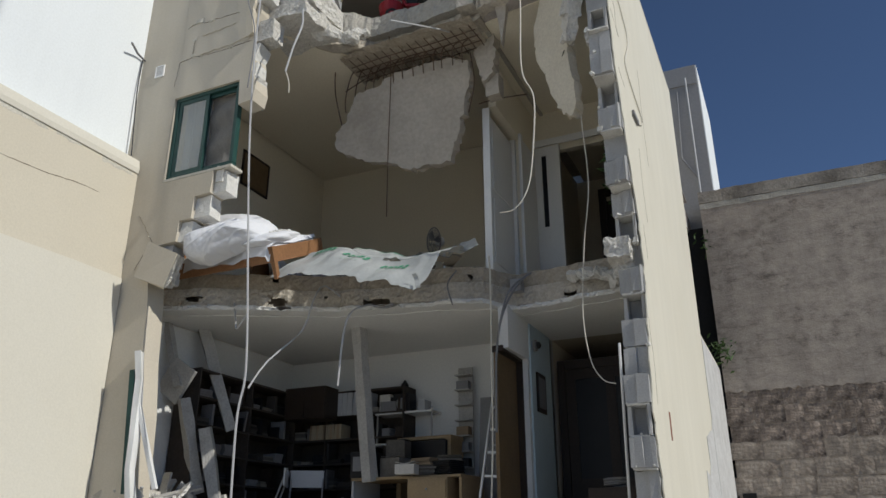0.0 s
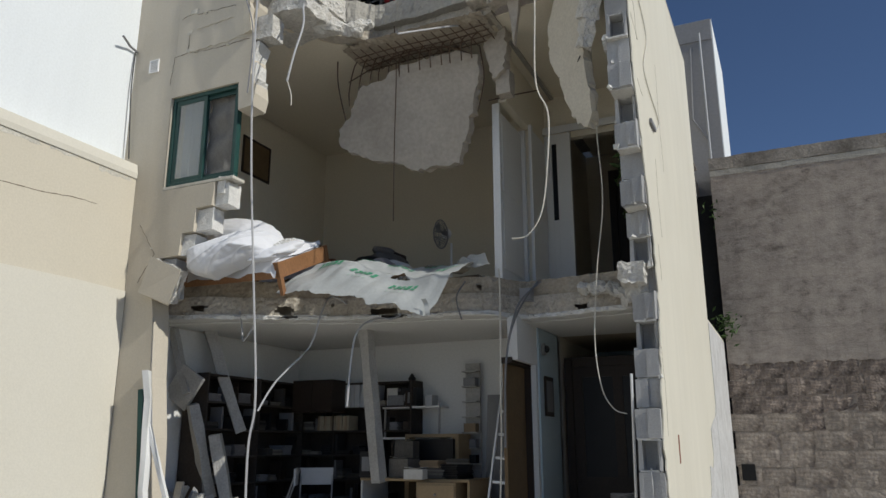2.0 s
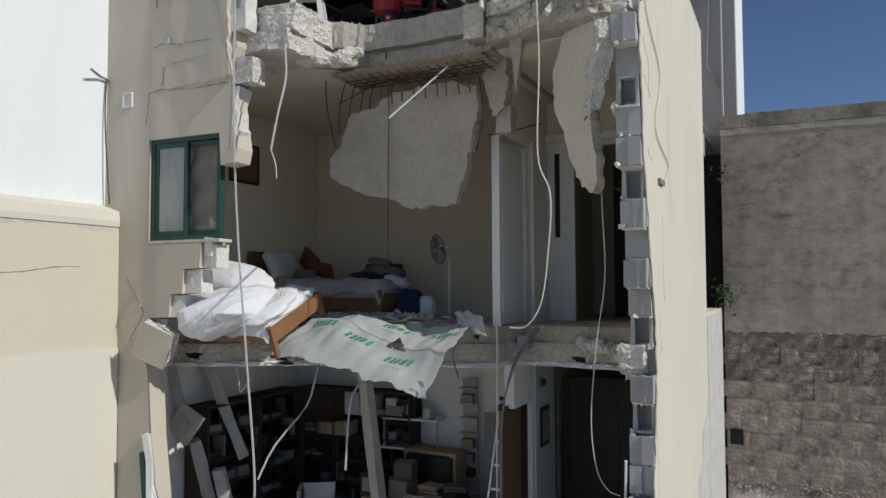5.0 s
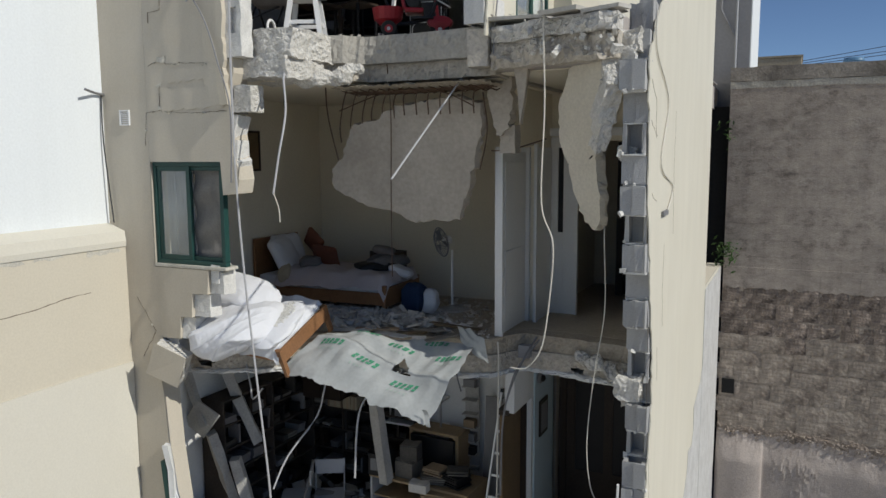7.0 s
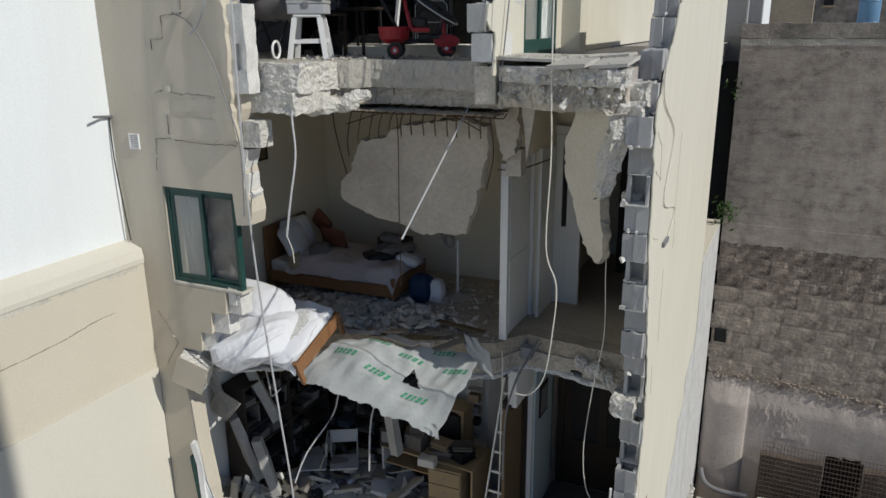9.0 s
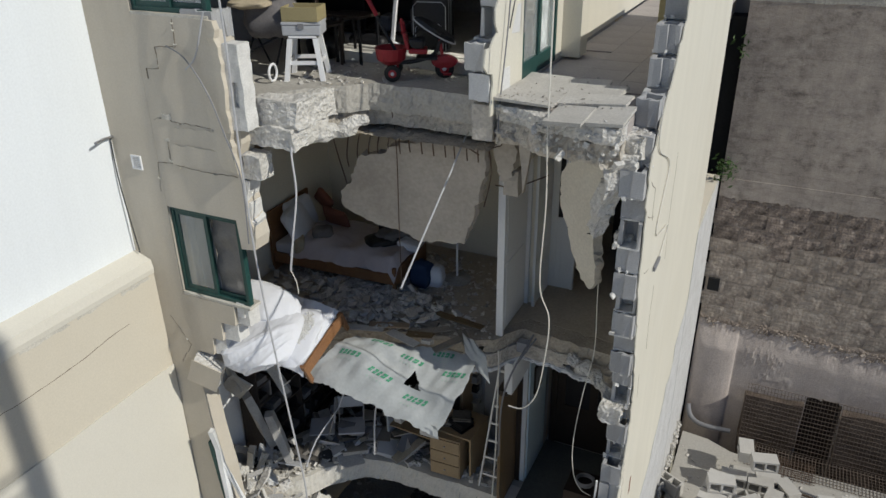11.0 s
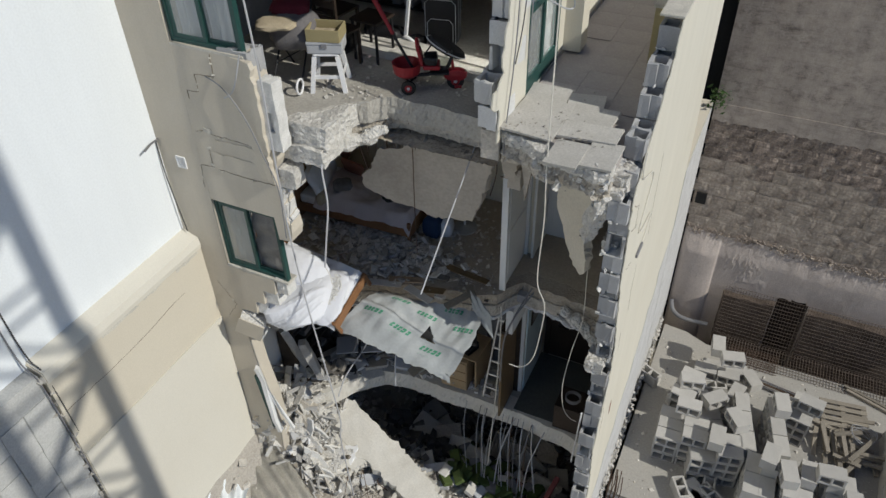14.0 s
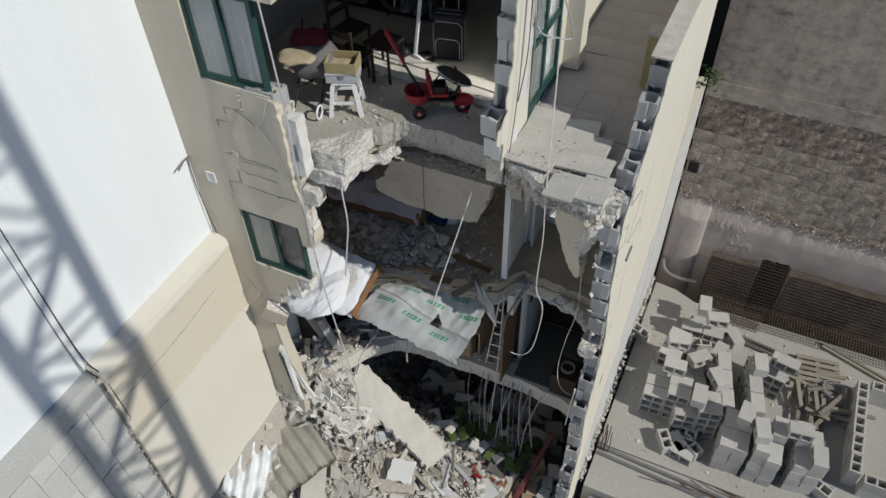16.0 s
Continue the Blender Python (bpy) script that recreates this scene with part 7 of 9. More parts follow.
part("handlebar", tube(smooth_line([(0.18, -0.18, 0.52), (0.22, -0.07, 0.47), (0.23, 0, 0.45), (0.22, 0.07, 0.47), (0.18, 0.18, 0.52)], 4), 0.013, 8), "black", tri)
part("push_bar", tube([(-0.20, 0, 0.22), (-0.36, 0.06, 0.50), (-0.62, 0.16, 0.98)], 0.017, 8), "black", tri)
part("push_handle", tube([(-0.42, 0.08, 0.62), (-0.62, 0.16, 1.0), (-0.64, 0.17, 1.04)], [0.02, 0.03, 0.012], 10), "red", tri)
part("harness", roughen(box(-0.08, 0.06, -0.10, 0.10, 0.315, 0.40, 0.02), 0.03, 8, 2), "black", tri, "black seat pad")
part("hood_arm", tube([(-0.10, 0.10, 0.34), (0.02, 0.10, 0.50), (0.14, 0.05, 0.50)], 0.009, 6), "black", tri)
part("footrest", box(-0.02, 0.20, -0.10, 0.10, 0.20, 0.225, 0.006), "black", tri)
SHD = Matrix(((0.85, 0.10, 0.53, 0.17), (0.04, 0.97, -0.20, 0.05), (-0.53, 0.20, 0.82, 0.47), (0, 0, 0, 1)))
part("canopy", lathe([(0.02, -0.03), (0.85, -0.03), (1.0, 0.0), (0.85, 0.03), (0.02, 0.03)], 24, None, SHD @ Matrix.Diagonal((0.25, 0.09, 1.4, 1))), "black", tri, "dark pointed sunshade with pale piping")
part("canopy_trim", tube([SHD @ Vector((0.25 * math.cos(a), 0.09 * math.sin(a), 0.0)) for a in (k * math.pi / 12 for k in range(25))], 0.008, 6), "lgrey", tri)
part("pedal", box(-0.04, 0.04, -0.10, -0.06, -0.01, 0.01, 0.004, pose(0.30, -0.02, 0.06)), "red", tri)

st = empty("folded_pushchair", "folded dark pushchair with a wine-red cushion", "pushchair", m=pose(-5.46, 6.66, U, 0, 0, 10))
for x in (-0.18, 0.16):
    part("frame_tube", tube([(x, -0.25, 0.06), (x, 0.15, 0.55), (x, 0.35, 0.95)], 0.011, 7), "black", st)
    part("frame_tube", tube([(x, 0.32, 0.06), (x, -0.05, 0.6)], 0.011, 7), "black", st)
part("cross_bar", tube([(-0.18, 0.15, 0.55), (0.16, 0.15, 0.55)], 0.010, 6), "black", st)
part("cross_bar", tube([(-0.18, -0.1, 0.25), (0.16, 0.05, 0.42)], 0.010, 6), "black", st)
for x in (-0.2, 0.18):
    part("wheel", tube([(x, -0.32 + 0.085 * math.cos(a), 0.10 + 0.085 * math.sin(a)) for a in (k * math.pi / 10 for k in range(21))], 0.014, 7), "plastic_w", st, "white wheel rim")
part("seat_cover", lumpy(30, 16, bolster_at(0.02, 0.10, 0.60, 0.27, 0.28, 0.22, 0.2, 4)), "grey_cloth", st, "", True)
solo("wine_cushion", lumpy(30, 16, bolster_at(-5.52, 6.80, U + 0.83, 0.22, 0.16, 0.09, 0.4, 6)), "wine", "wine-red cushion on the folded pushchair", "cushion", smooth=True)
solo("beige_blanket", lumpy(30, 16, bolster_at(-5.50, 6.48, U + 0.76, 0.22, 0.17, 0.05, 0.5, 8)), "beige_cloth", "beige crumpled blanket on the folded pushchair", "blanket", smooth=True)


def wood_chair(m, label):
    c = empty("wooden_chair", label, "chair", "wooden chairs", m=m)
    for x in (-0.19, 0.19):
        part("leg", box(x - 0.018, x + 0.018, -0.2, -0.165, 0, 0.44, 0.003), "wood_dark", c)
        part("leg", box(x - 0.018, x + 0.018, 0.17, 0.205, 0, 0.92, 0.003), "wood_dark", c)
    part("seat", box(-0.21, 0.21, -0.21, 0.168, 0.441, 0.47, 0.006), "wood_dark", c)
    for z in (0.62, 0.80):
        part("back_slat", box(-0.17, 0.17, 0.175, 0.195, z, z + 0.08, 0.004), "wood_dark", c)
    return c


wood_chair(pose(-5.20, 7.18, U, 0, 0, 172), "dark wooden chair among stored things")
wood_chair(pose(-5.55, 7.75, U, 0, 0, 80), "dark wooden chair behind the pushchair")
case = empty("suitcase", "dark upright suitcase with pale piping", "suitcase", m=pose(-4.32, 8.28, U, 0, 0, 10))
part("body", box(-0.21, 0.21, -0.13, 0.13, 0.04, 0.68, 0.04), "black", case, "", True)
for y in (-0.06, 0.04):
    part("zip_band", tube([(-0.212, y, 0.08), (-0.212, y, 0.62), (-0.16, y, 0.684), (0.16, y, 0.684), (0.212, y, 0.62), (0.212, y, 0.08)], 0.006, 6), "grey", case)
part("pocket", box(-0.16, 0.16, -0.145, -0.121, 0.10, 0.34, 0.01), "rubber", case)
for z0, z1 in ((0.08, 0.36), (0.05, 0.60)):
    w = 0.165 if z1 < 0.5 else 0.195
    y = -0.147 if z1 < 0.5 else -0.133
    part("piping", tube([(-w, y, z0), (-w, y, z1 - 0.05), (-w + 0.05, y, z1), (w - 0.05, y, z1), (w, y, z1 - 0.05), (w, y, z0)], 0.0045, 6), "lgrey", case)
for x in (-0.1, 0.1):
    part("handle_bar", tube([(x, 0.08, 0.60), (x, 0.08, 0.85)], 0.007, 6), "alu", case)
part("handle", box(-0.11, 0.11, 0.065, 0.095, 0.85, 0.875, 0.006), "black", case)
tb = empty("small_table", "small dark wooden table with thin legs", "table", m=pose(-4.92, 7.56, U, 0, 0, -8))
part("tabletop", box(-0.20, 0.20, -0.19, 0.19, 0.50, 0.53, 0.008), "wood_dark", tb)
for x in (-0.17, 0.17):
    for y in (-0.16, 0.16):
        part("leg", box(x - 0.014, x + 0.014, y - 0.014, y + 0.014, 0, 0.499, 0.003), "black", tb)
wh = empty("steering_toy", "black spoked ring of a stored pushchair wheel", "wheel", m=pose(-4.92, 7.95, U + 0.98, 62, 18, 0))
part("ring", tube([(0.20 * math.cos(a), 0.20 * math.sin(a), 0) for a in (k * math.pi / 14 for k in range(29))], 0.030, 8), "rubber", wh)
for k in range(5):
    a = k * 1.2566
    part("spoke", tube([(0, 0, 0), (0.18 * math.cos(a), 0.18 * math.sin(a), 0)], 0.012, 6), "grey", wh)
part("hub", lathe([(0.05, -0.03), (0.05, 0.03), (0.03, 0.04)], 14), "grey", wh)
post = empty("bent_stand", "white bent furniture stand standing in the store room", "frame", m=pose(-4.72, 7.98, U))
part("upright", box(-0.02, 0.02, -0.02, 0.02, 0.0, 1.6, 0.004, pose(0, 0, 0, 0, 8, 0)), "plastic_w", post)
part("foot", tube(smooth_line([(-0.05, 0, 0.04), (0.05, -0.06, 0.16), (0.2, -0.08, 0.10), (0.26, -0.08, 0.03)], 4), 0.022, 8), "plastic_w", post)
for i, (x, y, a, b, c) in enumerate(((-4.95, 8.0, 0.22, 0.14, 0.13), (-4.60, 8.02, 0.15, 0.10, 0.08), (-5.2, 8.05, 0.18, 0.12, 0.12), (-5.4, 7.6, 0.2, 0.16, 0.16))):
    solo("black_shoe_bag", lumpy(24, 12, bolster_at(x, y, U + c * 0.8, a, b, c, i, i)), "black", "dark bag of shoes on the store room floor", "bag", "bags on the floor", smooth=True)
shelf_unit("storage_rack", "dark storage rack full of boxes in the upper room", 2.2, 1.9, 0.4, 4, "black", pose(-6.75, 8.95, U), 0.3, 7, 2)
sh = empty("louvred_shutter", "pale louvred shutter leaning on the store room wall", "shutter", m=pose(-3.70, 8.9, U, -8, 0, -20))
part("frame", boxes([(0, 0.05, 0, 0.03, 0, 1.5), (0.45, 0.5, 0, 0.03, 0, 1.5), (0.05, 0.45, 0, 0.03, 0, 0.06), (0.05, 0.45, 0, 0.03, 1.44, 1.5)]), "lgrey", sh)
for k in range(15):
    part("louvre", box(-0.2, 0.2, -0.02, 0.02, -0.004, 0.004, 0, pose(0.25, 0.015, 0.11 + 0.092 * k, 35, 0, 0)), "lgrey", sh)
dz = empty("step_1", "pale dusty raised step across the store room floor", "step", kind="structure", m=pose(-4.25, 7.60, U, 0, 0, -7))
part("riser", roughen(box(-1.10, 1.15, -0.10, 0.30, 0.001, 0.10), 0.012, 6, 4), "slab_pale", dz)
part("tread", box(-0.45, 1.15, -0.12, 0.05, 0.104, 0.125, 0.004), "tile_dusty", dz, "white marble strip")
part("tread", box(-1.0, 1.15, 0.10, 0.28, 0.104, 0.125, 0.004), "tile_dusty", dz)
bm = bmesh.new()
for _ in range(420):
    x, y = rb.uniform(-5.2, -3.2), rb.uniform(6.3, 8.0)
    if y < 6.35 + 0.5 * max(0, x + 4.9) and x < -4:
        continue
    if x >= -4 and y < 7.05:
        continue
    add_chunk(bm, Vector((x, y, U + 0.008)), abs(rb.gauss(0.015, 0.02)) + 0.01, rb, 0.5)
g = empty("store_room_grit", "grit and small crumbs over the store room floor", "rubble", kind="stuff")
part("crumbs", bm, "rubble", g)

# ---- collapsed ground: bed of debris and its larger pieces ----
def debris_z(x, y):
    """Height of the heap: high at the facade's corner, falling to the open side."""
    a = 3.45 - 1.45 * (x + 6.66) if x < -5.85 else 2.28 - 0.28 * (x + 5.85)
    a = max(a, 1.15)
    f = 1.0 if y < 7.2 else max(0.35, 1 - 0.45 * (y - 7.2))
    return a * f + 0.10 * nz(x * 1.3, y * 1.3, 3) + 0.05 * nz(x * 4, y * 4, 5)


bm = lumpy(70, 90, lambda u, v: (-6.7 + 5.15 * u, -2.0 + 12.4 * v, debris_z(-6.7 + 5.15 * u, -2.0 + 12.4 * v)))
solo("debris_ground", bm, "dust", "dusty bed of the debris heap in the collapsed plot", "ground", kind="structure", smooth=True)
pit = solo("pit_wall", boxes([(-6.75, -6.66, -2, FY - 0.01, -0.6, 3.4)]), "concrete", "rough earth face under the cream wall", "ground", kind="structure")
heap = empty("rubble_heap", "heap of broken masonry, plaster and splinters", "rubble", kind="stuff")
bm = bmesh.new()
for _ in range(5200):
    x, y = rb.uniform(-6.6, -1.65), rb.triangular(2.2, 9.6, 6.2)
    if x < -6.28 and y < 5.6 and rb.random() < 0.9:
        continue
    s = min(0.34, abs(rb.gauss(0.0, 0.075)) + 0.025)
    add_chunk(bm, Vector((x, y, debris_z(x, y) + rb.uniform(-0.02, 0.10) + s * 0.2)), s, rb, 0.7)
part("chunks", bm, "rubble", heap)
bm = bmesh.new()
for _ in range(120):
    x, y = rb.gauss(-6.0, 0.33), rb.gauss(6.15, 0.38)
    x, y = max(-6.75, x), max(5.66, y)
    l = rb.uniform(0.2, 0.95)
    m = Matrix.Translation((x, y, debris_z(x, y) + rb.uniform(0.0, 1.25) * math.exp(-((x + 6.25) / 0.5) ** 2))) @ Euler((rb.gauss(0, 0.6), rb.gauss(0.3, 0.7), rb.uniform(0, 6.3))).to_matrix().to_4x4()
    wd = rb.choice((0.012, 0.016, 0.03, 0.05))
    add_box(bm, -wd * rb.uniform(0.8, 1.4), wd * rb.uniform(0.8, 1.4), -0.010, 0.014, -l / 2, l / 2, m)
part("splinters", chipped(bm, rb, 0.006), "postwood", heap, "pale splintered laths")
bm = bmesh.new()
for _ in range(230):
    x, y = rb.gauss(-6.05, 0.33), rb.gauss(6.2, 0.35)
    x, y = max(-6.75, x), max(5.66, y)
    z = debris_z(x, y) + rb.uniform(0.0, 1.25) * math.exp(-((x + 6.15) / 0.42) ** 2)
    add_chunk(bm, Vector((x, y, z)), rb.uniform(0.06, 0.26), rb)
part("corner_chunks", bm, "concrete_w", heap)

def strip_slab(name, far, near, th, material, label, seed):
    """A long slab between two broken edges, gently bent, with thickness."""
    far, near = smooth_line(far, 12), smooth_line(near, 12)
    n, w = len(far) - 1, 16

    def top(i, j):
        v = j / w
        p = far[i].lerp(near[i], v)
        if j in (0, w):
            p = p + (near[i] - far[i]).normalized() * (0.12 * nz(i * 0.23, j, seed) + 0.06 * nz(i * 0.9, j, seed))
        return p + Vector((0, 0, 0.012 * nz(p.x * 6, p.y * 6, seed)))
    bm = bmesh.new()
    up = [[bm.verts.new(top(i, j)) for j in range(w + 1)] for i in range(n + 1)]
    lo = [[bm.verts.new(up[i][j].co + Vector((0.02 * nz(i, j, 1), 0.02 * nz(i, j, 2), -th))) for j in range(w + 1)] for i in range(n + 1)]
    for i in range(n):
        for j in range(w):
            bm.faces.new((up[i][j], up[i][j + 1], up[i + 1][j + 1], up[i + 1][j]))
            bm.faces.new((lo[i][j], lo[i + 1][j], lo[i + 1][j + 1], lo[i][j + 1]))
        for j in (0, w):
            bm.faces.new((up[i][j], up[i + 1][j], lo[i + 1][j], lo[i][j]))
    for i in (0, n):
        for j in range(w):
            bm.faces.new((up[i][j], up[i][j + 1], lo[i][j + 1], lo[i][j]))
    bmesh.ops.recalc_face_normals(bm, faces=bm.faces[:])
    ob = empty(name, label, "fallen slab")
    part("slab_piece", bm, material, ob)
    return ob


strip_slab("fallen_floor_slab", [(-5.90, 7.22, 3.05), (-5.48, 7.14, 2.90), (-4.73, 6.98, 2.52), (-4.2, 6.80, 2.34), (-3.76, 6.62, 2.14)],
           [(-5.90, 6.72, 2.85), (-5.5, 6.52, 2.62), (-4.86, 6.40, 2.42), (-4.4, 6.30, 2.28), (-3.96, 6.12, 2.10)], 0.14, "slab_pale", "long pale slab of floor fallen across the heap", 17)
bm = bmesh.new()
for _ in range(6500):
    x, y = rb.uniform(-6.3, -1.7), rb.triangular(3.8, 8.2, 6.0)
    add_chunk(bm, Vector((x, y, debris_z(x, y) + rb.uniform(0.0, 0.14))), rb.uniform(0.02, 0.07), rb)
part("small_chunks", bm, "rubble", heap)
# Chunks under the floor take a dimmed rubble colour in place of the room's shade.
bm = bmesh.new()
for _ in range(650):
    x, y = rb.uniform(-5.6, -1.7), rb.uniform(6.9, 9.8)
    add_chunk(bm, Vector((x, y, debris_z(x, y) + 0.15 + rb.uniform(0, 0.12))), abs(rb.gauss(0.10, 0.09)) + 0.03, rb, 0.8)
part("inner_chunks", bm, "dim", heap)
rf = random.Random(19)
for i in range(16):
    x, y = -5.1 + 0.19 * i + rf.uniform(-0.1, 0.1), rf.uniform(7.7, 9.3)
    w, d = rf.uniform(0.18, 0.34), rf.uniform(0.16, 0.30)
    o = solo("fallen_slab", roughen(chipped(box(-w, w, -d, d, -0.03, 0.03), rf, 0.02), 0.008, 9), rf.choice(("slab", "concrete", "block", "slab_pale")), "large grey slab tumbled into the ground-floor room", "fallen slab", "slabs in the ground-floor room")
    o.matrix_world = pose(x, y, debris_z(x, y) + 0.34, rf.gauss(35, 18), rf.gauss(0, 22), rf.uniform(-50, 50))
for i in range(64):
    x, y = max(-6.6, rb.gauss(-6.05, 0.32)), max(5.72, rb.gauss(6.2, 0.36))
    w, d, h = rb.uniform(0.05, 0.17), rb.uniform(0.04, 0.13), rb.choice((0.02, 0.03, 0.06, 0.09))
    o = solo("wall_fragment", roughen(chipped(box(-w, w, -d, d, -h, h), rb, 0.018), 0.012, 11, 2, i), rb.choice(("concrete_w", "slab_pale", "mortar", "block", "facade", "plaster_w", "concrete", "green" if i % 16 == 0 else "white")), "broken fragment of wall in the heap at the corner", "rubble piece", "fragments at the corner")
    o.matrix_world = pose(x, y, debris_z(x, y) + rb.uniform(0.05, 1.1) * math.exp(-((x + 6.3) / 0.45) ** 2) + 0.05, rb.gauss(0, 45), rb.gauss(0, 45), rb.uniform(0, 360))
for i in range(46):
    x, y = max(-6.45, rf.gauss(-5.98, 0.26)), max(5.76, rf.gauss(6.12, 0.26))
    w, l = rf.uniform(0.04, 0.13), rf.uniform(0.16, 0.40)
    pts = [(-w, -l), (w * rf.uniform(0.3, 1), -l * rf.uniform(0.8, 1)), (w, l * rf.uniform(0.2, 0.6)), (w * rf.uniform(-0.2, 0.5), l), (-w * rf.uniform(0.5, 1), l * rf.uniform(0.4, 0.9))]
    o = solo("wall_shard", roughen(prism(pts, "y", -0.016, 0.016), 0.010, 9), rf.choice(("mortar", "slab_pale", "concrete_w", "plaster_w", "slab_pale", "concrete")), "pale shard of wall standing on edge in the heap", "rubble piece", "shards at the corner", smooth=False)
    o.matrix_world = pose(x, y, debris_z(x, y) + rf.uniform(0.1, 1.25) * math.exp(-((x + 6.1) / 0.45) ** 2) + 0.08, rf.gauss(0, 22), rf.gauss(-12, 22), rf.gauss(0, 30))
for i in range(44):
    x, y = rf.gauss(-3.62, 0.26), rf.gauss(6.12, 0.24)
    l = rf.uniform(0.14, 0.42)
    o = solo("slab_splinter", chipped(box(-l, l, -0.04, 0.03, -0.015, 0.015), rf, 0.014), rf.choice(("slab_pale", "concrete", "mortar", "slab_pale", "lgrey", "yard_wood")), "splinter of slab fanned out at the slab's broken end", "rubble piece", "splinters of the slab")
    o.matrix_world = pose(x, y, debris_z(x, y) + rf.uniform(0.10, 0.34), rf.gauss(0, 14), rf.gauss(8, 16), rf.gauss(-28, 28))
for i in range(26):
    x, y = max(-6.5, rb.gauss(-6.0, 0.3)), max(5.75, rb.gauss(6.25, 0.35))
    l = rb.uniform(0.25, 0.6)
    o = solo("broken_batten", chipped(box(-0.028, 0.028, -0.02, 0.02, -l, l), rb, 0.006), rb.choice(("postwood", "white", "postwood", "yard_wood")), "broken batten sticking out of the heap", "batten", "battens at the corner")
    o.matrix_world = pose(x, y, debris_z(x, y) + l * 0.7 * math.exp(-((x + 6.2) / 0.5) ** 2) + 0.1, rb.gauss(0, 38), rb.gauss(15, 38), rb.uniform(0, 360))
plate("fallen_floor_slab", [(-5.9, 6.25, 2.75), (-5.35, 6.45, 2.75), (-5.5, 6.0, 2.55), (-5.95, 5.95, 2.55)], 0.1, (0, 0.2, -1), "concrete_w", "pale broken slab leaning on the heap", 18, "fallen slab")
plate("fallen_floor_slab", [(-4.95, 6.05, 2.22), (-4.2, 6.15, 2.18), (-3.95, 5.6, 2.10), (-4.5, 5.35, 2.12), (-5.0, 5.55, 2.2)], 0.09, (0, 0.1, -1), "concrete", "broken slab lying on the heap", 19, "fallen slab")
plate("fallen_floor_slab", [(-5.75, 6.70, 2.72), (-5.1, 6.45, 2.50), (-5.35, 6.12, 2.45), (-5.92, 5.74, 2.55), (-6.12, 6.0, 2.66)], 0.12, (0.1, 0.2, -1), "slab_pale", "tan broken slab branching over the heap", 23, "fallen slab")
plate("white_board", [(-4.55, 5.95, 2.36), (-4.12, 6.05, 2.34), (-4.05, 5.62, 2.30), (-4.5, 5.55, 2.30)], 0.03, (0, 0, -1), "white", "white broken panel on the heap", 20, "panel")
plate("white_board", [(-5.68, 6.45, 2.62), (-5.35, 6.6, 2.66), (-5.30, 6.28, 2.5), (-5.62, 6.15, 2.45)], 0.03, (0, 0, -1), "plastic_w", "bright white panel catching the sun on the heap", 22, "panel")
plank = solo("wooden_plank", box(-0.215, 0.215, -0.85, 0.66, -0.02, 0.02, 0.006), "slab_pale", "wide beige plank lying on the heap", "plank")
plank.matrix_world = pose(-5.77, 5.17, 2.50, -3, 8, 27)
CX, CY = Vector((0.40, 0.91, 0.08)).normalized(), Vector((0.80, -0.36, -0.45)).normalized()
CZ = CX.cross(CY) * -1 if CX.cross(CY).z < 0 else CX.cross(CY)
cor = empty("corrugated_sheet", "dusty cream corrugated sheet lying on the slope", "sheet", m=Matrix(((CX.x, CY.x, CZ.x, -6.22), (CX.y, CY.y, CZ.y, 5.02), (CX.z, CY.z, CZ.z, 2.98), (0, 0, 0, 1))))
bm = lumpy(84, 14, lambda u, v: (-0.62 + 1.24 * u, -0.70 + 1.4 * v + 0.05 * nz(u * 5, v, 4), 0.034 * math.sin(2 * math.pi * 5.5 * u) + 0.04 * nz(u * 2.5, v * 2.5, 1)))
bmesh.ops.solidify(bm, geom=bm.faces[:], thickness=0.008)
part("sheet", bm, "ledge", cor, "", True)
tarp = empty("crumpled_tarp", "crumpled pale blue-white tarpaulin at the heap's foot", "tarpaulin", m=pose(-6.45, 4.25, 3.25, 0, 20, 20))
part("sheet", lumpy(40, 40, lambda u, v: (-0.35 + 0.7 * u, -0.5 + v, 0.12 * nz(u * 4, v * 3, 3) + 0.05 * math.sin(22 * u + 4 * v) + 0.08)), "white_wall", tarp, "", True)
for i in range(90):
    x, y = rb.uniform(-5.7, -1.9), rb.uniform(3.6, 7.3)
    w, d = rb.uniform(0.10, 0.36), rb.uniform(0.08, 0.24)
    o = solo("debris_slab", chipped(box(-w, w, -d, d, -0.02, 0.02), rb, 0.03), rb.choice(("concrete_w", "rubble", "concrete", "slab_pale", "slab", "tile_dusty", "slab_pale", "lgrey", "white")), "flat broken piece lying in the heap", "rubble piece", "pieces in the heap")
    o.matrix_world = pose(x, y, debris_z(x, y) + rb.uniform(0.06, 0.16), rb.gauss(0, 16), rb.gauss(0, 16), rb.uniform(0, 360))
for i in range(16):
    x, y = -3.9 + 0.16 * (i % 8) + rb.uniform(-0.05, 0.05), 7.35 + 0.25 * (i // 8) + rb.uniform(-0.05, 0.05)
    o = solo("green_sack", box(-0.09, 0.09, -0.13, 0.13, -0.04, 0.05, 0.02), "gbag" if i % 5 else "grey", "dusty green packet in the ground-floor debris", "packet", "green packets")
    o.matrix_world = pose(x, y, debris_z(x, y) + 0.36 + 0.07 * (i // 8), rb.gauss(0, 12), rb.gauss(0, 14), rb.uniform(-40, 40))
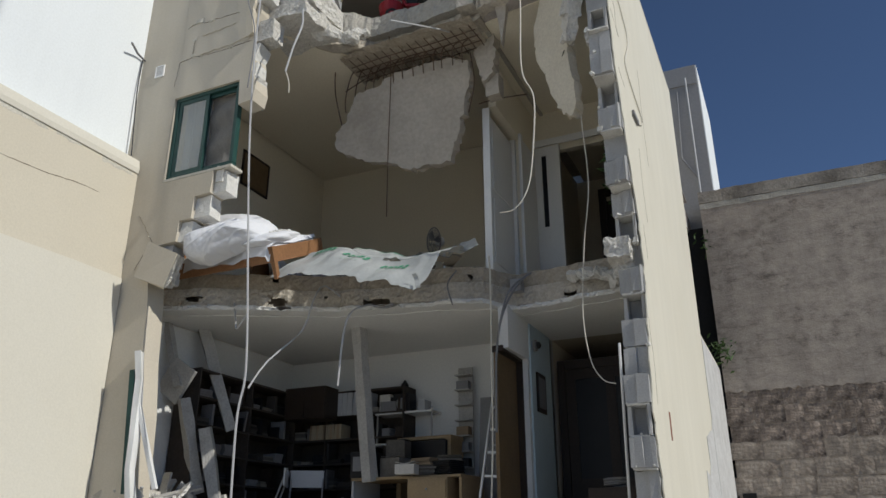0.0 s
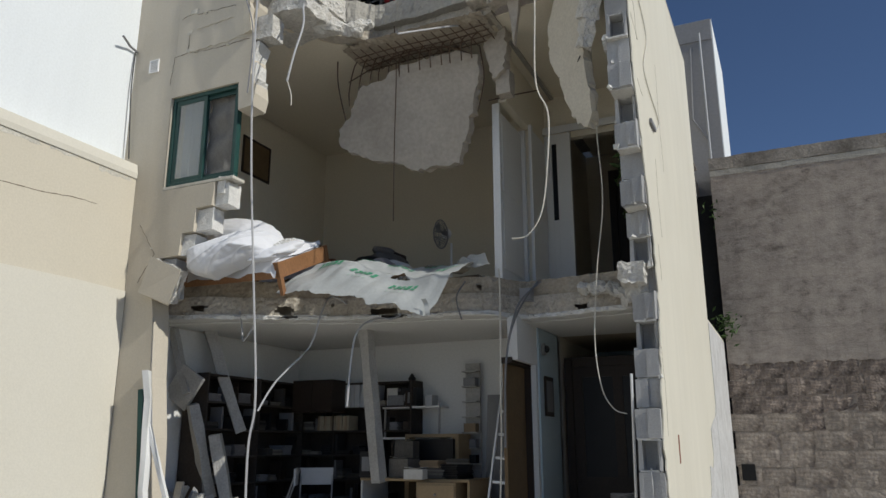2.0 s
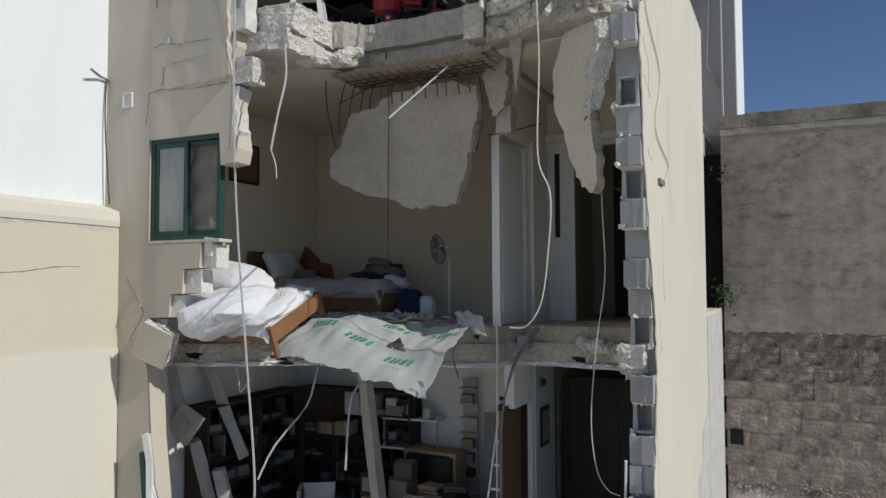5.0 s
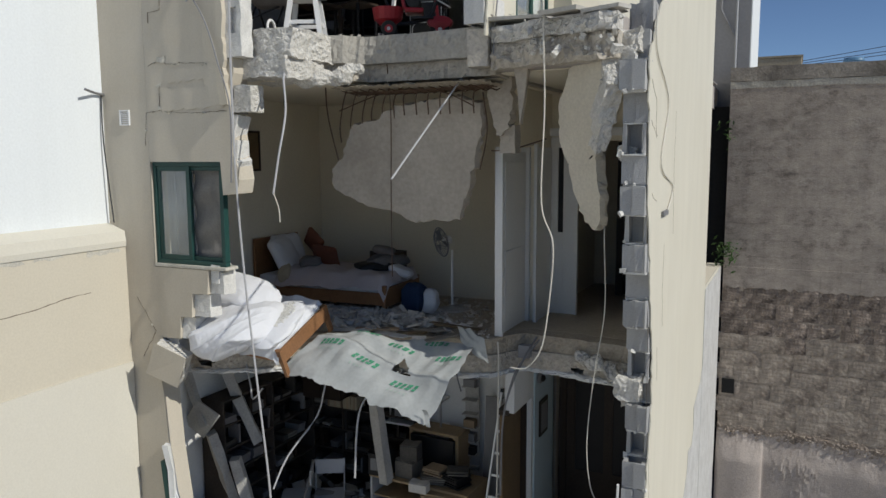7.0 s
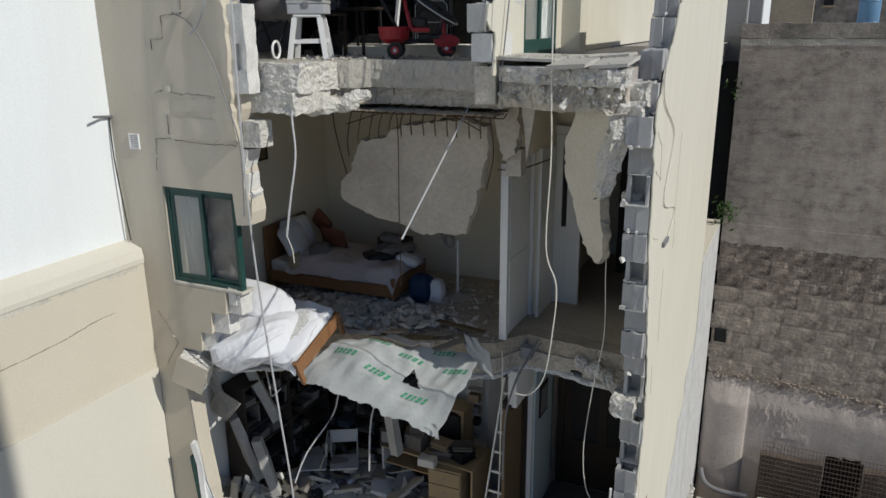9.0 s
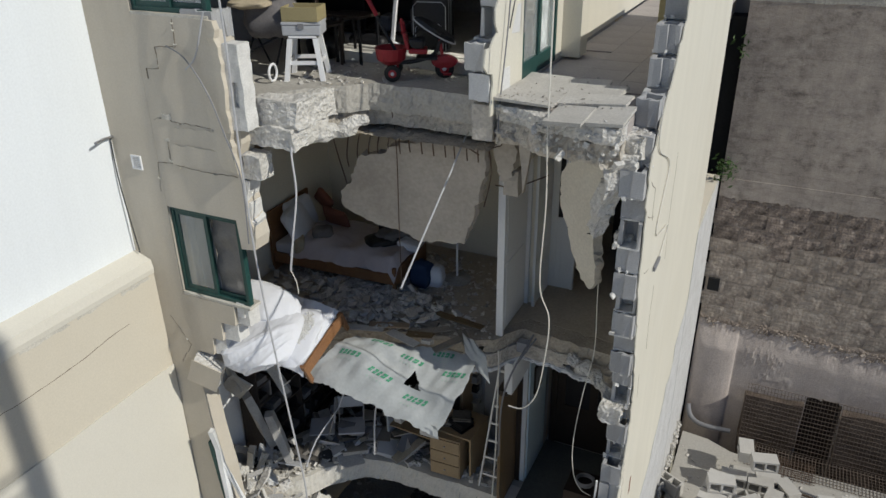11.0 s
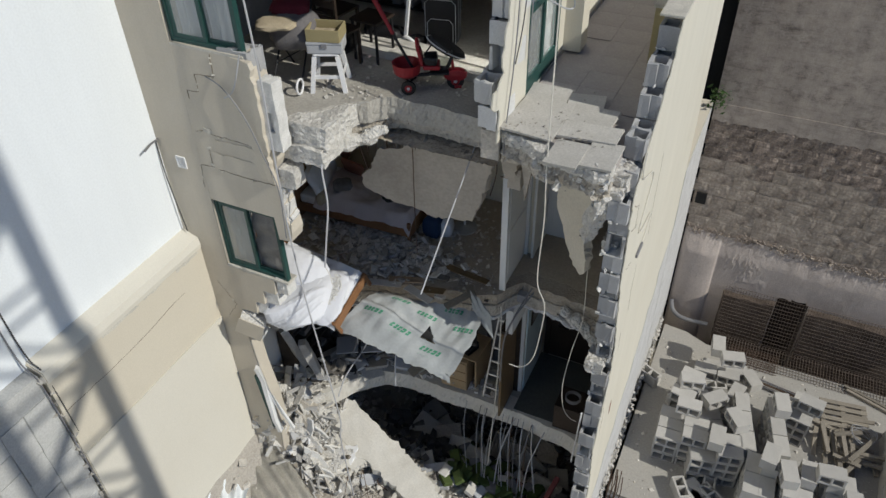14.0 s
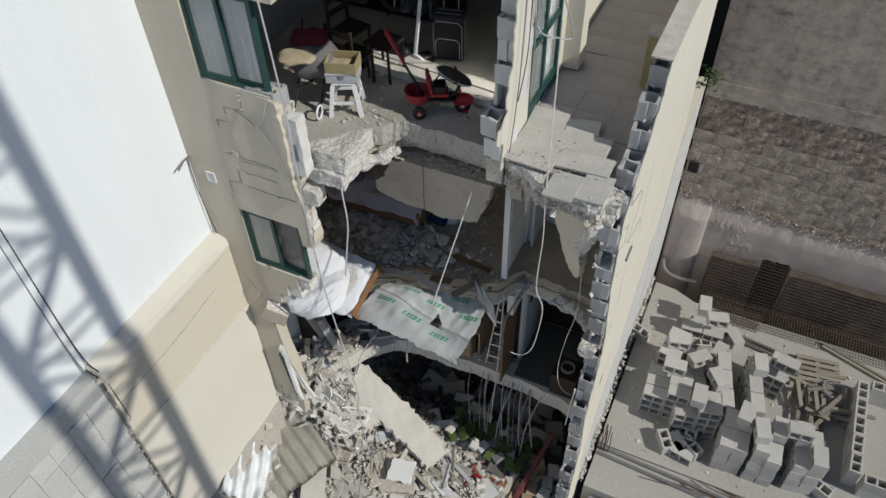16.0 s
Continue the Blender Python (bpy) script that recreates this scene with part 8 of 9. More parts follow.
for i in range(46):
    x, y = -3.95 + 0.19 * (i % 9) + rf.uniform(-0.07, 0.07), 7.05 + 0.26 * (i // 9) + rf.uniform(-0.09, 0.09)
    o = solo("dusty_packet", box(-0.085, 0.085, -0.12, 0.12, -0.04, 0.05, 0.016), rf.choice(("gbag", "gbag", "grey", "lgrey", "brick", "tile_dusty", "gbag", "paper")), "dusty printed packet among the ground-floor debris", "packet", "dusty packets")
    o.matrix_world = pose(x, y, debris_z(x, y) + 0.30 + rf.uniform(0, 0.12), rf.gauss(0, 14), rf.gauss(0, 16), rf.uniform(-50, 50))
for i in range(70):
    x, y = rb.gauss(-2.72, 0.40), rb.gauss(6.75, 0.34)
    o = solo("red_packet", box(-0.08, 0.08, -0.05, 0.05, -0.03, 0.03, 0.006), rb.choice(("red", "paper", "brick", "dull_red", "box", "paper", "tile_dusty")), "small coloured carton in the debris", "carton", "small cartons")
    o.matrix_world = pose(x, y, debris_z(x, y) + 0.14, rb.gauss(0, 20), rb.gauss(0, 20), rb.uniform(0, 360))
o = solo("red_beam", box(-0.04, 0.04, -0.9, 0.9, -0.05, 0.05, 0.006), "dull_red", "dull red steel beam sticking out of the debris", "beam")
o.matrix_world = pose(-2.18, 7.0, 1.75, 24, 0, -12)
for i in range(15):
    o = solo("loose_block", chipped(box(-0.1, 0.1, -0.14, 0.14, -0.09, 0.09), rb, 0.015), "box" if i % 3 else "block", "loose building block against the side wall", "block", "loose blocks")
    o.matrix_world = pose(-1.82 - 0.26 * (i % 3), 6.3 + 0.27 * (i // 3), debris_z(-1.9, 6.5) + 0.22, rb.gauss(0, 10), rb.gauss(0, 10), rb.uniform(-25, 25))
for i in range(26):
    x, y = rb.uniform(-5.6, -3.0), rb.uniform(4.4, 6.8)
    z = debris_z(x, y) + 0.1
    cable("bent_rod", [(x, y, z), (x + rb.uniform(-0.3, 0.3), y + rb.uniform(-0.3, 0.3), z + rb.uniform(0.05, 0.4)), (x + rb.uniform(-0.7, 0.7), y + rb.uniform(-0.6, 0.6), z + rb.uniform(0.0, 0.3))], rb.choice((0.006, 0.009)), rb.choice(("rust", "cable_d", "grey")), "bent rod or wire tangled in the heap", 5, 5)


# ---- yard next door: stacks of new blocks ----
NEW = finish("block", hollow_block(0.45, 0.225, 0.265, 0.0), "block_new")


def lay(parent, m):
    ob = new("block", NEW)
    ob.parent, ob.matrix_basis = parent, m
    return ob


ry = random.Random(12)


def stack(x, y, nx, ny, nz_, turn, label, missing=0.12, side=True):
    """Blocks piled on their sides, cells facing out."""
    s = empty("block_stack", label, "block stack", "stacks of blocks", m=pose(x, y, 1.0, 0, 0, turn))
    for k in range(nz_):
        for i in range(nx):
            for j in range(ny):
                if k == nz_ - 1 and ry.random() < missing * 3:
                    continue
                j0 = [ry.uniform(-0.012, 0.012) for _ in range(3)]
                if side:
                    lay(s, Matrix.Translation((0.462 * i + j0[0], 0.275 * j + 0.27 + j0[1], 0.232 * k + 0.113)) @ Matrix(((0, 1, 0, 0), (0, 0, -1, 0), (-1, 0, 0, 0), (0, 0, 0, 1))))
                else:
                    lay(s, pose(0.236 * i + 0.113 + j0[0], 0.456 * j + j0[1], 0.27 * k, 0, 0, 0))
    for _ in range(max(1, nx * ny // 5)):
        lay(s, Matrix.Translation((ry.uniform(0.05, 0.44 * nx - 0.3), ry.uniform(0.05, 0.27 * ny), 0.232 * nz_ + 0.118)) @ Matrix.Rotation(ry.choice((0, 1.57, 1.4, 0.2, -0.15, 0.4)), 4, "Z") @ Matrix.Translation((0, 0.13, 0)) @ Matrix(((0, 1, 0, 0), (0, 0, -1, 0), (-1, 0, 0, 0), (0, 0, 0, 1))))
    return s


stack(-0.66, 9.74, 2, 3, 4, 3, "stack of new grey hollow blocks near the side wall", 0.15)
stack(0.05, 9.50, 2, 2, 4, 12, "stack of new grey blocks with loose ones on top", 0.1)
stack(-0.62, 10.75, 1, 3, 4, -8, "narrow stack of new grey blocks", 0.15)
stack(0.12, 10.45, 1, 2, 3, 20, "short stack of new grey blocks, some tumbled", 0.25)
stack(0.42, 11.05, 1, 2, 2, -12, "low stack of new grey blocks", 0.2)
stack(-0.30, 11.97, 2, 1, 3, 4, "low stack of new grey blocks at the yard's back", 0.25)
stack(-0.15, 12.35, 2, 1, 2, 8, "low row of new grey blocks at the yard's back", 0.3)
stack(1.12, 9.98, 3, 1, 4, 103, "long row of new grey blocks", 0.10)
stack(1.72, 10.12, 3, 1, 4, 103, "long row of new grey blocks", 0.10)
stack(1.55, 11.25, 1, 2, 4, -10, "small stack of new grey blocks", 0.2)
stack(1.54, 9.05, 2, 2, 5, 92, "large neat stack of new grey blocks", 0.12)
stack(2.16, 9.06, 2, 2, 5, 92, "neat stack of new grey blocks", 0.12)
stack(2.92, 9.20, 2, 2, 5, 97, "neat stack of new grey blocks beside timber", 0.12)
ring = empty("block_ring", "low ring of blocks laid as an open basin", "block wall")
for k in range(2):
    for i in range(5):
        lay(ring, pose(3.55, 9.75 + 0.46 * i, 1.0 + 0.27 * k, 0, 0, ry.uniform(-2, 2)))
        lay(ring, pose(3.72 + 0.46 * i, 12.05, 1.0 + 0.27 * k, 0, 0, -90))
        lay(ring, pose(3.72 + 0.46 * i, 9.70, 1.0 + 0.27 * k, 0, 0, -90))
for i in range(16):
    b = solo("loose_new_block", hollow_block(0.45, 0.225, 0.265, 0.0), "block_new", "single new hollow block lying in the yard", "block", "loose yard blocks")
    x, y = ((0.15, 8.95), (0.35, 8.98), (0.5, 9.32), (0.62, 8.85), (-0.3, 11.5), (0.9, 12.2), (2.2, 10.3), (2.6, 10.4), (3.25, 9.25), (0.05, 11.4), (0.4, 12.0), (0.75, 11.3), (-0.95, 11.6), (0.62, 10.9), (0.75, 9.1), (3.2, 9.9))[i]
    b.matrix_world = pose(x, y, 1.002 + (0.115 if i % 2 else 0), 0, 90 if i % 2 else 0, ry.uniform(0, 180))
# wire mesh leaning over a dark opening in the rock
# The recess is lined in near-black, so its shade sits in the colour.
solo("cellar_opening", boxes([(0.90, 1.70, 14.96, 14.99, -0.6, 2.12), (0.90, 0.96, 14.32, 14.96, -0.6, 2.12), (1.63, 1.70, 14.32, 14.96, -0.6, 2.12), (0.90, 1.70, 14.32, 14.99, 2.06, 2.12)]), "cellar", "doorway-like opening under the old wall, its lining coloured near-black for shade", "opening", kind="structure")
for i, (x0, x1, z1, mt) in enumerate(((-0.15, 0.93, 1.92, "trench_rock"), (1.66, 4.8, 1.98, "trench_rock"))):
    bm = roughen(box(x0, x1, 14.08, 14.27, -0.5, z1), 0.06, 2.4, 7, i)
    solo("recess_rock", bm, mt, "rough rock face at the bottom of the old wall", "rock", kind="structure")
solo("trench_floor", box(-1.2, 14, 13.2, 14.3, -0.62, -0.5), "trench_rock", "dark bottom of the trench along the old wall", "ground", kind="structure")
part("pipe", tube(smooth_line([(-1.22, 14.12, 1.30), (-1.12, 13.98, 1.10), (-0.85, 13.88, 1.03), (-0.3, 13.92, 1.02)], 5), 0.05, 10), "grey", empty("bent_pipe", "grey plastic pipe bending along the trench", "pipe"))
mesh = empty("wire_mesh", "sheet of rusty reinforcement mesh leaning on the wall's foot", "wire mesh")
a, b = Vector((-0.12, 14.03, 2.24)), Vector((-0.12, 13.70, 0.98))
UPBAR, LONGBAR = finish("bar", tube([a, b], 0.0055, 4), "meshbar"), finish("bar", tube([a, a + Vector((4.6, 0, 0))], 0.0055, 4), "meshbar")
for i in range(75):
    ob = new("bar", UPBAR)
    ob.parent, ob.matrix_basis = mesh, Matrix.Translation((0.062 * i, 0, 0))
for j in range(16):
    ob = new("bar", LONGBAR)
    ob.parent, ob.matrix_basis = mesh, Matrix.Translation((b - a) * (j / 15))
lying = empty("wire_mesh", "sheet of rusty mesh lying flat over the trench", "wire mesh")
a, b = Vector((0.05, 13.72, 1.02)), Vector((0.05, 13.0, 1.035))
FLATBAR, FLATLONG = finish("bar", tube([a, b], 0.0055, 4), "meshbar"), finish("bar", tube([a, a + Vector((4.4, 0, 0))], 0.0055, 4), "meshbar")
for i in range(71):
    ob = new("bar", FLATBAR)
    ob.parent, ob.matrix_basis = lying, Matrix.Translation((0.062 * i, 0, 0))
for j in range(9):
    ob = new("bar", FLATLONG)
    ob.parent, ob.matrix_basis = lying, Matrix.Translation((b - a) * (j / 8))
bun = empty("steel_bundle", "bundle of steel rods lying by the mesh", "rod bundle")
for i in range(9):
    part("rod", tube([(0.55 + ry.uniform(-0.1, 0.1), 12.75 - 0.03 * i, 1.03 + 0.02 * (i % 3)), (2.55 + ry.uniform(-0.2, 0.2), 12.45 - 0.03 * i, 1.03 + 0.02 * (i % 3))], 0.014, 6), "rust" if i % 2 else "steel", bun)
m2 = empty("wire_mesh_flat", "small sheet of mesh lying on the yard", "wire mesh")
bm = bmesh.new()
for i in range(15):
    tube([(0.3 + 0.07 * i, 12.9, 1.02), (0.35 + 0.07 * i, 13.5, 1.02)], 0.006, 4, bm)
for i in range(9):
    tube([(0.3, 12.92 + 0.07 * i, 1.03), (1.35, 12.92 + 0.07 * i, 1.03)], 0.006, 4, bm)
part("bars", bm, "rust", m2)
tim = empty("timber_pile", "jumble of short timber and boards", "timber pile")
for i in range(26):
    l = ry.uniform(0.3, 1.1)
    o = part("timber", box(-l / 2, l / 2, -0.04, 0.04, -0.02, 0.02), "yard_wood", tim)
    o.matrix_basis = pose(ry.gauss(2.75, 0.30), ry.gauss(11.4, 0.35), 1.05 + 0.012 * i, ry.gauss(0, 5), ry.gauss(0, 5), ry.choice((0, 90, 75, 100, 20)) + ry.uniform(-15, 15))
pallet = empty("pallet", "grey wooden pallet lying in the yard", "pallet", m=pose(2.35, 11.75, 1.0, 0, 0, 8))
for i in range(6):
    part("board", box(0, 0.9, 0.15 * i, 0.15 * i + 0.10, 0.10, 0.12), "yard_wood", pallet)
for x in (0.0, 0.4, 0.8):
    part("bearer", box(x, x + 0.09, 0, 0.85, 0, 0.099), "yard_wood", pallet)
for c in ((3.05, 11.75), (2.75, 10.25)):
    coil = empty("wire_coil", "tangled coil of pale wire on the yard", "wire coil")
    bm = bmesh.new()
    for k in range(9):
        r = 0.12 + 0.015 * k
        tube([(c[0] + r * math.cos(a) + ry.uniform(-0.02, 0.02), c[1] + r * math.sin(a), 1.10 + 0.03 * k + 0.06 * math.sin(a * 2 + k)) for a in (j * 0.45 for j in range(15))], 0.006, 5, bm)
    part("wire", bm, "conduit", coil)
for x0, y0, x1, y1 in ((2.7, 13.2, 5.2, 12.35), (2.75, 13.1, 5.0, 12.3), (-1.2, 8.55, 4.0, 8.30), (-1.2, 8.40, 4.0, 8.12)):
    v, d = Vector((x1 - x0, y1 - y0, 0)), 0.06
    o = solo("long_beam", box(0, v.length, -d / 2, d / 2, 0, 0.07, 0.004), "yard_wood" if y0 > 10 else "steel", "long straight beam lying along the yard", "beam", "long beams")
    o.matrix_world = pose(x0, y0, 1.003, 0, 0, math.degrees(math.atan2(v.y, v.x)))
reb = empty("starter_bars", "cluster of upright rusty starter bars at the yard's edge", "rebar")
for i in range(9):
    x, y = -1.20 + 0.05 * (i % 5) + ry.uniform(-0.02, 0.02), 8.50 + 0.13 * (i // 5)
    part("bar", tube([(x, y, 0.95), (x + ry.uniform(-0.02, 0.04), y, 1.35), (x + ry.uniform(-0.04, 0.10), y + 0.03, 1.75)], 0.010, 5), "rust", reb)
for i in range(14):
    x = ry.uniform(-1.1, 3.0)
    cable("yard_rod", [(x, 8.62 + ry.uniform(-0.4, 0.2), 1.02), (x + 0.7, 8.55 + ry.uniform(-0.3, 0.2), 1.04), (x + 1.7, 8.45 + ry.uniform(-0.3, 0.2), 1.02)], 0.008, "rust", "rusty rod lying along the yard's edge", 4, 5)
solo("yard_kerb", boxes([(-1.2, 8.0, 7.55, 7.95, -0.6, 1.10), (-1.2, 8.0, 8.62, 8.76, 1.001, 1.06)]), "yard", "low concrete kerb along the yard's edge", "kerb", kind="structure")
bin_ = empty("grey_tank", "dark grey plastic tank in the gap below the wall", "tank", m=pose(-0.75, 7.2, -0.6))
part("body", box(-0.3, 0.3, -0.3, 0.3, 0, 1.5, 0.03), "grey", bin_)
bm = bmesh.new()
for _ in range(420):
    x, y = ry.uniform(-1.15, 3.4), ry.uniform(8.7, 13.15)
    add_chunk(bm, Vector((x, y, 1.005)), abs(ry.gauss(0.02, 0.03)) + 0.012, ry, 0.6)
g = empty("yard_grit", "crumbs of mortar and stones over the yard", "rubble", kind="stuff")
part("crumbs", bm, "rubble", g)
# broken render and plaster at the wall's foot
bm = bmesh.new()
for _ in range(420):
    y = ry.uniform(7.6, 13.5)
    add_chunk(bm, Vector((XR + ry.uniform(0.0, 0.07), y, 1.0 + abs(ry.gauss(0, 0.16)))), ry.uniform(0.02, 0.09), ry)
g = empty("wall_foot_rubble", "pale broken render along the foot of the side wall", "rubble", kind="stuff")
part("chunks", bm, "concrete_w", g)
pts = fractal_edge([(7.5, 0.98), (7.5, 2.4), (8.4, 2.9), (9.2, 3.4), (10.2, 4.1), (11.0, 4.9), (11.7, 5.2)], 0.16, 0.22, 31)
bm = prism([(11.69, 0.98)] + pts, "x", XR + 0.0015, XR + 0.006)
bmesh.ops.triangulate(bm, faces=[f for f in bm.faces if len(f.verts) > 4])
part("grey_patch", bm, "patch", side, "bluish grey unpainted render")
part("grey_patch", box(XR + 0.0015, XR + 0.008, 11.705, 14.3, 0.98, 6.40), "patch", side)

# bare stones in the old wall
rs = random.Random(21)


def stone_face(w, h, rough, seed):
    """A dressed stone seen from the front: a hackled face with knocked edges, sides going back."""
    bm, nx, nz_ = bmesh.new(), max(4, int(w / 0.07)), 4
    g = []
    for i in range(nx + 1):
        col = []
        for j in range(nz_ + 1):
            x, z = w * i / nx, h * j / nz_
            rim = i in (0, nx) or j in (0, nz_)
            d = rough * (noise.noise(Vector((x * 5, z * 6, seed))) + 0.9 * noise.noise(Vector((x * 13, z * 14, seed)))) + (rough * 0.25 + 0.002 if rim else 0)
            col.append(bm.verts.new((x + (rs.uniform(-0.007, 0.007) if rim else 0), d, z + (rs.uniform(-0.007, 0.007) if rim else 0))))
        g.append(col)
    for i in range(nx):
        for j in range(nz_):
            bm.faces.new((g[i][j], g[i + 1][j], g[i + 1][j + 1], g[i][j + 1]))
    loop = [g[i][0] for i in range(nx)] + [g[nx][j] for j in range(nz_)] + [g[i][nz_] for i in range(nx, 0, -1)] + [g[0][j] for j in range(nz_, 0, -1)]
    back = [bm.verts.new((v.co.x, 0.08, v.co.z)) for v in loop]
    for k in range(len(loop)):
        q = (k + 1) % len(loop)
        bm.faces.new((loop[q], loop[k], back[k], back[q]))
    return bm


COURSE = 0.30
SHORT = [(w, finish("stone", stone_face(w, COURSE - 0.008, 0.021, 7.1 * k), "stone_dark")) for k, w in enumerate((0.22, 0.28, 0.34, 0.40, 0.46, 0.52))]
LONG = [(w, finish("stone", stone_face(w, COURSE - 0.004, 0.011, 3.3 * k), "stone")) for k, w in enumerate((0.36, 0.44, 0.52, 0.60, 0.72, 0.86))]
GREAT = finish("stone", stone_face(1.14, 2 * COURSE - 0.01, 0.008, 5.5), "stone")
for j in range(9):
    z, x = 3.345 + COURSE * j, -1.29 - 0.12 * (j % 2)
    while x < 3.6:
        if j < 2 and x > -0.45 and x < 0.2:
            if j == 0:
                ob = new("stone", GREAT)
                ob.parent, ob.matrix_basis = old, pose(x + 0.004, 14.399, z)
                great_end = x + 1.15
            x = great_end
            continue
        w, me = rs.choice(SHORT if j > 5 or (j == 5 and rs.random() < 0.4) else LONG)
        ob = new("stone", me)
        ob.parent = old
        ob.matrix_basis = pose(x, 14.396 + rs.uniform(-0.004, 0.004), z + rs.uniform(-0.012, 0.012), 0, rs.uniform(-1.2, 1.2), rs.uniform(-0.4, 0.4))
        x += w + rs.uniform(0.002, 0.007)
# Solid near-black box before the stones imitates the shade inside a putlog hole.
part("putlog_hole_shade", box(-1.24, -1.02, 14.30, 14.345, 4.03, 4.30), "dark", old)
bm = bmesh.new()
cols = []
for i in range(620):
    x = -1.29 + 4.9 * i / 619
    top = 3.31 - 0.05 * max(0, min(x, 2)) + 0.08 * nz(x * 0.9, 3, 1)
    cols.append([bm.verts.new((x, 14.41 - max(0.0, math.sin(math.pi * k / 11)) ** 0.4 * (0.014 + 0.020 * nz(x * 5, k * 0.5, 2) + 0.030 * abs(nz(x * 13, k * 1.3, 4))), top - 0.17 + 0.028 * k + 0.03 * nz(x * 8, k * 0.3, 6))) for k in range(12)])
for a, b in zip(cols, cols[1:]):
    for k in range(11):
        bm.faces.new((a[k], b[k], b[k + 1], a[k + 1]))
part("broken_core", bm, "stone_core", old, "brown crumbling core under the lowest stones")
bm = bmesh.new()
for _ in range(260):
    x = rs.uniform(-1.25, 3.6)
    add_chunk(bm, Vector((x, 14.365 + rs.uniform(-0.015, 0.02), 3.29 - 0.05 * max(0, min(x, 2)) + 0.08 * nz(x * 0.9, 3, 1) + rs.gauss(0, 0.06))), min(0.09, abs(rs.gauss(0.0, 0.028)) + 0.010), rs, 0.6)
part("broken_course", bm, "stone", old)
def side_crack(pts, w):
    line = fractal_edge(pts, 0.02, 0.08, int(pts[0][1] * 131) % 97)
    bm = bmesh.new()
    for (y0, z0), (y1, z1) in zip(line, line[1:]):
        d = math.hypot(y1 - y0, z1 - z0) / 2 + 0.001
        t = w * rs.uniform(0.3, 1.0)
        add_box(bm, -0.001, 0.0016, -d, d, -t, t, Matrix.Translation((XR, (y0 + y1) / 2, (z0 + z1) / 2)) @ Matrix.Rotation(math.atan2(z1 - z0, y1 - y0), 4, "X"))
    part("crack", bm, "crackline", side)


for pts, w in (([(6.60, 9.10), (6.85, 8.95), (6.90, 8.6)], 0.006), ([(6.62, 8.75), (6.95, 8.62)], 0.005), ([(6.72, 7.0), (6.80, 6.6), (6.78, 6.1)], 0.003), ([(7.30, 6.55), (7.34, 6.2)], 0.003), ([(7.55, 7.55), (7.52, 7.1), (7.60, 6.7)], 0.0025), ([(7.0, 5.5), (7.06, 5.1), (7.02, 4.7)], 0.003), ([(8.1, 8.9), (8.06, 8.3), (8.14, 7.6)], 0.002), ([(6.75, 8.1), (7.0, 8.02)], 0.004)):
    side_crack(pts, w)
part("red_smear", box(XR + 0.0005, XR + 0.002, 7.62, 7.70, 4.45, 4.72), "brick", side, "small red paint smear")
bm = bmesh.new()
for c, n in (((-1.25, 14.0, 6.75), 55), ((-1.25, 14.1, 6.60), 30), ((-1.27, 14.2, 8.90), 9), ((-1.29, 14.2, 8.72), 7)):
    leaves(bm, c, 0.10, n, 0.06, rs)
w = empty("wall_weeds", "green weeds growing in the gap between the walls", "weeds", kind="stuff")
part("leaves", bm, "leaf", w)

# stone facing and crack on the sunny wall
pv = bpy.data.objects["wall_paved"]
SLATE = [finish("stone_tile", chipped(box(0, 0.02, -0.145, 0.145, -0.145, 0.145), rs, 0.006), "paving") for _ in range(3)]
for i in range(11):
    for j in range(13):
        ob = new("stone_tile", SLATE[rs.randrange(3)])
        ob.parent, ob.matrix_basis = pv, pose(-6.715 - 0.012 * rs.random(), 2.83 - 0.30 * i, 3.6 + 0.30 * j)
bm = bmesh.new()
for _ in range(60):
    add_chunk(bm, Vector((-6.70, 3.04 + rs.gauss(0, 0.03), rs.uniform(3.3, 7.6))), rs.uniform(0.02, 0.07), rs)
part("crack_filling", bm, "slab", pv, "dark ragged joint")
for i in range(2):
    y = 3.00 + 0.09 * i
    cable("wall_wire", [(XL + 0.012, y, 13.5), (XL + 0.012, y - 0.02, 8.4), (-6.69, y, 7.5), (-6.70, y + 0.05, 5.6), (-6.69, y + 0.12, 3.7)], 0.009, "cable_d" if i % 2 else "grey", "dark cable running down the cracked joint")
wc = bpy.data.objects["wall_cream"]
bm = prism([(3.06, 3.05), (3.06, 6.24), (4.0, 6.22), (5.0, 6.235), (5.622, 6.225), (5.622, 3.05)], "x", -6.672, -6.655)
solo("wall_cream_patch", bm, "cream_low", "paler repainted lower part of the cream wall", "wall", kind="structure")

for pts, w in (([(3.1, 6.98), (3.9, 6.98), (4.4, 7.0), (4.9, 7.06), (5.15, 7.07)], 0.006),):
    line = fractal_edge(pts, 0.008, 0.07, 19)
    bm = bmesh.new()
    for (y0, z0), (y1, z1) in zip(line, line[1:]):
        m = Matrix.Translation((-6.6785, (y0 + y1) / 2, (z0 + z1) / 2)) @ Matrix.Rotation(math.atan2(z1 - z0, y1 - y0), 4, "X")
        add_box(bm, -0.002, 0.002, -math.hypot(y1 - y0, z1 - z0) / 2, math.hypot(y1 - y0, z1 - z0) / 2, -w * rs.uniform(0.3, 0.9), w * rs.uniform(0.3, 0.9), m)
    part("crack", bm, "crackline", wc)
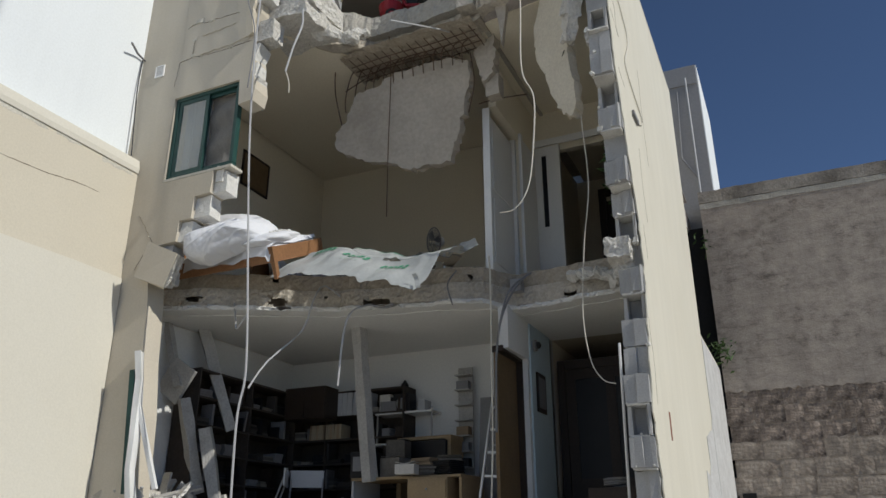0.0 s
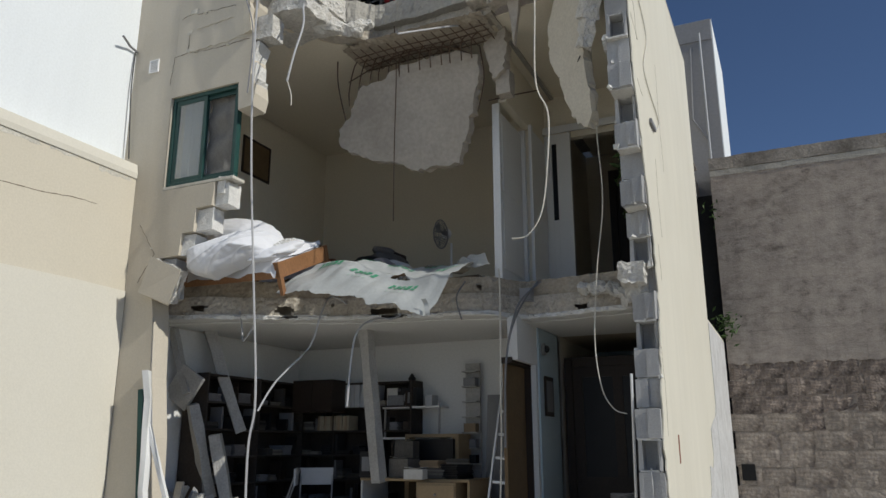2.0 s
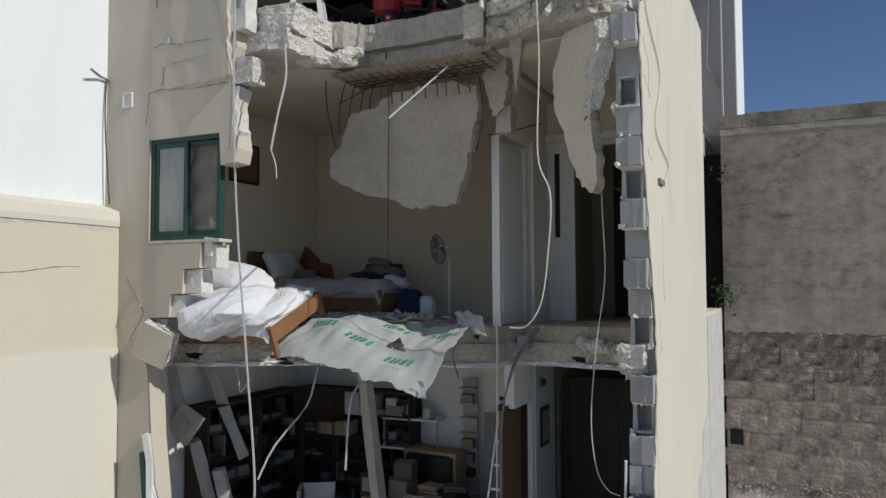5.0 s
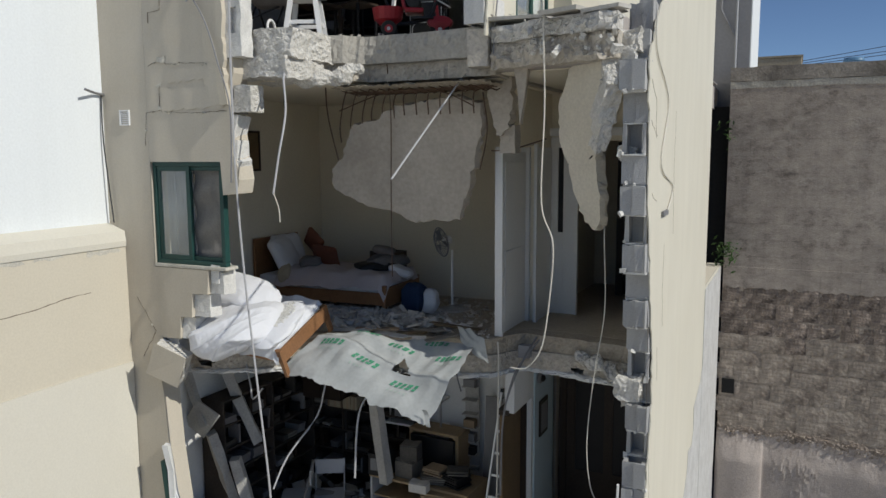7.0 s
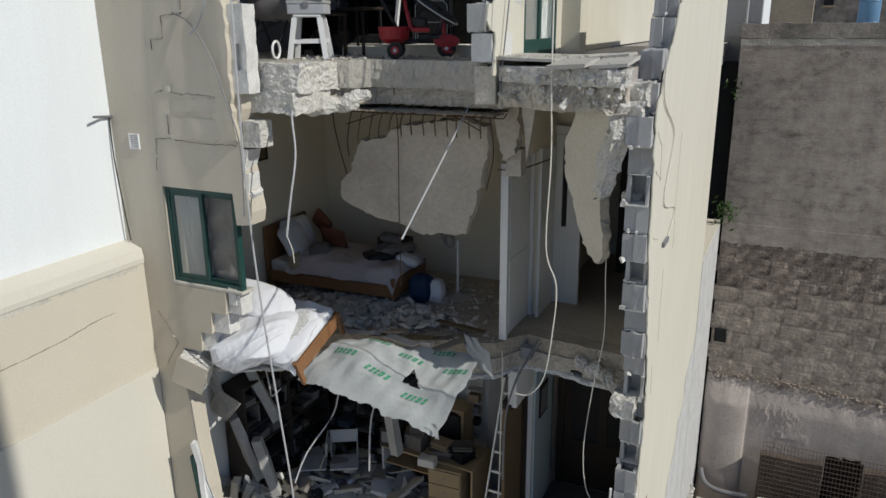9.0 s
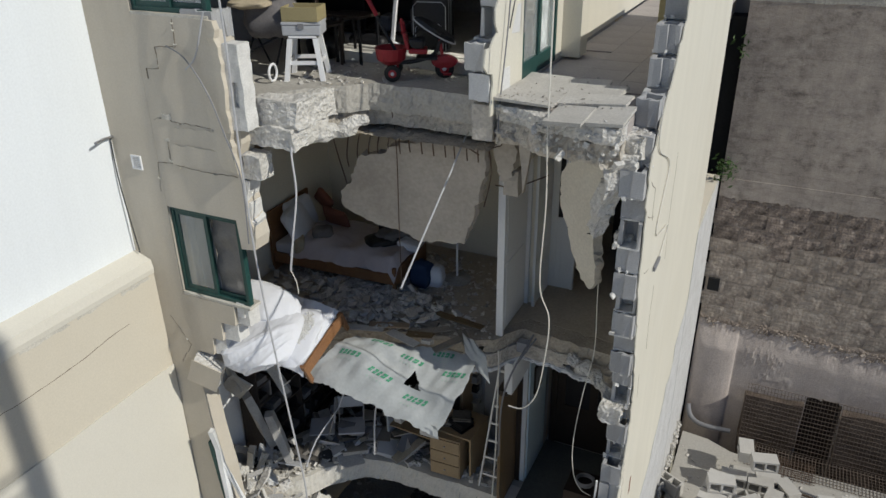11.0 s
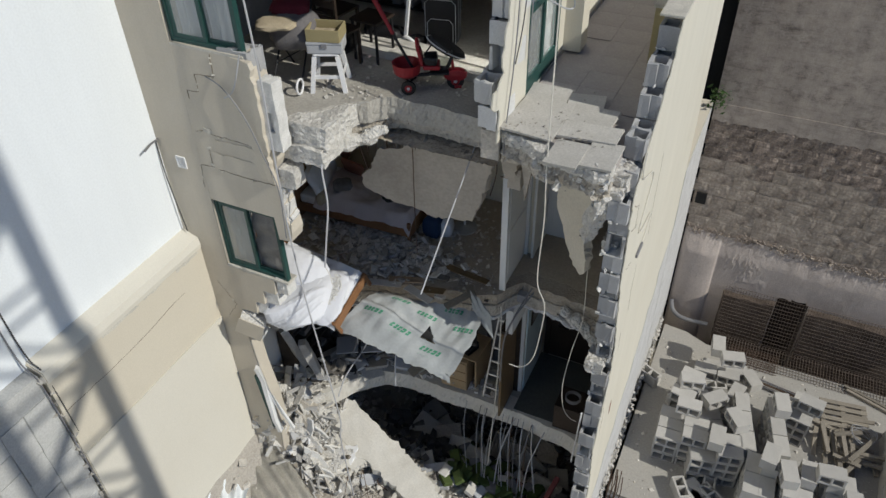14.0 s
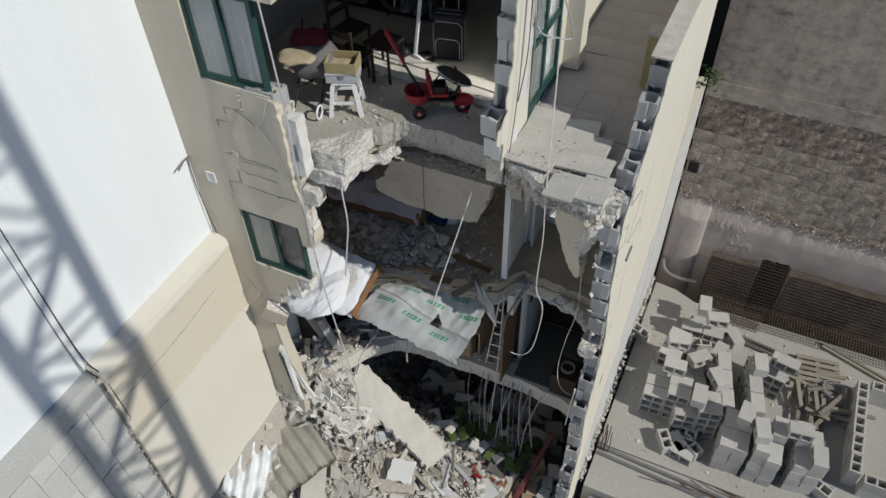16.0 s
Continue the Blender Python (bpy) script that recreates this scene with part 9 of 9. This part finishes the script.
for y, z, w, h in ((5.35, 7.44, 0.22, 0.05), (4.7, 7.46, 0.16, 0.04), (4.15, 7.45, 0.3, 0.05), (3.6, 7.47, 0.15, 0.04)):
    pts = fractal_edge([(y - w, z), (y + w, z + 0.01), (y + w * 0.8, z + h), (y - w, z + h), (y - w, z)], 0.012, 0.04, int(y * 31))[:-1]
    bm = prism(pts, "x", -6.6835, -6.678)
    bmesh.ops.triangulate(bm, faces=[f for f in bm.faces if len(f.verts) > 4])
    part("peeled_paint", bm, "ledge", wc, "flaked paint under the ledge")

# far roofs over the old wall
solo("far_roof", box(-30, 60, 15.0, 60, 0, 9.1), "far_stone", "flat roofs behind the old wall", "roof", kind="structure")
fb = empty("far_stone_block", "old limestone roof block behind the wall", "building")
part("wall", boxes([(-2.45, -0.16, 40, 43, 9, 12.98)], 0.03), "far_stone", fb)
part("coping", box(-2.48, -0.12, 39.97, 43, 12.982, 13.07), "far_stone", fb)
fh = empty("far_house", "stone house with arched windows on the skyline, coloured dark for shade", "building")
# House wall takes the dark coping colour to read as a shaded front.
part("wall", box(-0.6, 16, 50, 55, 5, 12.98), "coping", fh)
part("roof_edge", box(-0.6, 16.05, 49.9, 55, 12.982, 13.07), "dull_red", fh, "dull red tiled eaves")
for k in range(12):
    part("window", box(0.5 + 0.95 * k, 1.2 + 0.95 * k, 49.95, 49.999, 12.2, 12.66), "black", fh)
for k in range(6):
    x = 0.34 + 2.4 * k
    arch = [(x, 10.75), (x + 0.5, 10.75), (x + 0.5, 11.15)] + [(x + 0.25 + 0.25 * math.cos(a), 11.15 + 0.2 * math.sin(a)) for a in (math.pi * q / 8 for q in range(1, 8))] + [(x, 11.15)]
    wv = part("window", prism(arch, "y", 49.95, 49.999), "black", fh)
    part("sill", box(x - 0.1, x + 0.6, 49.85, 49.99, 10.64, 10.74), "far_stone", wv)
tank = empty("water_tank", "blue cylindrical water tank on a roof", "water tank", m=pose(0.83, 18.2, 9.04))
part("body", lathe([(0.20, 0), (0.205, 1.36), (0.185, 1.40), (0.05, 1.42)], 24), "blue_tank", tank, "", True)
for z in (0.45, 0.9, 1.32):
    part("rib", lathe([(0.207, z), (0.215, z + 0.015), (0.207, z + 0.03)], 24), "blue_tank", tank)
for z, k in ((12.80, 0.165), (12.70, 0.125), (12.60, 0.11)):
    cable("power_line", [(-0.16, 40.3, z), (6, 40.3, z + 6 * k - 0.1), (14, 40.3, z + 14.2 * k)], 0.014, "cable_d", "thin power line over the roofs")

# tower crane standing behind the viewer, seen by its shadow alone
cr = empty("tower_crane", "lattice mast of a tower crane", "crane", m=pose(6.5, 0.96, -0.6))
S = 1.20
for x, y in ((0, 0), (S, 0), (S, S), (0, S)):
    part("chord", box(x - 0.07, x + 0.07, y - 0.07, y + 0.07, 0, 27), "crane", cr)
bm = bmesh.new()
for k in range(22):
    z = 1.2 * k
    for (x0, y0), (x1, y1) in (((0, 0), (S, 0)), ((S, 0), (S, S)), ((S, S), (0, S)), ((0, S), (0, 0))):
        a, b = ((x0, y0, z), (x1, y1, z + 1.2)) if k % 2 else ((x1, y1, z), (x0, y0, z + 1.2))
        tube([a, b], 0.045, 5, bm)
        tube([(x0, y0, z), (x1, y1, z)], 0.04, 5, bm)
part("lattice", bm, "crane", cr)
